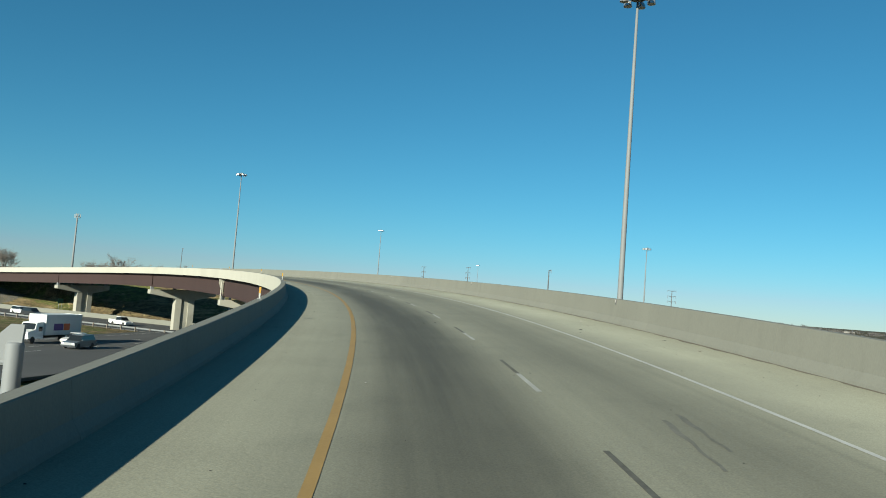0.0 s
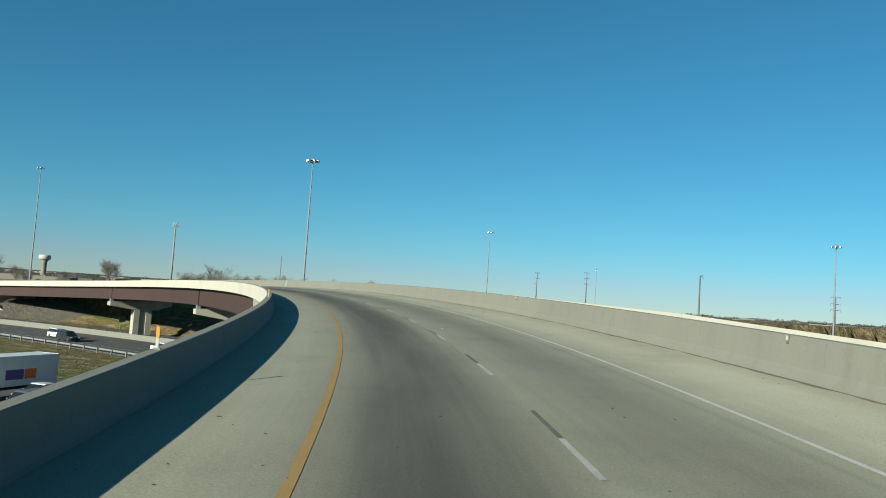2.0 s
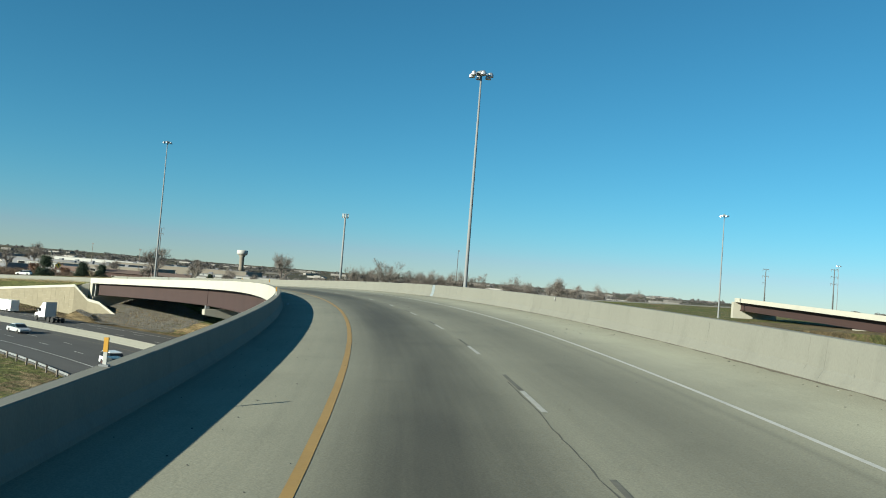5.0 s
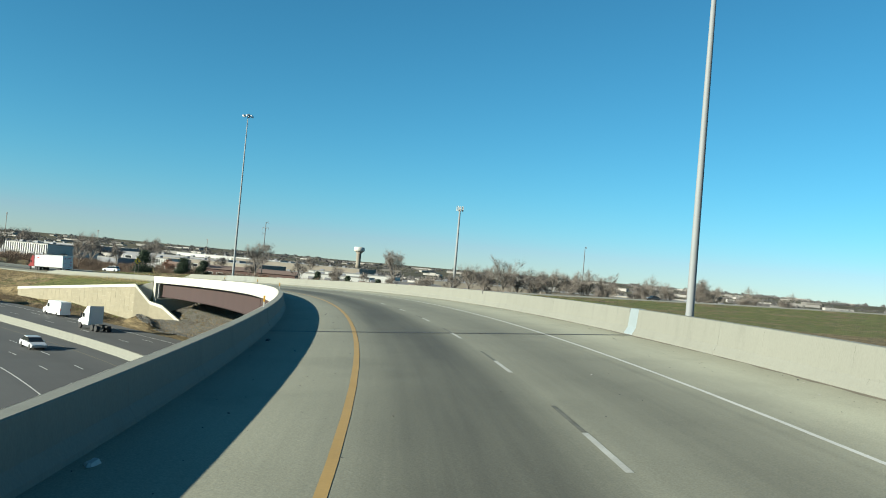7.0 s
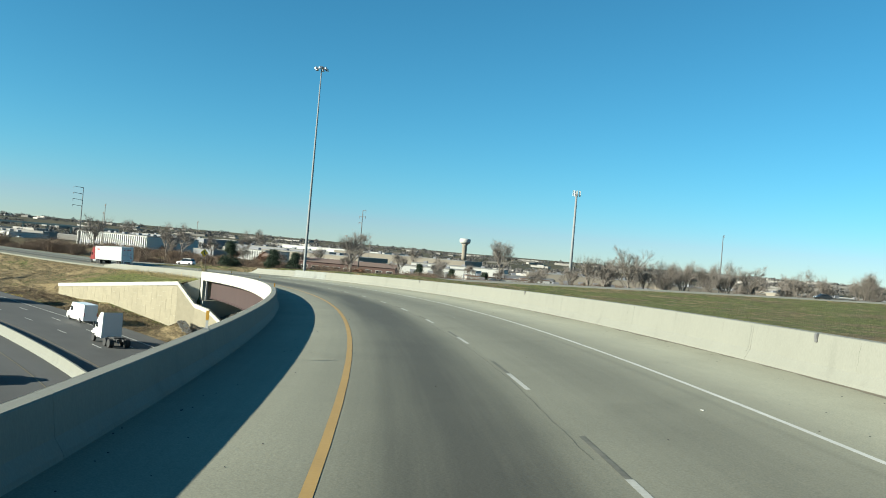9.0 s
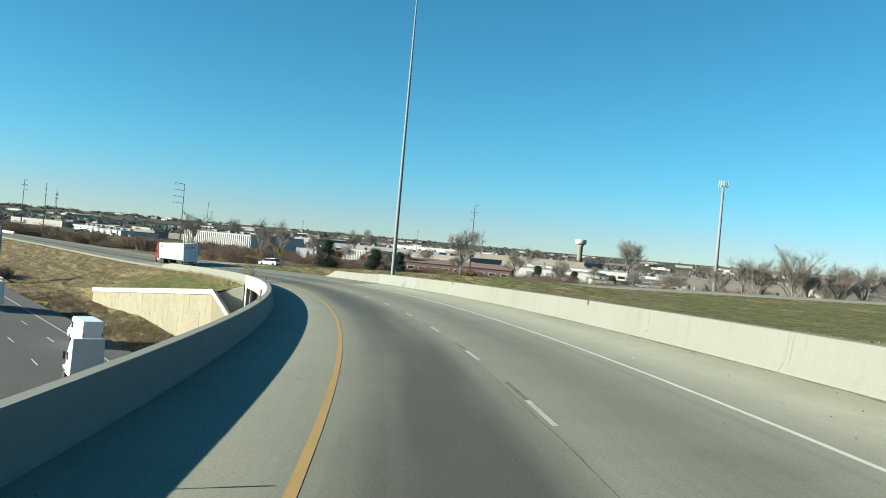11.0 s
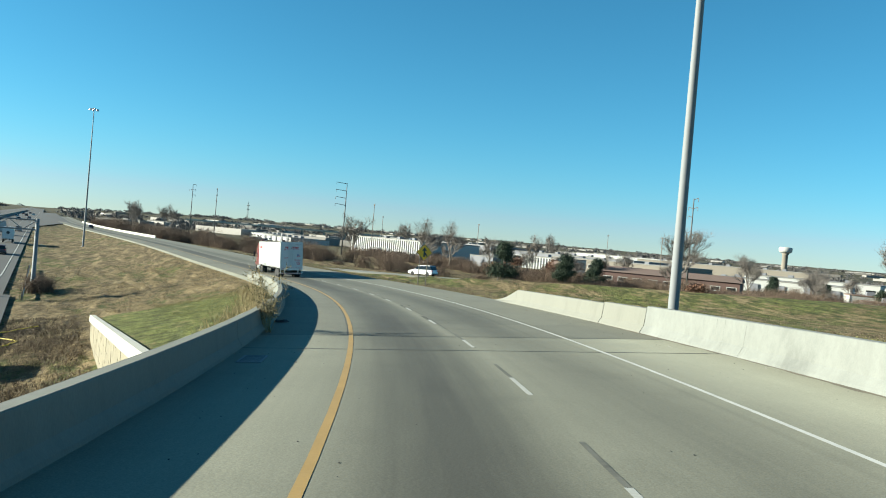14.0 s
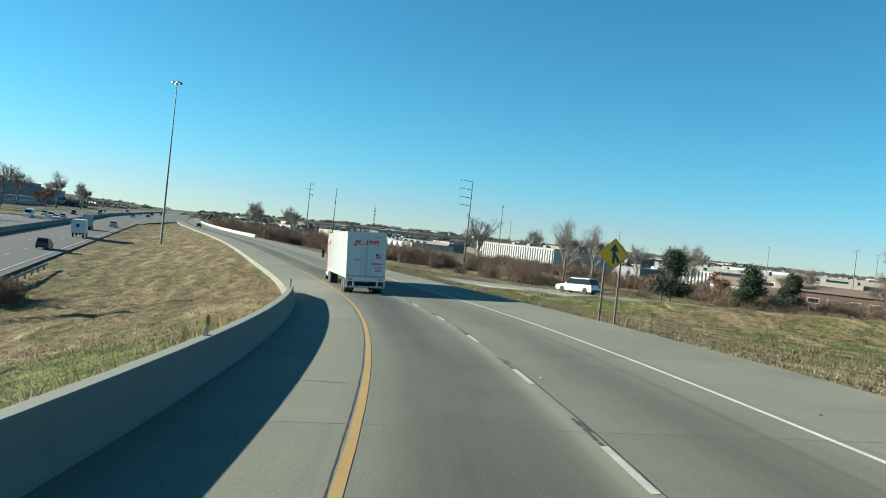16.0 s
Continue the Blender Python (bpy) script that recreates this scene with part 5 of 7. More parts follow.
def green_sign(x, y, heading):
    z = height(x, y)
    top = thing("guide_sign", "small green guide sign seen from behind on posts", "road sign", pose(x, y, z, 0, 0, heading))
    part("panel", Geo().box(-0.9, 0.9, -0.01, 0.01, 1.9, 3.2).mesh("panel", M["green"]), top)
    for dx in (-0.5, 0.5):
        part("post", Geo().box(dx - 0.04, dx + 0.04, 0.02, 0.09, -0.2, 3.2).mesh("post", M["steel"]), top)


green_sign(*HWY.at(-30, 21.0)[:2], 85)


def guardrail(line, s0, s1, u, dz, label):
    top = thing("guardrail", label, "guardrail")
    part("beam", Geo().sweep(line, s0, s1, [(u - 0.02, dz + 0.45), (u + 0.03, dz + 0.5), (u - 0.03, dz + 0.57), (u + 0.03, dz + 0.64), (u - 0.03, dz + 0.71), (u - 0.05, dz + 0.71), (u - 0.01, dz + 0.64), (u - 0.05, dz + 0.57), (u - 0.01, dz + 0.5), (u - 0.04, dz + 0.45)], 4).mesh("beam", M["steel"]), top)
    k = int((s1 - s0) / 3.8)
    for i in range(k + 1):
        x, y, z = line.at(s0 + 0.3 + i * 3.8, u - 0.14, dz)
        part("post", Geo().box(-0.08, 0.08, -0.09, 0.09, -0.6, 0.74).mesh("post", M["wood"]), top, m=pose(x, y, z, 0, 0, line.head(s0 + i * 3.8)))


guardrail(HWY, -150, -20, -21.2, -0.2, "galvanised guardrail along the highway shoulder")
guardrail(HWY, 96, 140, 18.6, -0.2, "short guardrail shielding the sign gantry post")


def gantry(s, u0, u1):
    x, y, z = HWY.at(s, u0, -0.4)
    top = thing("sign_gantry", "grey steel sign truss spanning the highway", "sign gantry", pose(x, y, z, 0, 0, HWY.head(s)))
    w = u1 - u0
    for px in (0, w):
        part("post", Geo().lathe([(0.3, 0), (0.28, 0.2), (0.22, 9.3)], 14, pose(px, 0, 0)).mesh("post", M["steel"], True), top)
    g = Geo()
    for zz in (7.9, 9.1):
        g.tube((0, 0, zz), (w, 0, zz), 0.1, n=8)
    for k in range(int(abs(w) / 1.6)):
        a = math.copysign(1.6 * k, w)
        b = a + math.copysign(1.6, w)
        g.tube((a, 0, 7.9 if k % 2 else 9.1), (b, 0, 9.1 if k % 2 else 7.9), 0.05, n=6)
    part("truss", g.mesh("truss", M["steel"]), top)
    part("sign_back", Geo().box(-13.5, -9.5, -0.3, -0.24, 7.2, 9.9).mesh("sign_back", M["steel"]), top, "grey back of a guide sign")


gantry(106.5, 19.4, -1.0)


def sign_truss(s, u):
    """The end of an overhead sign support beside the deck."""
    x, y, z = RAMP.at(s, u)
    top = thing("sign_support", "grey pipe sign support with bracket beside the deck", "sign support", pose(x, y, z, 0, 0, RAMP.head(s)))
    low = height(x, y) - z
    part("post", Geo().lathe([(0.17, low), (0.17, 0.45), (0.15, 0.5)], 14).mesh("post", M["steel"], True), top)
    part("bracket", Geo().prism([(-0.9, 0.05), (-0.1, 0.85), (0.16, 0.85), (0.12, 0.25), (-0.15, 0.05)], -0.05, 0.05).mesh("bracket", M["steel"]), top)
    part("beam", Geo().tube((-5.5, 0, 0.1), (0, 0, 0.1), 0.07, n=8).tube((-5.5, 0, -0.8), (0, 0, -0.8), 0.07, n=8).mesh("beam", M["steel"]), top)


sign_truss(16.2, -7.2)

# ==== joints, drain, litter ====
def strip_across(s, half, dz, skew):
    """A strip over the full width of the deck, skewed by so much along for each metre across."""
    vs = []
    for k in range(29):
        u = -3.80 + 14.06 * k / 28
        c = s + skew * (u + 3.8)
        vs += [RAMP.at(c - half, u, dz), RAMP.at(c + half, u, dz)]
    return Geo().add(vs, [(2 * i, 2 * i + 2, 2 * i + 3, 2 * i + 1) for i in range(28)])


for s, wide, skew in ((168.62, 0.13, 0.125), (297.25, 0.045, 0.0), (301.45, 0.035, 0.0)):
    tagged(part("joint_seal", strip_across(s, wide, 0.005, skew).mesh("joint_seal", M["joint"])), "black rubber expansion joint", "joint", kind="structure")
for k in range(23):
    s = 307.0 + 5.18 * k
    g = Geo().sweep(RAMP, s, s + (0.02 if k % 2 == 0 else 0.007), [(-3.8, 0.003), (10.3, 0.003)], 0.2, closed=False)
    tagged(part("pavement_joint", g.mesh("pavement_joint", M["joint" if k == 0 else "sawn"])), "thin sawn joint across the concrete pavement", "joint", kind="structure")
def crack_line(s0, s1, u, wander, width, material, seed, label):
    r = random.Random(seed)
    vs, off, n = [], 0.0, int((s1 - s0) / 0.35)
    for k in range(n + 1):
        off = max(-wander, min(wander, off + r.uniform(-0.4, 0.4) * wander))
        wd, s = width * r.uniform(0.25, 0.65), s0 + 0.35 * k
        vs += [RAMP.at(s, u + off - wd, 0.0035), RAMP.at(s, u + off + wd, 0.0035)]
    me = mesh_of("pavement_joint", vs, [(2 * i, 2 * i + 1, 2 * i + 3, 2 * i + 2) for i in range(n)], M[material])
    tagged(part("pavement_joint", me), label, "joint", kind="structure")


crack_line(301.6, 470, -0.895, 0.018, 0.028, "joint", 1, "dark ragged seam beside the yellow line")
crack_line(64, 118, 2.72, 0.07, 0.022, "sawn", 2, "thin tarred crack along the lane line")
crack_line(188, 262, 2.70, 0.05, 0.014, "sawn", 4, "thin tarred crack along the lane line")
stripes("pavement_joint", "dark seam along the concrete pavement", RAMP, 6.85, 0.012, [(301.6, 420)], M["sawn"], 0.003)
for ds in (-0.15, -0.045, 0.045, 0.15):
    tagged(part("joint_rail", strip_across(168.62 + ds, 0.012, 0.009, 0.125).mesh("joint_rail", M["polegrey"])), "steel edge rail of the expansion joint", "joint", kind="structure")
crack_line(301.6, 420, 2.84, 0.012, 0.026, "joint", 5, "dark ragged seam along the lane line")
plate = [(10.25 - 0.008, 0.02), (10.262, 0.08), (10.392, 0.30), (10.462, 1.02), (10.462, 1.048), (10.75, 1.048), (10.75, 1.043), (10.475, 1.043), (10.468, 1.02), (10.40, 0.302), (10.27, 0.08), (10.25, 0.02)]
tagged(part("joint_plate", Geo().sweep(RAMP, 170.25, 171.1, plate, 0.4).mesh("joint_plate", M["plate"])), "pale blue-grey steel cover plate on the barrier joint", "cover plate", kind="structure")
tagged(part("joint_slot", Geo().sweep(RAMP, 171.11, 171.19, [(10.44, 0.68), (10.462, 1.02), (10.49, 1.02), (10.47, 0.68)], 0.4).mesh("joint_slot", M["dark"])), "dark open slot of the barrier joint", "joint", kind="structure")
drain = thing("drain_grate", "iron drain grate in the shoulder", "drain", lay(RAMP, 294.6, -3.15, 0.006))
part("grate_frame", Geo().box(-0.3, 0.3, -0.7, -0.65, 0, 0.015).box(-0.3, 0.3, 0.65, 0.7, 0, 0.015).box(-0.3, -0.25, -0.65, 0.65, 0, 0.015).box(0.25, 0.3, -0.65, 0.65, 0, 0.015).mesh("grate_frame", M["steel"]), drain)
# flat black sheet, the shade of the hollow put into its colour
part("grate_pit", Geo().box(-0.25, 0.25, -0.65, 0.65, -0.002, 0.002).mesh("grate_pit", M["joint"]), drain)
for k in range(12):
    part("grate_bar", Geo().box(-0.25, 0.25, -0.62 + k * 0.107, -0.57 + k * 0.107, 0.003, 0.012).mesh("grate_bar", M["steel"]), drain)


def litter(s, u, size, seed, material, label):
    rnd = random.Random(seed)
    g = Geo()
    n = 9
    pts = [(math.cos(2 * math.pi * i / n) * size * rnd.uniform(0.5, 1.0), math.sin(2 * math.pi * i / n) * size * 0.5 * rnd.uniform(0.5, 1.0)) for i in range(n)]
    vs = [(x, y, 0.004) for x, y in pts] + [(x * 0.7, y * 0.7, size * rnd.uniform(0.12, 0.3)) for x, y in pts]
    g.add(vs, [(i, (i + 1) % n, n + (i + 1) % n, n + i) for i in range(n)] + [tuple(range(n, 2 * n))])
    ob = part("litter", g.mesh("litter", M[material]), None, "", lay(RAMP, s, u, 0.004, rnd.uniform(0, 180)))
    tagged(ob, label, "litter", "road litter")


litter(91.6, -3.4, 0.35, 1, "rope", "crumpled pale rag lying on the shoulder")
litter(149.3, -3.55, 0.22, 2, "bwhite", "white paper scrap on the shoulder")
litter(306.9, -3.45, 0.42, 12, "dark", "torn dark tyre tread lying on the shoulder")
litter(164.9, -3.5, 0.2, 3, "dark", "dark rubber scrap on the shoulder")
litter(191.6, 5.6, 0.06, 4, "bwhite", "small white scrap on the lane")
for k in range(70):
    rnd = random.Random(50 + k)
    litter(rnd.uniform(5, 345), rnd.choice((rnd.uniform(-3.5, -1.2), rnd.uniform(6.9, 10.1), rnd.uniform(-0.5, 6.4))), rnd.uniform(0.03, 0.08), 200 + k, rnd.choice(("dark", "dark", "joint", "rope")), "small dark tyre crumb on the pavement")

SKIDS = [(94.7, 90.4, 5.70, 5.73), (94.6, 90.4, 6.05, 5.90), (12.5, 9.5, 4.4, 4.1), (13.0, 10.5, 4.8, 4.6)]
for s0, s1, u0, u1 in SKIDS:
    n = 12
    vs = []
    for i in range(n + 1):
        f = i / n
        s, u = s0 + (s1 - s0) * f, u0 + (u1 - u0) * f + 0.02 * math.sin(i * 1.3)
        wd = 0.06 * (0.5 + 0.5 * math.sin(math.pi * min(1, f * 1.6 + 0.1)))
        vs += [RAMP.at(s, u - wd, 0.004), RAMP.at(s, u + wd, 0.004)]
    me = mesh_of("skid_mark", vs, [(2 * i, 2 * i + 1, 2 * i + 3, 2 * i + 2) for i in range(n)], M["skid"])
    tagged(part("skid_mark", me), "dark tyre skid mark on the concrete", "tyre mark", kind="structure")
r = np.random.RandomState(5)
vs, fs = [], []
for k in range(1800):
    u = r.choice([r.uniform(-3.6, 10.1), r.normal(8.9, 0.9), r.normal(-2.4, 0.7)])
    c, q, n = RAMP.at(r.uniform(0, 395), float(np.clip(u, -3.7, 10.15)), 0.004), r.uniform(0.005, 0.016) * (2.4 if k % 60 == 0 else 1.0), len(vs)
    turn_ = r.uniform(0, 6.28)
    for e, zz in ((1.0, 0.0), (0.6, min(q * 0.6, 0.02))):
        vs += [(c[0] + q * e * math.cos(turn_ + a) * 1.4, c[1] + q * e * math.sin(turn_ + a), c[2] + zz) for a in (0.0, 1.3, 2.5, 3.7, 5.1)]
    fs += [(n + i, n + (i + 1) % 5, n + 5 + (i + 1) % 5, n + 5 + i) for i in range(5)] + [tuple(range(n + 5, n + 10))]
tagged(part("road_grit", mesh_of("road_grit", vs, fs, M["dark"])), "dark grit and rubber crumbs scattered on the pavement", "grit", kind="stuff")
rnd = random.Random(77)
vs = []
for k in range(1300):
    s, w = -15 + 0.25 * k, 0.10 + 0.05 * math.sin(k * 0.13) + 0.04 * math.sin(k * 0.71) + rnd.uniform(0, 0.05)
    vs += [RAMP.at(s, 10.262, 0.0075), RAMP.at(s, 10.262 - w, 0.0045)]
me = mesh_of("toe_dirt", vs, [(2 * i, 2 * i + 1, 2 * i + 3, 2 * i + 2) for i in range(1299)], M["grit"])
tagged(part("toe_dirt", me), "brown grit gathered along the foot of the barrier", "dirt", kind="structure")
for k in range(150):
    litter(rnd.uniform(0, 330), 10.05 - abs(rnd.gauss(0, 0.45)), rnd.uniform(0.02, 0.07), 700 + k, rnd.choice(("dark", "grit", "deadweed", "rope")), "small crumb of grit beside the barrier")
rnd = random.Random(31)
cracks = thing("barrier_cracks", "fine vertical cracks in the outer barrier face", "crack", kind="structure")
for k in range(60):
    s = rnd.uniform(20, 300) if k > 14 else rnd.uniform(150, 180)
    top_u, z = 10.468, 0.98
    low = rnd.uniform(0.1, 0.55)
    vs = []
    for i in range(7):
        zz = z - (z - low) * i / 6
        u = float(np.interp(zz, [0.08, 0.30, 1.02], [10.27, 10.40, 10.47])) - 0.004
        ds = 0.02 * math.sin(i * 2.1 + k)
        wd = 0.006 * (1 - i / 9)
        vs += [RAMP.at(s + ds - wd, u, zz), RAMP.at(s + ds + wd, u, zz)]
    part("crack", mesh_of("crack", vs, [(2 * i, 2 * i + 1, 2 * i + 3, 2 * i + 2) for i in range(6)], M["black"]), cracks)

# ==== abutment, retaining wall, rip-rap ====
W0, W1 = Vector((-268.0, 178.3, -9.3)), Vector((-225.6, 184.65, -5.42))
wall = thing("retaining_wall", "tan panelled retaining wall with pale coping", "wall", kind="structure")
along = (W1 - W0)
flat_dir = Vector((along.x, along.y, 0)).normalized()
face_n = Vector((flat_dir.y, -flat_dir.x, 0))
N = 28


def wall_foot(x, y):
    return height(x + face_n.x * 1.6, y + face_n.y * 1.6) - 0.4


for i in range(N):
    a, b = i / N, (i + 1) / N
    pa, pb = W0 + along * a, W0 + along * b
    za, zb = pa.z - 0.55, pb.z - 0.55
    low = min(wall_foot(pa.x, pa.y), wall_foot(pb.x, pb.y))
    rows = max(1, int(round((0.5 * (za + zb) - low) / 1.5)))
    shift = 0.5 if i % 2 else 0.0
    for r in range(rows + 1):
        t0, t1 = low + 1.5 * (r - shift), low + 1.5 * (r + 1 - shift)
        ta, tb, tl = min(t1 - 0.022, za), min(t1 - 0.022, zb), max(low, t0)
        if ta <= tl or tb <= tl:
            continue
        d0, d1 = flat_dir * 0.011, flat_dir * -0.011
        q = 0.008 * ((i * 7 + r * 5) % 3)
        f0, f1 = face_n * (0.0 + q), face_n * -0.2
        A0, B0 = Vector((pa.x, pa.y, 0)) + d0, Vector((pb.x, pb.y, 0)) + d1
        vs = []
        for off in (f0, f1):
            for p, zt in ((A0, ta), (B0, tb)):
                vs += [(p.x + off.x, p.y + off.y, tl), (p.x + off.x, p.y + off.y, zt)]
        part("wall_panel", mesh_of("wall_panel", vs, [(0, 2, 3, 1), (4, 5, 7, 6), (0, 1, 5, 4), (2, 6, 7, 3), (1, 3, 7, 5), (0, 4, 6, 2)], M["wall"]), wall)
vs = []
for p in (W0, W1):
    low = wall_foot(p.x, p.y)
    vs += [(p.x + face_n.x * o, p.y + face_n.y * o, z) for o, z in ((-0.03, low), (-0.03, p.z - 0.5), (-0.45, p.z - 0.5), (-0.45, low))]
part("backing", mesh_of("backing", vs, [(0, 4, 5, 1), (1, 5, 6, 2), (2, 6, 7, 3), (0, 1, 2, 3), (7, 6, 5, 4)], M["pier"]), wall)
# coping: level along the wall, then stepping down beside the stone slope
C = [W0, W1, Vector((-222.6, 186.2, -8.3)), Vector((-219.6, 187.2, -8.8)), Vector((-213.2, 189.2, -12.2))]
for p, q in zip(C[:-1], C[1:]):
    d = (q - p)
    n = Vector((d.y, -d.x, 0)).normalized()
    vs = []
    for c in (p - d.normalized() * 0.03, q + d.normalized() * 0.03):
        vs += [(c.x + n.x * o, c.y + n.y * o, c.z + z) for o, z in ((0.14, -0.55), (0.14, 0.0), (-0.24, 0.0), (-0.24, -0.55))]
    part("coping", mesh_of("coping", vs, [(0, 4, 5, 1), (1, 5, 6, 2), (2, 6, 7, 3), (3, 7, 4, 0), (0, 1, 2, 3), (7, 6, 5, 4)], M["fascia"]), wall, "pale smooth coping")
# side wall below the falling coping
vs, fs = [], []
for c in C[1:]:
    low = height(c.x, c.y - 2.5) - 0.6
    vs += [(c.x, c.y, c.z - 0.5), (c.x, c.y, min(low, c.z - 0.6)), (c.x - 0.1, c.y + 0.35, c.z - 0.5), (c.x - 0.1, c.y + 0.35, min(low, c.z - 0.6))]
for k in range(3):
    i = 4 * k
    fs += [(i, i + 1, i + 5, i + 4), (i + 2, i + 6, i + 7, i + 3), (i, i + 4, i + 6, i + 2)]
part("side_wall", mesh_of("side_wall", vs, fs, M["wall"]), wall)

# turf right behind the coping
vs, cols = [], 5
for i in range(43):
    q = W0 + along * (i / 42)
    far_x, far_y = q.x - face_n.x * 5.2, q.y - face_n.y * 5.2
    zf = height(far_x, far_y) + 0.03
    for j in range(cols):
        f = j / (cols - 1)
        vs.append((q.x - face_n.x * (0.26 + 4.94 * f), q.y - face_n.y * (0.26 + 4.94 * f), (q.z - 0.22) * (1 - f) + zf * f + 0.05 * math.sin(i * 1.7 + j) * f * (1 - f)))
turf = mesh_of("grass_bank", vs, [(i * cols + j, i * cols + cols + j, i * cols + cols + j + 1, i * cols + j + 1) for i in range(42) for j in range(cols - 1)], M["grass"], True)
turf.attributes.new("lush", "FLOAT", "POINT").data.foreach_set("value", [0.7] * len(vs))
tagged(part("grass_bank", turf), "green turf behind the retaining wall coping", "grass bank", kind="structure")

abut = thing("abutment", "concrete bridge abutment with wing", "abutment", kind="structure")
part("seat", Geo().sweep(RAMP, 299.3, 301.4, [(-4.2, -3.42), (10.6, -3.1), (10.6, -7.0), (-4.2, -7.0)], 1.0).mesh("seat", M["pier"]), abut)
part("back_wall", Geo().sweep(RAMP, 300.8, 301.4, [(-3.69, -0.3), (10.6, -0.3), (10.6, -3.42), (-3.69, -3.42)], 0.6).mesh("back_wall", M["pier"]), abut)
part("end_block", Geo().sweep(RAMP, 297.02, 301.4, [(-4.312, 0.76), (-4.276, 0.775), (-4.276, -0.46), (-4.312, -0.46)], 1.0).mesh("end_block", M["fascia"]), abut, "pale end panel of the parapet")
part("cheek", Geo().sweep(RAMP, 299.9, 301.4, [(-4.30, -0.47), (-3.7, -0.47), (-3.7, -3.4), (-4.30, -3.4)], 0.75).mesh("cheek", M["pier"]), abut, "smooth grey cheek wall beside the girder end")
# upright white bearing post beside the girder end
part("bearing_post", Geo().sweep(RAMP, 298.75, 299.0, [(-4.0, -0.6), (-3.75, -0.6), (-3.75, -3.3), (-4.0, -3.3)], 0.25).mesh("bearing_post", M["bwhite"]), abut, "white bearing post at the girder end")
vs = [RAMP.at(301.4, -4.4, -0.4), RAMP.at(301.4, -4.4, -4.4), (-226.3, 184.9, -8.0), (-226.3, 184.9, -6.0), RAMP.at(302.0, -4.4, -0.4), RAMP.at(302.0, -4.4, -4.4), (-226.9, 185.1, -8.0), (-226.9, 185.1, -6.0)]
part("wing", mesh_of("wing", vs, [(0, 1, 2, 3), (7, 6, 5, 4), (0, 3, 7, 4), (3, 2, 6, 7)], M["pier"]), abut)

rnd = random.Random(7)
g = Geo()
for k in range(13000):
    s, u = rnd.uniform(268, 299.5), rnd.uniform(-7.5, 9.5)
    x, y, _ = RAMP.at(s, u)
    x += rnd.uniform(-0.2, 0.2)
    g.v.append((x, y, 0.0))
pts = np.array(g.v)
zs = terrain(pts[:, 0], pts[:, 1])
sh_, uh_ = HWY.near(pts[:, 0], pts[:, 1])
g = Geo()
for (x, y, _), z, uh in zip(pts, zs, uh_):
    if uh < 21.5:
        continue
    r = rnd.uniform(0.07, 0.18)
    c = [(rnd.uniform(0.6, 1.1) * r * math.cos(a), rnd.uniform(0.6, 1.1) * r * math.sin(a)) for a in (0.3, 1.5, 2.6, 3.9, 5.2)]
    vs = [(x + a, y + b, z - 0.05) for a, b in c] + [(x + a * 0.6, y + b * 0.6, z + r * rnd.uniform(0.5, 0.9)) for a, b in c]
    g.add(vs, [(i, (i + 1) % 5, 5 + (i + 1) % 5, 5 + i) for i in range(5)] + [(5, 6, 7, 8, 9)])
tagged(part("riprap", g.mesh("riprap", M["stone"])), "loose grey broken stone covering the bridge slope", "stones", kind="stuff")


# ==== the other bridge ====
P0, P1 = Vector((-119.8, 314.4, 0)), Vector((-44.65, 214.4, 0))
dirv = (P1 - P0).normalized()
turn = math.degrees(math.atan2(dirv.y, dirv.x))
BEND = 125.1  # the expansion joint, past which the deck falls more steeply
fly = thing("overpass", "distant overpass with white parapet and brown girders", "bridge", pose(P0.x, P0.y, 3.46, 0, 0, turn) @ pose(0, 0, 0, 0, 1.665, 0))
drop = pose(BEND, 0, 0, 0, 1.05, 0)
part("parapet", Geo().box(0, BEND - 0.1, -0.3, 0, -1.0, 0.1, 0.02).mesh("parapet", M["fascia"]), fly)
part("parapet", Geo().box(0.1, 96, -0.3, 0, -1.0, 0.1, 0.02, drop).mesh("parapet", M["fascia"]), fly)
part("joint_cover", Geo().prism([(BEND - 1.9, -1.02), (BEND + 1.9, -1.02), (BEND + 1.1, -1.55), (BEND - 1.1, -1.55)], -0.36, 0.5).mesh("joint_cover", M["fascia"]), fly, "pale deck end beam at the joint")
part("deck", Geo().box(0, BEND, 0, 11, -1.0, -0.7).mesh("deck", M["pier"]), fly)
part("deck", Geo().box(0.02, 96, 0, 11, -1.0, -0.7, 0.0, drop).mesh("deck", M["pier"]), fly)
for y in (1.5, 5.5, 10.2):
    part("girder", Geo().box(0, BEND - 1, y, y + 0.06, -3.2, -1.01).box(0, BEND - 1, y - 0.2, y + 0.26, -3.26, -3.2).mesh("girder", M["rust"]), fly)
    part("girder", Geo().box(1, 96, y, y + 0.06, -3.2, -1.01, 0.0, drop).box(1, 96, y - 0.2, y + 0.26, -3.26, -3.2, 0.0, drop).mesh("girder", M["rust"]), fly)
for x in (62, BEND, 170):
    part("column", Geo().box(x - 0.9, x + 0.9, 3.5, 7.5, -17, -4.3 if x < 130 else -5.2).mesh("column", M["pier"]), fly)
    z = 0.0 if x < 130 else -0.85
    part("pier_cap", Geo().prism([(-0.2, z - 3.3), (11.2, z - 3.3), (11.2, z - 3.9), (7.6, z - 4.7), (3.4, z - 4.7), (-0.2, z - 3.9)], x - 1.0, x + 1.0, Matrix(((0, 1, 0, 0), (1, 0, 0, 0), (0, 0, 1, 0), (0, 0, 0, 1)))).mesh("pier_cap", M["pier"]), fly)
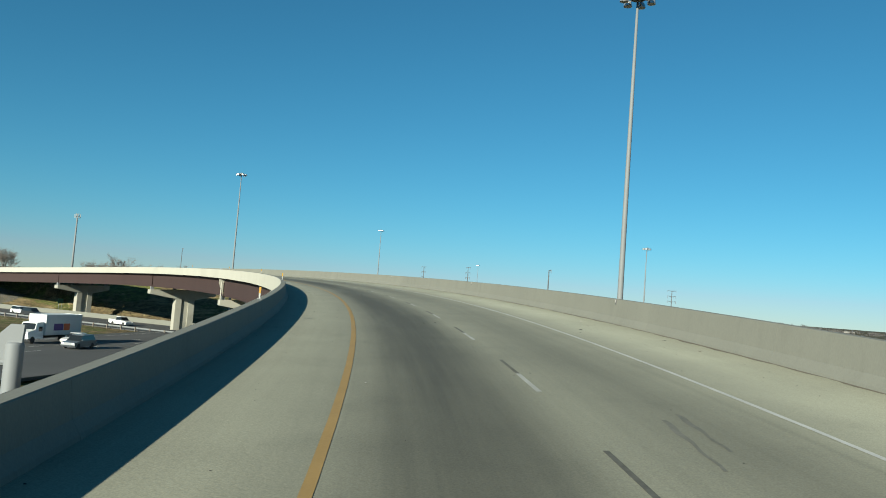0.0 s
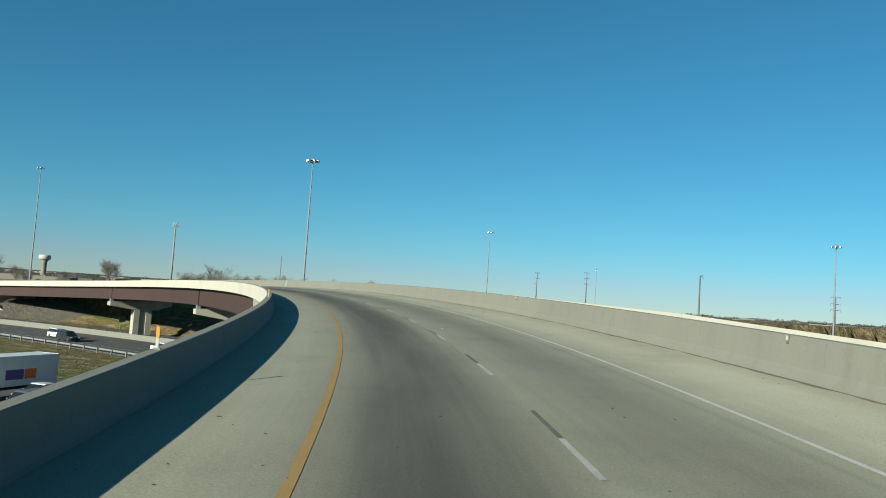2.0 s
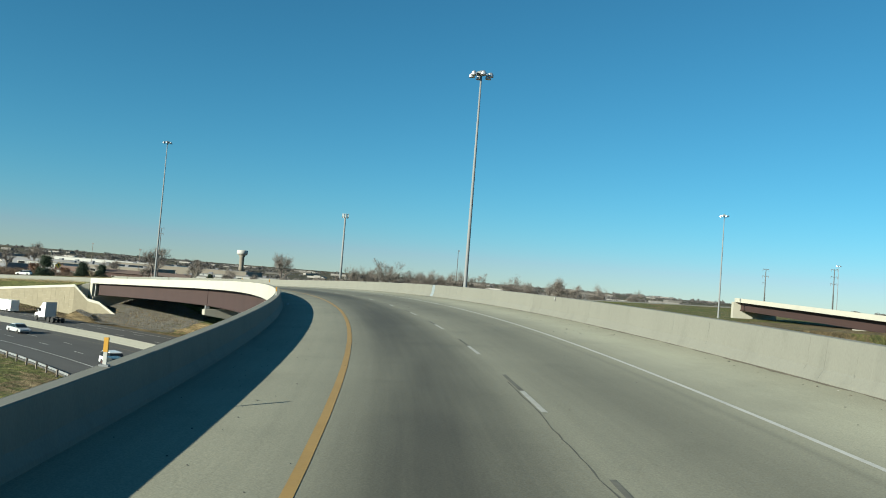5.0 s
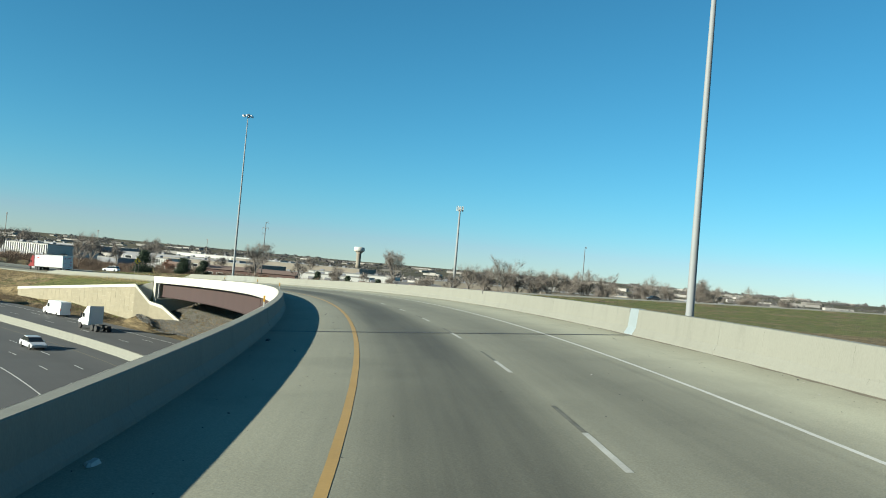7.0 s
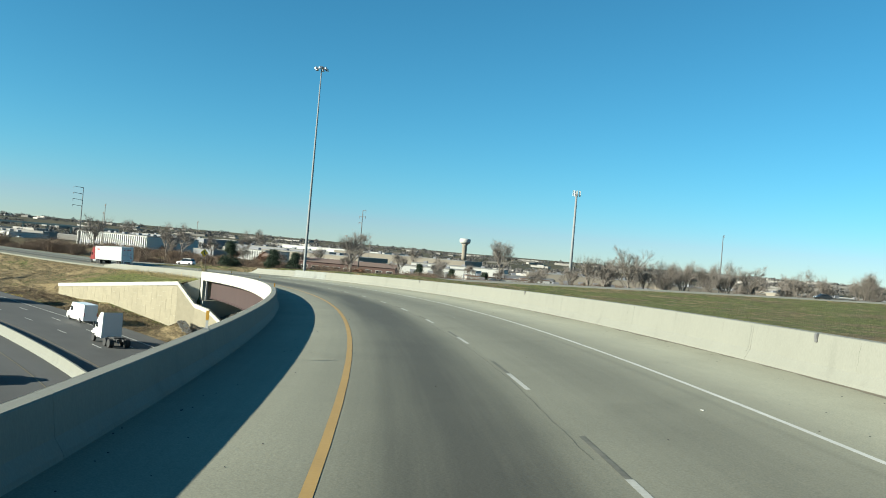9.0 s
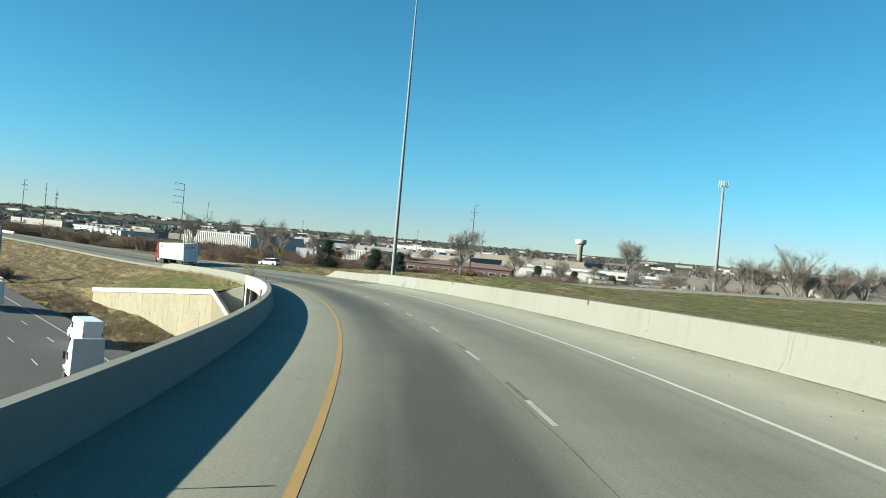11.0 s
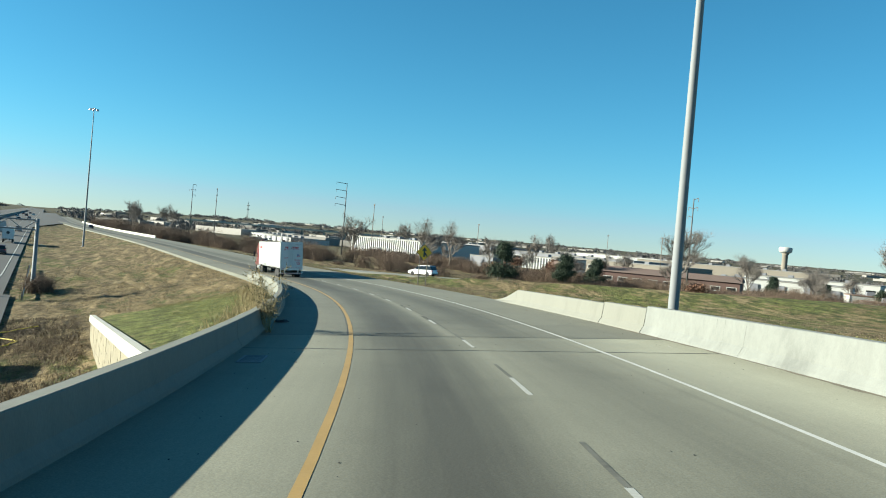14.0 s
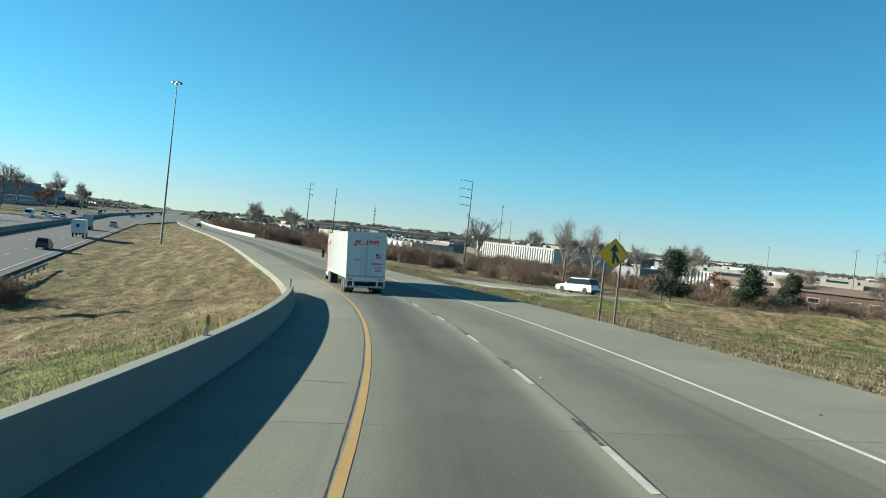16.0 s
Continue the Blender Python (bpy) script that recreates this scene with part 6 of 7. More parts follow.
part("abutment", Geo().box(-1.5, 0, -0.5, 11.5, -17, -1.01).mesh("abutment", M["pier"]), fly)


# ==== plants ====
def limb(g, a, d, length, r, depth, rnd, spread):
    b = a + d * length
    g.tube(a, b, r, r * 0.62, 4 if depth > 1 else 3, False)
    if depth == 0:
        for _ in range(2):
            e = (d + Vector((rnd.uniform(-1, 1), rnd.uniform(-1, 1), rnd.uniform(-0.4, 0.8)))).normalized()
            g.tube(a + (b - a) * rnd.uniform(0.4, 1.0), b + e * length * 0.8, 0.008, 0.004, 3, False)
        return
    for _ in range(4):
        t = rnd.uniform(0.55, 1.0)
        nd = (d + Vector((rnd.uniform(-1, 1), rnd.uniform(-1, 1), rnd.uniform(-0.25, 0.7))) * spread).normalized()
        limb(g, a + (b - a) * t, nd, length * rnd.uniform(0.55, 0.8), max(0.012, r * 0.55), depth - 1, rnd, spread)


def bare_tree(m, h, seed, label="leafless winter tree with fine grey twigs"):
    rnd = random.Random(seed)
    top = thing("bare_tree", label, "tree", m, "bare trees")
    part("trunk", Geo().lathe([(h * 0.022, -0.3), (h * 0.017, h * 0.15), (h * 0.013, h * 0.36)], 8).mesh("trunk", M["bark"], True), top)
    g = Geo()
    for k in range(9):
        a = k * 2.4 + rnd.uniform(-0.3, 0.3)
        out = (0.66, 0.44, 0.2)[k % 3]
        d = Vector((math.cos(a) * out, math.sin(a) * out, 0.9)).normalized()
        limb(g, Vector((0, 0, h * (0.19 + 0.024 * k))), d, h * rnd.uniform(0.2, 0.28) * (1.05 - 0.2 * out), h * 0.0095, 4, rnd, 0.58)
    part("crown", g.mesh("crown", M["twig"]), top)
    return top


tree_a, tree_b, tree_c = (bare_tree(pose(*xy, height(*xy)), h, k) for k, (xy, h) in enumerate((((-459, 270), 15.5), ((-313, 372), 16.0), ((-319, 413), 17.0))))
bare_tree(pose(-384, 311, height(-384, 311)), 20.0, 5, "broad leafless tree beside a transmission pole")
bare_tree(pose(-421, 425, height(-421, 425)), 25.0, 6, "tall leafless tree above low white roofs")
TREES = [(-421, 250, 0), (-329, 400, 2), (-292, 402, 1), (-281, 414, 0), (-304, 384, 2), (-296, 397, 0), (-286, 407, 1), (-275, 420, 2), (-264, 435, 0), (-249, 454, 1), (-300, 402, 1), (-232, 470, 0), (-590, 360, 0), (-640, 300, 1), (-700, 420, 2), (-560, 470, 1), (-250, 560, 0), (-310, 600, 1), (-380, 640, 2), (-440, 620, 0), (-505, 245, 2), (-720, 150, 1), (-780, 170, 0), (-840, 140, 2), (-900, 160, 1), (-560, 52, 0), (-585, 45, 1), (-615, 50, 2), (-680, 52, 0), (-520, 58, 1), (-745, 45, 2), (-800, 30, 0), (-660, 40, 1), (-470, 62, 2)]
for k, (x, y, j) in enumerate(TREES):
    src = (tree_a, tree_b, tree_c)[j]
    size = 1.0 + 0.05 * (k % 5)
    copy_thing(src, pose(x, y, height(x, y), 0, 0, 47 * k) @ Matrix.Diagonal((size, size, size * (0.95 + 0.02 * (k % 6)), 1)))


SMALL = [(-362, 338), (-345, 356), (-374, 348), (-410, 326), (-396, 343), (-352, 380), (-342, 418), (-384, 416), (-331, 441), (-309, 466), (-424, 300), (-452, 296), (-438, 318), (-470, 345), (-500, 300), (-530, 290), (-410, 395), (-365, 400), (-395, 365), (-330, 380)]
for k, (x, y) in enumerate(SMALL):
    size = 0.5 + 0.06 * (k % 5)
    copy_thing((tree_a, tree_b, tree_c)[k % 3], pose(x, y, height(x, y), 0, 0, 71 * k) @ Matrix.Diagonal((size * 1.1, size * 1.1, size, 1)))
for k in range(9):
    x, y = -334 + 12.2 * k + 2.5 * math.sin(k * 1.9), 402 + 8.1 * k + 3.0 * math.cos(k * 2.3)
    size = 0.8 + 0.09 * (k % 4)
    copy_thing((tree_b, tree_c, tree_a)[k % 3], pose(x, y, height(x, y), 0, 0, 37 * k) @ Matrix.Diagonal((size, size, size * 1.05, 1)))


def clump_mesh(name, n, rx, rz, size, material, seed, cone=False, lift=0.0, blobs_n=14, tight=1.0):
    """Many small leaf blades scattered through an uneven crown."""
    rnd = np.random.RandomState(seed)
    blobs = rnd.uniform(-1, 1, (blobs_n, 3)) * [rx * 0.65, rx * 0.65, rz * 0.4]
    if cone:
        blobs[:, 2] = rnd.uniform(-0.5, 0.45, blobs_n) * rz * 1.7
        blobs[:, :2] *= (0.9 - 0.9 * (blobs[:, 2:] / (rz * 1.7) + 0.5)).clip(0.15, 1)
    c = blobs[rnd.randint(0, blobs_n, n)] + rnd.normal(0, 1, (n, 3)) * [rx * 0.25 * tight, rx * 0.25 * tight, rz * 0.17 * tight]
    a = rnd.normal(0, 1, (n, 3))
    a /= np.linalg.norm(a, axis=1, keepdims=True)
    b = np.cross(a, rnd.normal(0, 1, (n, 3)))
    b /= np.linalg.norm(b, axis=1, keepdims=True)
    w = rnd.uniform(0.6, 1.3, (n, 1)) * size
    v = np.stack([c - a * w, c + b * w * 0.5, c + a * w, c - b * w * 0.5], 1).reshape(-1, 3)
    v[:, 2] += lift
    return mesh_of(name, v.tolist(), [(4 * i, 4 * i + 1, 4 * i + 2, 4 * i + 3) for i in range(n)], material)


def evergreen(x, y, h, seed, label="dark green pine tree with an uneven crown"):
    top = thing("pine_tree", label, "tree", pose(x, y, height(x, y)), "pines")
    part("trunk", Geo().lathe([(0.2, -0.3), (0.16, h * 0.4), (0.05, h * 0.92)], 8).mesh("trunk", M["bark"]), top)
    part("crown", clump_mesh("crown", 11000, h * 0.5, h * 0.44, 0.19, M["pine"], seed, True, h * 0.6, 34, 0.62), top)


evergreen(-380.8, 258.8, 10.5, 1)
evergreen(-388.9, 279.7, 9.2, 2)
evergreen(-391, 290, 8.2, 3)
evergreen(-420, 372, 7.0, 4)
evergreen(-405, 380, 6.0, 5)
evergreen(-395, 392, 6.0, 6)


def oak(x, y, h, seed):
    top = thing("oak_tree", "russet oak keeping its dry leaves", "tree", pose(x, y, height(x, y)), "oaks")
    part("trunk", Geo().lathe([(0.22, -0.3), (0.16, h * 0.45)], 8).mesh("trunk", M["bark"]), top)
    part("crown", clump_mesh("crown", 1500, h * 0.42, h * 0.45, 0.28, M["russet"], seed, False, h * 0.6), top)


for k, (x, y, h) in enumerate(((-392, 262, 6.0), (-470, 300, 7), (-486, 322, 7), (-440, 300, 6), (-640, 60, 11), (-655, 52, 10), (-360, 300, 5))):
    oak(x, y, h, 20 + k)

# thickets of bare brush, far woods, grass: uncountable
rnd = random.Random(3)


def brush(points, seed):
    r = np.random.RandomState(seed)
    vs, n = [], 0
    for x, y, rx, h in points:
        z = height(x, y)
        k = int(110 * rx)
        base = np.stack([x + r.normal(0, rx * 0.5, k), y + r.normal(0, rx * 0.5, k), np.full(k, z)], 1)
        lean = r.normal(0, 0.35, (k, 3))
        lean[:, 2] = 1
        ln = h * r.uniform(0.45, 1.0, (k, 1))
        tip = base + lean * ln
        side = r.normal(0, 1, (k, 3)) * 0.022
        vs.append(np.stack([base - side, base + side, tip], 1).reshape(-1, 3))
        for _ in range(5):
            t = r.uniform(0.3, 0.95, (k, 1))
            a = base + lean * ln * t
            d = r.normal(0, 1, (k, 3))
            d[:, 2] = abs(d[:, 2])
            b = a + d * ln * 0.22
            side = r.normal(0, 1, (k, 3)) * 0.016
            vs.append(np.stack([a - side, a + side, b], 1).reshape(-1, 3))
    v = np.concatenate(vs)
    return mesh_of("brush", v.tolist(), [(3 * i, 3 * i + 1, 3 * i + 2) for i in range(len(v) // 3)], M["thicket"])


B = []
for k in range(190):
    s = rnd.uniform(455, 900)
    u = rnd.uniform(19, 50) + max(0, 600 - s) * 0.26
    B.append((*RAMP.at(s, u)[:2], rnd.uniform(2.0, 4.0), rnd.choice((rnd.uniform(1.2, 3.2), rnd.uniform(1.5, 4.0), rnd.uniform(4.0, 6.5)))))
for k in range(120):
    t = rnd.random()
    B.append((-560 + 180 * t + rnd.uniform(-6, 6), 262 + 24 * t + rnd.uniform(-8, 8), rnd.uniform(1.8, 3.2), rnd.uniform(1.6, 4.2)))
for k in range(230):
    t = rnd.random()
    B.append((-402 + 142 * t + rnd.uniform(-8, 8), 287 + 150 * t + rnd.uniform(-12, 12), rnd.uniform(1.8, 3.0), rnd.choice((rnd.uniform(1.5, 3.0), rnd.uniform(2.5, 5.0)))))
for k in range(230):
    B.append((rnd.uniform(-640, -300), rnd.uniform(285, 500), rnd.uniform(1.6, 3.4), rnd.uniform(1.5, 4.5)))
B += [(*HWY.at(104 + 1.1 * k, 19.6 + 0.5 * (k % 3))[:2], 1.2, 1.9) for k in range(7)]
tagged(part("brush", brush(B, 5)), "brown leafless brush along the embankment", "brush", kind="stuff")

r = np.random.RandomState(11)
nw = 13000
ang = r.uniform(0, 2 * np.pi, nw)
belt = np.array([640, 760, 900, 1080, 1300, 1560, 1900, 2300, 2800, 3400, 4000])[r.randint(0, 11, nw)]
dist = belt * (1 + 0.05 * np.sin(ang * 7 + belt) + 0.02 * np.sin(ang * 23 + belt * 2)) + r.normal(0, 9, nw)
wx, wy = -250 + dist * np.cos(ang), 170 + dist * np.sin(ang)
keep = np.sin(ang * 11 + belt * 0.7) + 0.7 * np.sin(ang * 29 + belt) + r.uniform(-0.6, 0.6, nw) > -0.25
keep &= abs(HWY.near(wx, wy)[1]) > 45
wx, wy, dist = wx[keep], wy[keep], dist[keep]
wz = terrain(wx, wy)
per = 56
cx = np.repeat(np.stack([wx, wy, wz], 1), per, 0)
rad = np.repeat(r.uniform(3, 9, len(wx)) * (1 + dist / 2500), per)
tall = np.repeat(r.uniform(2, 6.0, len(wx)) * (1 + dist / 3500), per)
n = len(cx)
q = r.normal(0, 0.45, (n, 3))
top_ = np.clip(1 - (q[:, 0] ** 2 + q[:, 1] ** 2) * 0.7, 0.1, 1)
c = cx + np.stack([q[:, 0] * rad, q[:, 1] * rad, tall * top_ * r.uniform(0.0, 1.0, n)], 1)
side = r.normal(0, 1, (n, 3)) * (rad * 0.075)[:, None] * [1, 1, 0.3]
rise = np.stack([r.normal(0, 0.4, n), r.normal(0, 0.4, n), np.ones(n)], 1) * (tall * 0.22)[:, None]
v = np.stack([c - side - rise, c + side - rise * 0.6, c + rise], 1).reshape(-1, 3)
vs, fs = v.tolist(), [(3 * i, 3 * i + 1, 3 * i + 2) for i in range(n)]
tagged(part("far_woods", mesh_of("far_woods", vs, fs, M["woods"])), "grey-brown leafless woods on the horizon, paled for haze", "woods", kind="stuff")


def tufts(name, spots, seed, hmin, hmax, material, label, spread=0.34, wide=0.009, per=4):
    r = np.random.RandomState(seed)
    base = np.array(spots)
    base = np.repeat(base, per, 0)
    base[:, :2] += r.normal(0, spread, (len(base), 2))
    lean = r.normal(0, 0.45, (len(base), 3))
    lean[:, 2] = 1
    tip = base + lean * r.uniform(hmin, hmax, (len(base), 1))
    side = r.normal(0, 1, (len(base), 3)) * [wide, wide, 0]
    v = np.stack([base - side, base + side, tip], 1).reshape(-1, 3)
    me = mesh_of(name, v.tolist(), [(3 * i, 3 * i + 1, 3 * i + 2) for i in range(len(v) // 3)], M[material])
    tagged(part(name, me), label, "grass", kind="stuff")


def spots_along(n, s0, s1, u0, u1, seed, power=1.0):
    r = np.random.RandomState(seed)
    s, u = r.uniform(s0, s1, n), u0 + (u1 - u0) * r.uniform(0, 1, n) ** power
    h = np.interp(s, RAMP.s, RAMP.h)
    x, y = np.interp(s, RAMP.s, RAMP.x) + u * np.cos(h), np.interp(s, RAMP.s, RAMP.y) + u * np.sin(h)
    z = terrain(x, y)
    ok = abs(HWY.near(x, y)[1]) > 20.5
    return np.stack([x, y, z], 1)[ok].tolist()


tufts("dry_grass_tufts", spots_along(12000, 345, 420, -4.8, -32, 1, 1.4), 1, 0.03, 0.13, "dry_blades", "straw-coloured dry grass beside the ramp")
tufts("dry_grass_tufts", spots_along(18000, 312, 460, 11.4, 48, 2, 1.5), 2, 0.03, 0.13, "dry_blades", "straw-coloured dry grass on the verge")
tufts("green_grass_tufts", spots_along(14000, 302, 352, -4.9, -13, 3, 1.0), 3, 0.015, 0.055, "blade", "patchy green grass above the wall")
tufts("green_grass_tufts", spots_along(9000, 322, 460, 11.6, 40, 4, 1.3), 4, 0.03, 0.10, "blade", "patchy green grass on the verge")
tufts("tall_dry_grass", spots_along(750, 303, 350, -4.7, -6.6, 5), 5, 0.3, 0.85, "straw", "tall dry grass behind the barrier")
tufts("tall_dry_grass", spots_along(45, 351, 353.5, 12.0, 13.0, 6), 6, 0.3, 1.1, "dry_blades", "tall dry grass by the sign post")


tufts("verge_grass_tufts", spots_along(34000, 150, 318, 11.2, 42, 8, 1.3), 8, 0.04, 0.16, "blade", "tufted green and brown grass on the bank")
tufts("dry_grass_tufts", spots_along(26000, 150, 318, 11.2, 42, 9, 1.2), 9, 0.05, 0.2, "dry_blades", "dry seed heads on the grass bank")


tufts("grass_tussocks", spots_along(2600, 150, 330, 11.3, 44, 14, 1.2), 14, 0.08, 0.34, "deadweed", "brown grass tussocks on the bank", 0.22, 0.014, 22)
tufts("grass_tussocks", spots_along(2200, 150, 330, 11.3, 44, 15, 1.2), 15, 0.06, 0.26, "blade", "green grass tussocks on the bank", 0.26, 0.012, 20)
tufts("grass_tussocks", spots_along(1500, 312, 460, 11.6, 44, 16, 1.3), 16, 0.06, 0.24, "deadweed", "brown grass tussocks on the verge", 0.24, 0.012, 20)
tufts("grass_tussocks", spots_along(1500, 345, 430, -5.0, -32, 17, 1.3), 17, 0.05, 0.22, "straw", "straw grass tussocks on the slope", 0.28, 0.010, 18)
r = np.random.RandomState(41)
hs, hu = r.uniform(22, 80, 26000), r.uniform(17.6, 31, 26000)
hh = np.interp(hs, HWY.s, HWY.h)
wx, wy = np.interp(hs, HWY.s, HWY.x) + hu * np.cos(hh), np.interp(hs, HWY.s, HWY.y) + hu * np.sin(hh)
before = ((wy - 184.7) * 41.6 - (wx + 226.4) * 6.4) / 42.1 < -0.5
before &= (np.sin(wx * 0.5) * np.cos(wy * 0.43 + 0.2 * wx) + r.uniform(-1, 1, len(wx))) > -0.35
wx, wy = wx[before], wy[before]
tufts("dead_weeds", np.stack([wx, wy, terrain(wx, wy)], 1).tolist(), 42, 0.06, 0.34, "deadweed", "dead brown weeds below the retaining wall", 0.2, 0.012)


def weed(s, u, h, seed):
    top = thing("roadside_weed", "tall weed with small olive leaves by the barrier", "weed", lay(RAMP, s, u))
    rnd = random.Random(seed)
    g, L = Geo(), Geo()
    for k in range(13):
        a = rnd.uniform(0, 6.28)
        d = Vector((math.cos(a) * 0.36, math.sin(a) * 0.36, 1)).normalized()
        p = Vector((rnd.uniform(-0.1, 0.1), rnd.uniform(-0.2, 0.2), 0))
        ln = h * rnd.uniform(0.6, 1.0)
        g.tube(p, p + d * ln, 0.01, 0.004, 5, False)
        for j in range(26):
            q = p + d * ln * rnd.uniform(0.4, 1.0)
            e = Vector((rnd.uniform(-1, 1), rnd.uniform(-1, 1), rnd.uniform(-0.2, 0.8))).normalized()
            tip = q + e * rnd.uniform(0.08, 0.3)
            g.tube(q, tip, 0.005, 0.003, 3, False)
            w = Vector((rnd.uniform(-1, 1), rnd.uniform(-1, 1), rnd.uniform(-1, 1))).normalized() * 0.026
            for m_ in (0.5, 1.0):
                c = q + (tip - q) * m_
                L.add([c - w, c + e * 0.055, c + w, c - e * 0.025], [(0, 1, 2, 3)])
    part("stem", g.mesh("stem", M["straw"]), top)
    part("foliage", L.mesh("foliage", M["weed"]), top)


weed(302.3, -3.6, 2.75, 2)
weed(303.2, -3.75, 1.3, 4)

# ==== buildings ====
def block(x, y, w, d, h, turn, wall_mat, roof_mat, label, ribs=0, windows=0, doors=0, pitched=0.0, name="warehouse"):
    z = height(x, y) - 0.3
    top = thing(name, label, "building", pose(x, y, z, 0, 0, turn), "buildings")
    part("wall", Geo().box(-w / 2, w / 2, -d / 2, d / 2, 0, h).mesh("wall", M[wall_mat]), top)
    if pitched:
        part("roof", Geo().prism([(-d / 2 - 0.5, h), (d / 2 + 0.5, h), (0, h + pitched)], -w / 2 - 0.4, w / 2 + 0.4, SWAP @ Matrix.Rotation(0, 4, "Z")).mesh("roof", M[roof_mat]), top)
    else:
        roof = part("roof", Geo().box(-w / 2 - 0.15, w / 2 + 0.15, -d / 2 - 0.15, d / 2 + 0.15, h, h + 0.45, 0.05).mesh("roof", M[roof_mat]), top)
        for k in range(max(1, int(w / 14))):
            part("roof_unit", Geo().box(-w / 2 + 5 + k * 13, -w / 2 + 7.5 + k * 13, -2, 0.5, h + 0.45, h + 1.6).mesh("roof_unit", M["bgrey"]), roof)
    for k in range(ribs):
        px = -w / 2 + (k + 0.5) * w / ribs
        part("rib", Geo().box(px - 0.28, px + 0.28, -d / 2 - 0.5, -d / 2, 0.0, h - 0.2).mesh("rib", M[wall_mat]), top)
    for k in range(windows):
        px = -w / 2 + (k + 0.5) * w / windows
        win = part("window", Geo().box(px - w / windows * 0.32, px + w / windows * 0.32, -d / 2 - 0.06, -d / 2 + 0.02, h * 0.36, h * 0.68).mesh("window", M["bwhite"]), top, "white framed window")
        part("pane", Geo().box(px - w / windows * 0.27, px + w / windows * 0.27, -d / 2 - 0.09, -d / 2 - 0.065, h * 0.4, h * 0.64).mesh("pane", M["glass"]), win)
    for k in range(doors):
        px = -w / 2 + (k + 0.5) * w / doors
        part("dock_door", Geo().box(px - 1.5, px + 1.5, -d / 2 - 0.62, -d / 2 - 0.3, 0.3, 3.6).mesh("dock_door", M["bgrey"]), top)
    return top


block(-618, 300, 62, 40, 8.5, 23, "bwhite", "broof", "long white ribbed warehouse with grey dock doors", ribs=34, doors=8)
block(-792, 352, 60, 40, 8, 23, "btan", "broof", "long tan concrete-block warehouse", windows=6)
block(-473, 321, 10, 9, 3.4, 30, "bwhite", "shingle", "small white house with a brown roof", windows=2, pitched=2.6, name="house")
block(-549, 352, 20, 24, 6, 28, "bwhite", "broof", "white ribbed metal shed", ribs=12)
block(-428, 338, 44, 16, 4.6, 48, "brick", "shingle", "low red-brown brick building with white windows", windows=9, pitched=1.8, name="brick_building")
block(-524, 312, 14, 18, 4.6, 25, "bgrey", "broof", "low blue-grey metal shed", doors=1)
block(-560, 400, 70, 40, 6.5, 30, "btan", "broof", "wide tan flat-roofed warehouse", windows=10)
block(-470, 420, 50, 26, 5, 42, "bwhite", "broof", "white flat-roofed commercial building", doors=5)
block(-520, 480, 60, 30, 6, 40, "bwhite", "broof", "white warehouse with roof units", windows=8)
block(-440, 520, 80, 34, 6.5, 48, "btan", "broof", "tan warehouse behind bare trees", doors=9)
block(-380, 560, 70, 30, 6, 55, "btan", "broof", "tan distribution building with dock doors", doors=8)
block(-660, 430, 90, 50, 7.5, 30, "bgrey", "broof", "grey warehouse with pale roof", windows=9)
block(-690, 560, 120, 60, 9, 35, "btan", "broof", "large tan distribution centre with dock doors", doors=12)
block(-880, 430, 110, 60, 9, 20, "bgrey", "broof", "grey distribution centre with window band", windows=10)
block(-900, 620, 130, 60, 10, 30, "bwhite", "broof", "large white distribution centre with dock doors", doors=12)
block(-740, 250, 60, 26, 3.4, 12, "bwhite", "broof", "white commercial building beyond the brush", doors=5)
block(-860, 250, 80, 30, 3.6, 10, "bwhite", "broof", "pale long commercial building", windows=8)
block(-330, 620, 110, 40, 7, 60, "btan", "broof", "long tan building beyond the trees", windows=10)
block(-200, 680, 90, 40, 6, 70, "btan", "broof", "tan building near the horizon", windows=8)
block(-720, 10, 120, 24, 4.5, 190, "bpale", "broof", "dark long building south of the highway", windows=12)
block(-860, -20, 60, 30, 11, 190, "bpale", "broof", "grey office block south of the highway", windows=8, name="office_block")
block(-930, -60, 40, 30, 15, 190, "bpale", "broof", "tall grey office block on the horizon", windows=6, name="office_block")

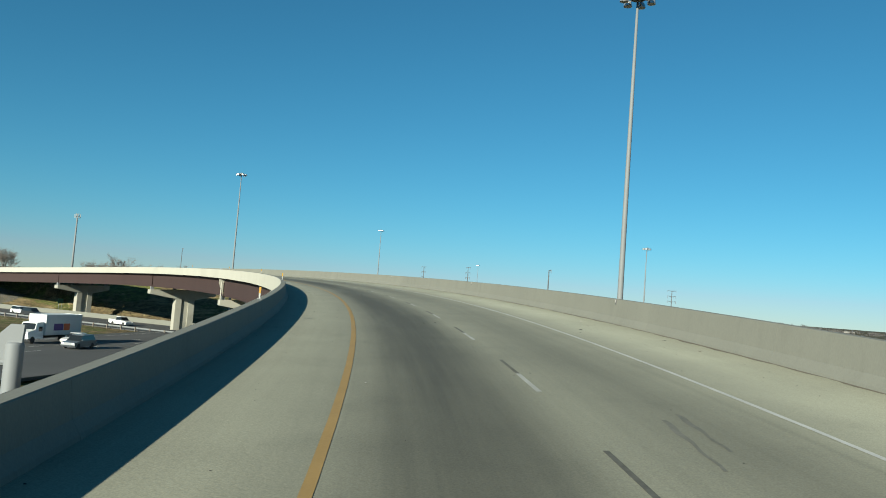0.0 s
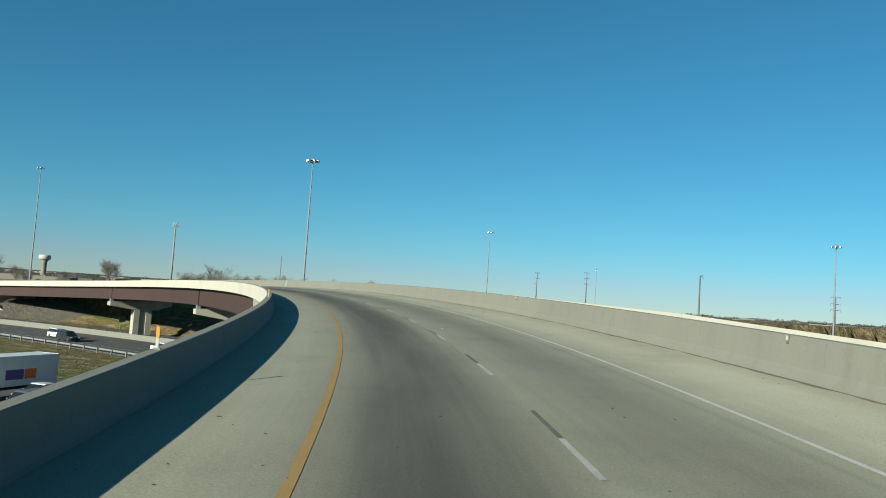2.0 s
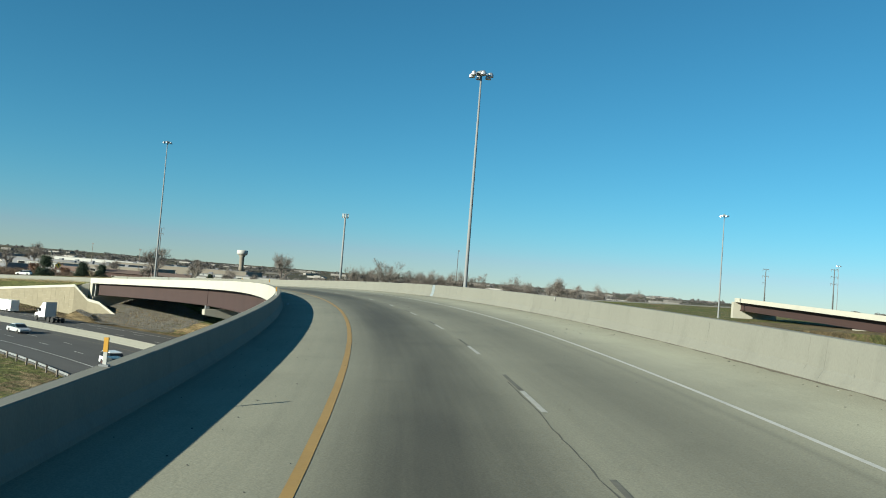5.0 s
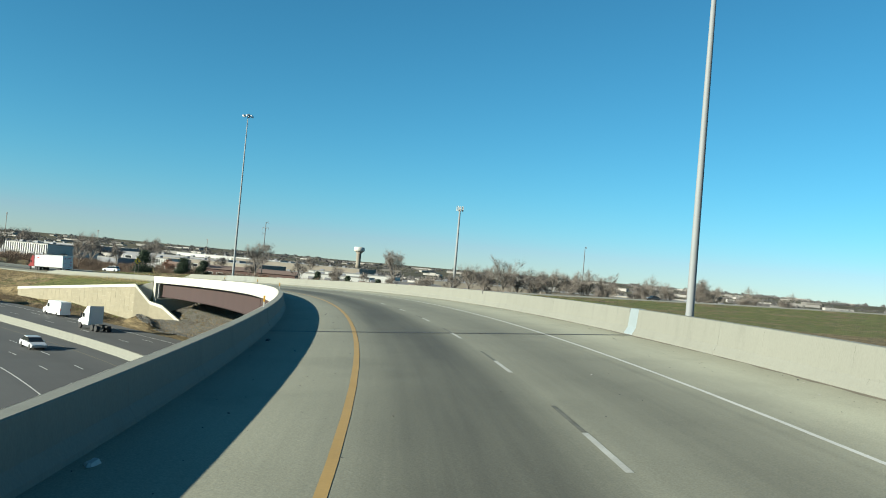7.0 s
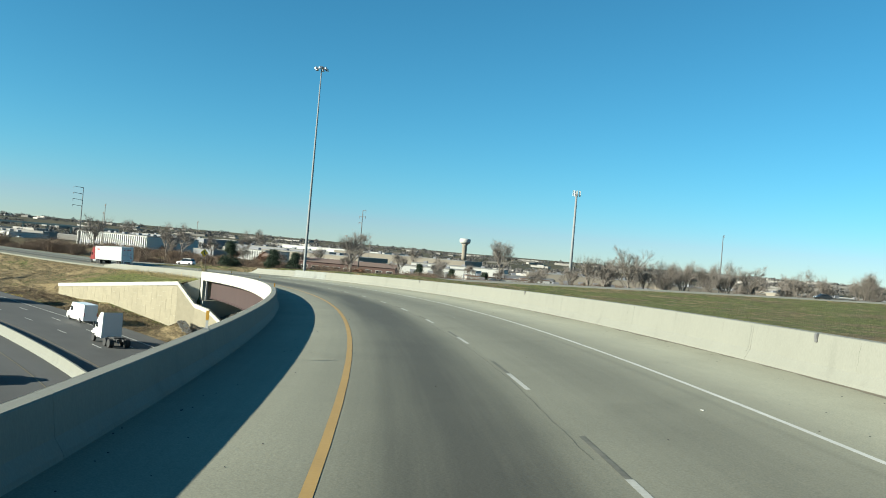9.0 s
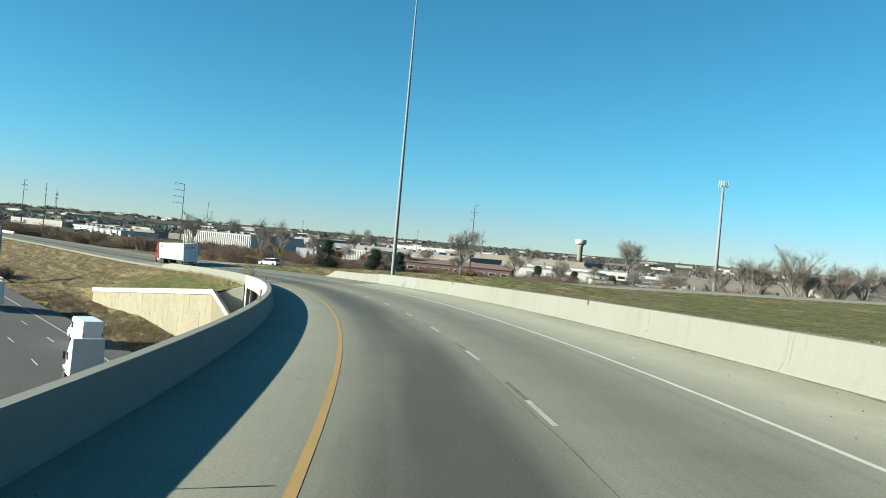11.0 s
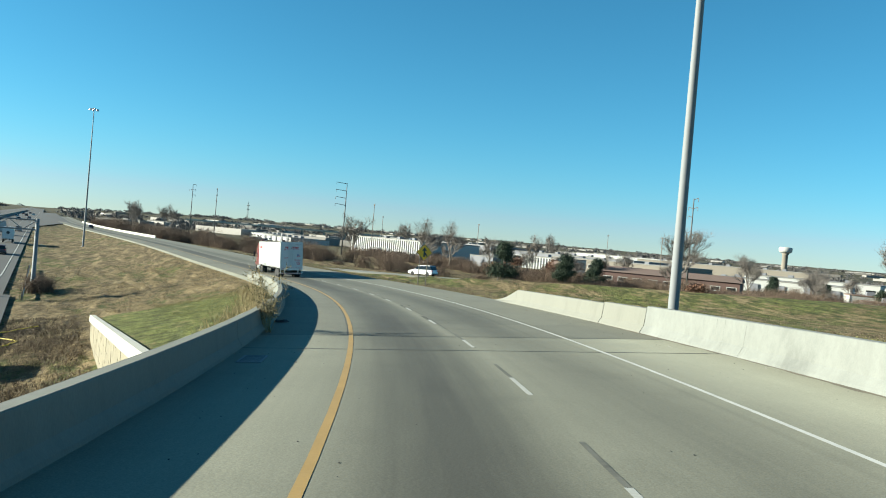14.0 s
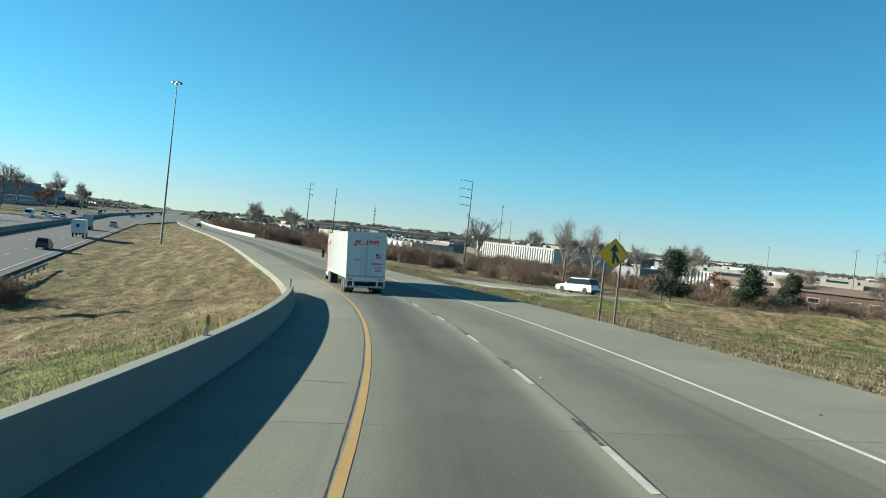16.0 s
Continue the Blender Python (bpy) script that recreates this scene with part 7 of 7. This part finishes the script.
for k, (x, y) in enumerate(((-372, 372), (-352, 402), (-398, 402), (-330, 432), (-300, 456), (-360, 455), (-415, 445), (-284, 486), (-330, 505), (-455, 372), (-500, 395), (-446, 470), (-250, 520))):
    block(x, y, 15 + 7 * (k % 3), 11, 2.8 + 0.4 * (k % 4), 50 + 4 * (k % 5), ("bwhite", "btan", "bwhite", "bgrey")[k % 4], "broof" if k % 2 else "shingle", "low flat-roofed commercial building among brush", windows=4 + k % 3)

r = np.random.RandomState(21)
vs, fs = [], []
for k in range(330):
    a, d = r.uniform(0.2 * np.pi, 1.15 * np.pi), 480 + 2600 * r.uniform(0, 1) ** 1.3
    x, y = -250 + d * math.cos(a), 170 + d * math.sin(a)
    if abs(HWY.near(np.array([x]), np.array([y]))[1][0]) < 60 or (x > -150 and d < 700):
        continue
    z = height(x, y)
    w, l, h, t = r.uniform(12, 75), r.uniform(8, 22), r.uniform(2.5, 6.0), r.normal(0.45, 0.2) + r.choice([0, 1.57], p=[0.8, 0.2])
    n = len(vs)
    for zz in (-1, h):
        for px, py in ((-w, -l), (w, -l), (w, l), (-w, l)):
            vs.append((x + 0.5 * (px * math.cos(t) - py * math.sin(t)), y + 0.5 * (px * math.sin(t) + py * math.cos(t)), z + zz))
    fs += [(n, n + 1, n + 5, n + 4), (n + 1, n + 2, n + 6, n + 5), (n + 2, n + 3, n + 7, n + 6), (n + 3, n, n + 4, n + 7), (n + 4, n + 5, n + 6, n + 7)]
tagged(part("far_town", mesh_of("far_town", vs, fs, M["town"])), "pale low roofs of a distant town", "town", kind="stuff")

via = thing("far_viaduct", "long pale viaduct on columns near the horizon", "bridge", pose(-1150, 175, 0.2, 0, 0, 82))
part("deck", Geo().box(0, 260, -5, 5, -1.6, 0).mesh("deck", M["fascia"]), via)
for k in range(11):
    part("column", Geo().box(4 + 25 * k, 6 + 25 * k, -2, 2, -14, -1.6).mesh("column", M["pier"]), via)

HOSE = (-266.5, 171.4)
hose = Geo()
for k in range(18):
    p = [(HOSE[0] - 0.75 * i, HOSE[1] + 1.3 * math.sin(i * 0.55) + 0.25 * math.sin(i * 1.9)) for i in (k * 0.8, k * 0.8 + 0.8)]
    hose.tube((*p[0], height(*p[0]) + 0.06), (*p[1], height(*p[1]) + 0.06), 0.06, n=6)
tagged(part("drain_hose", hose.mesh("drain_hose", M["sack"])), "yellow hose lying in the dry grass", "hose")
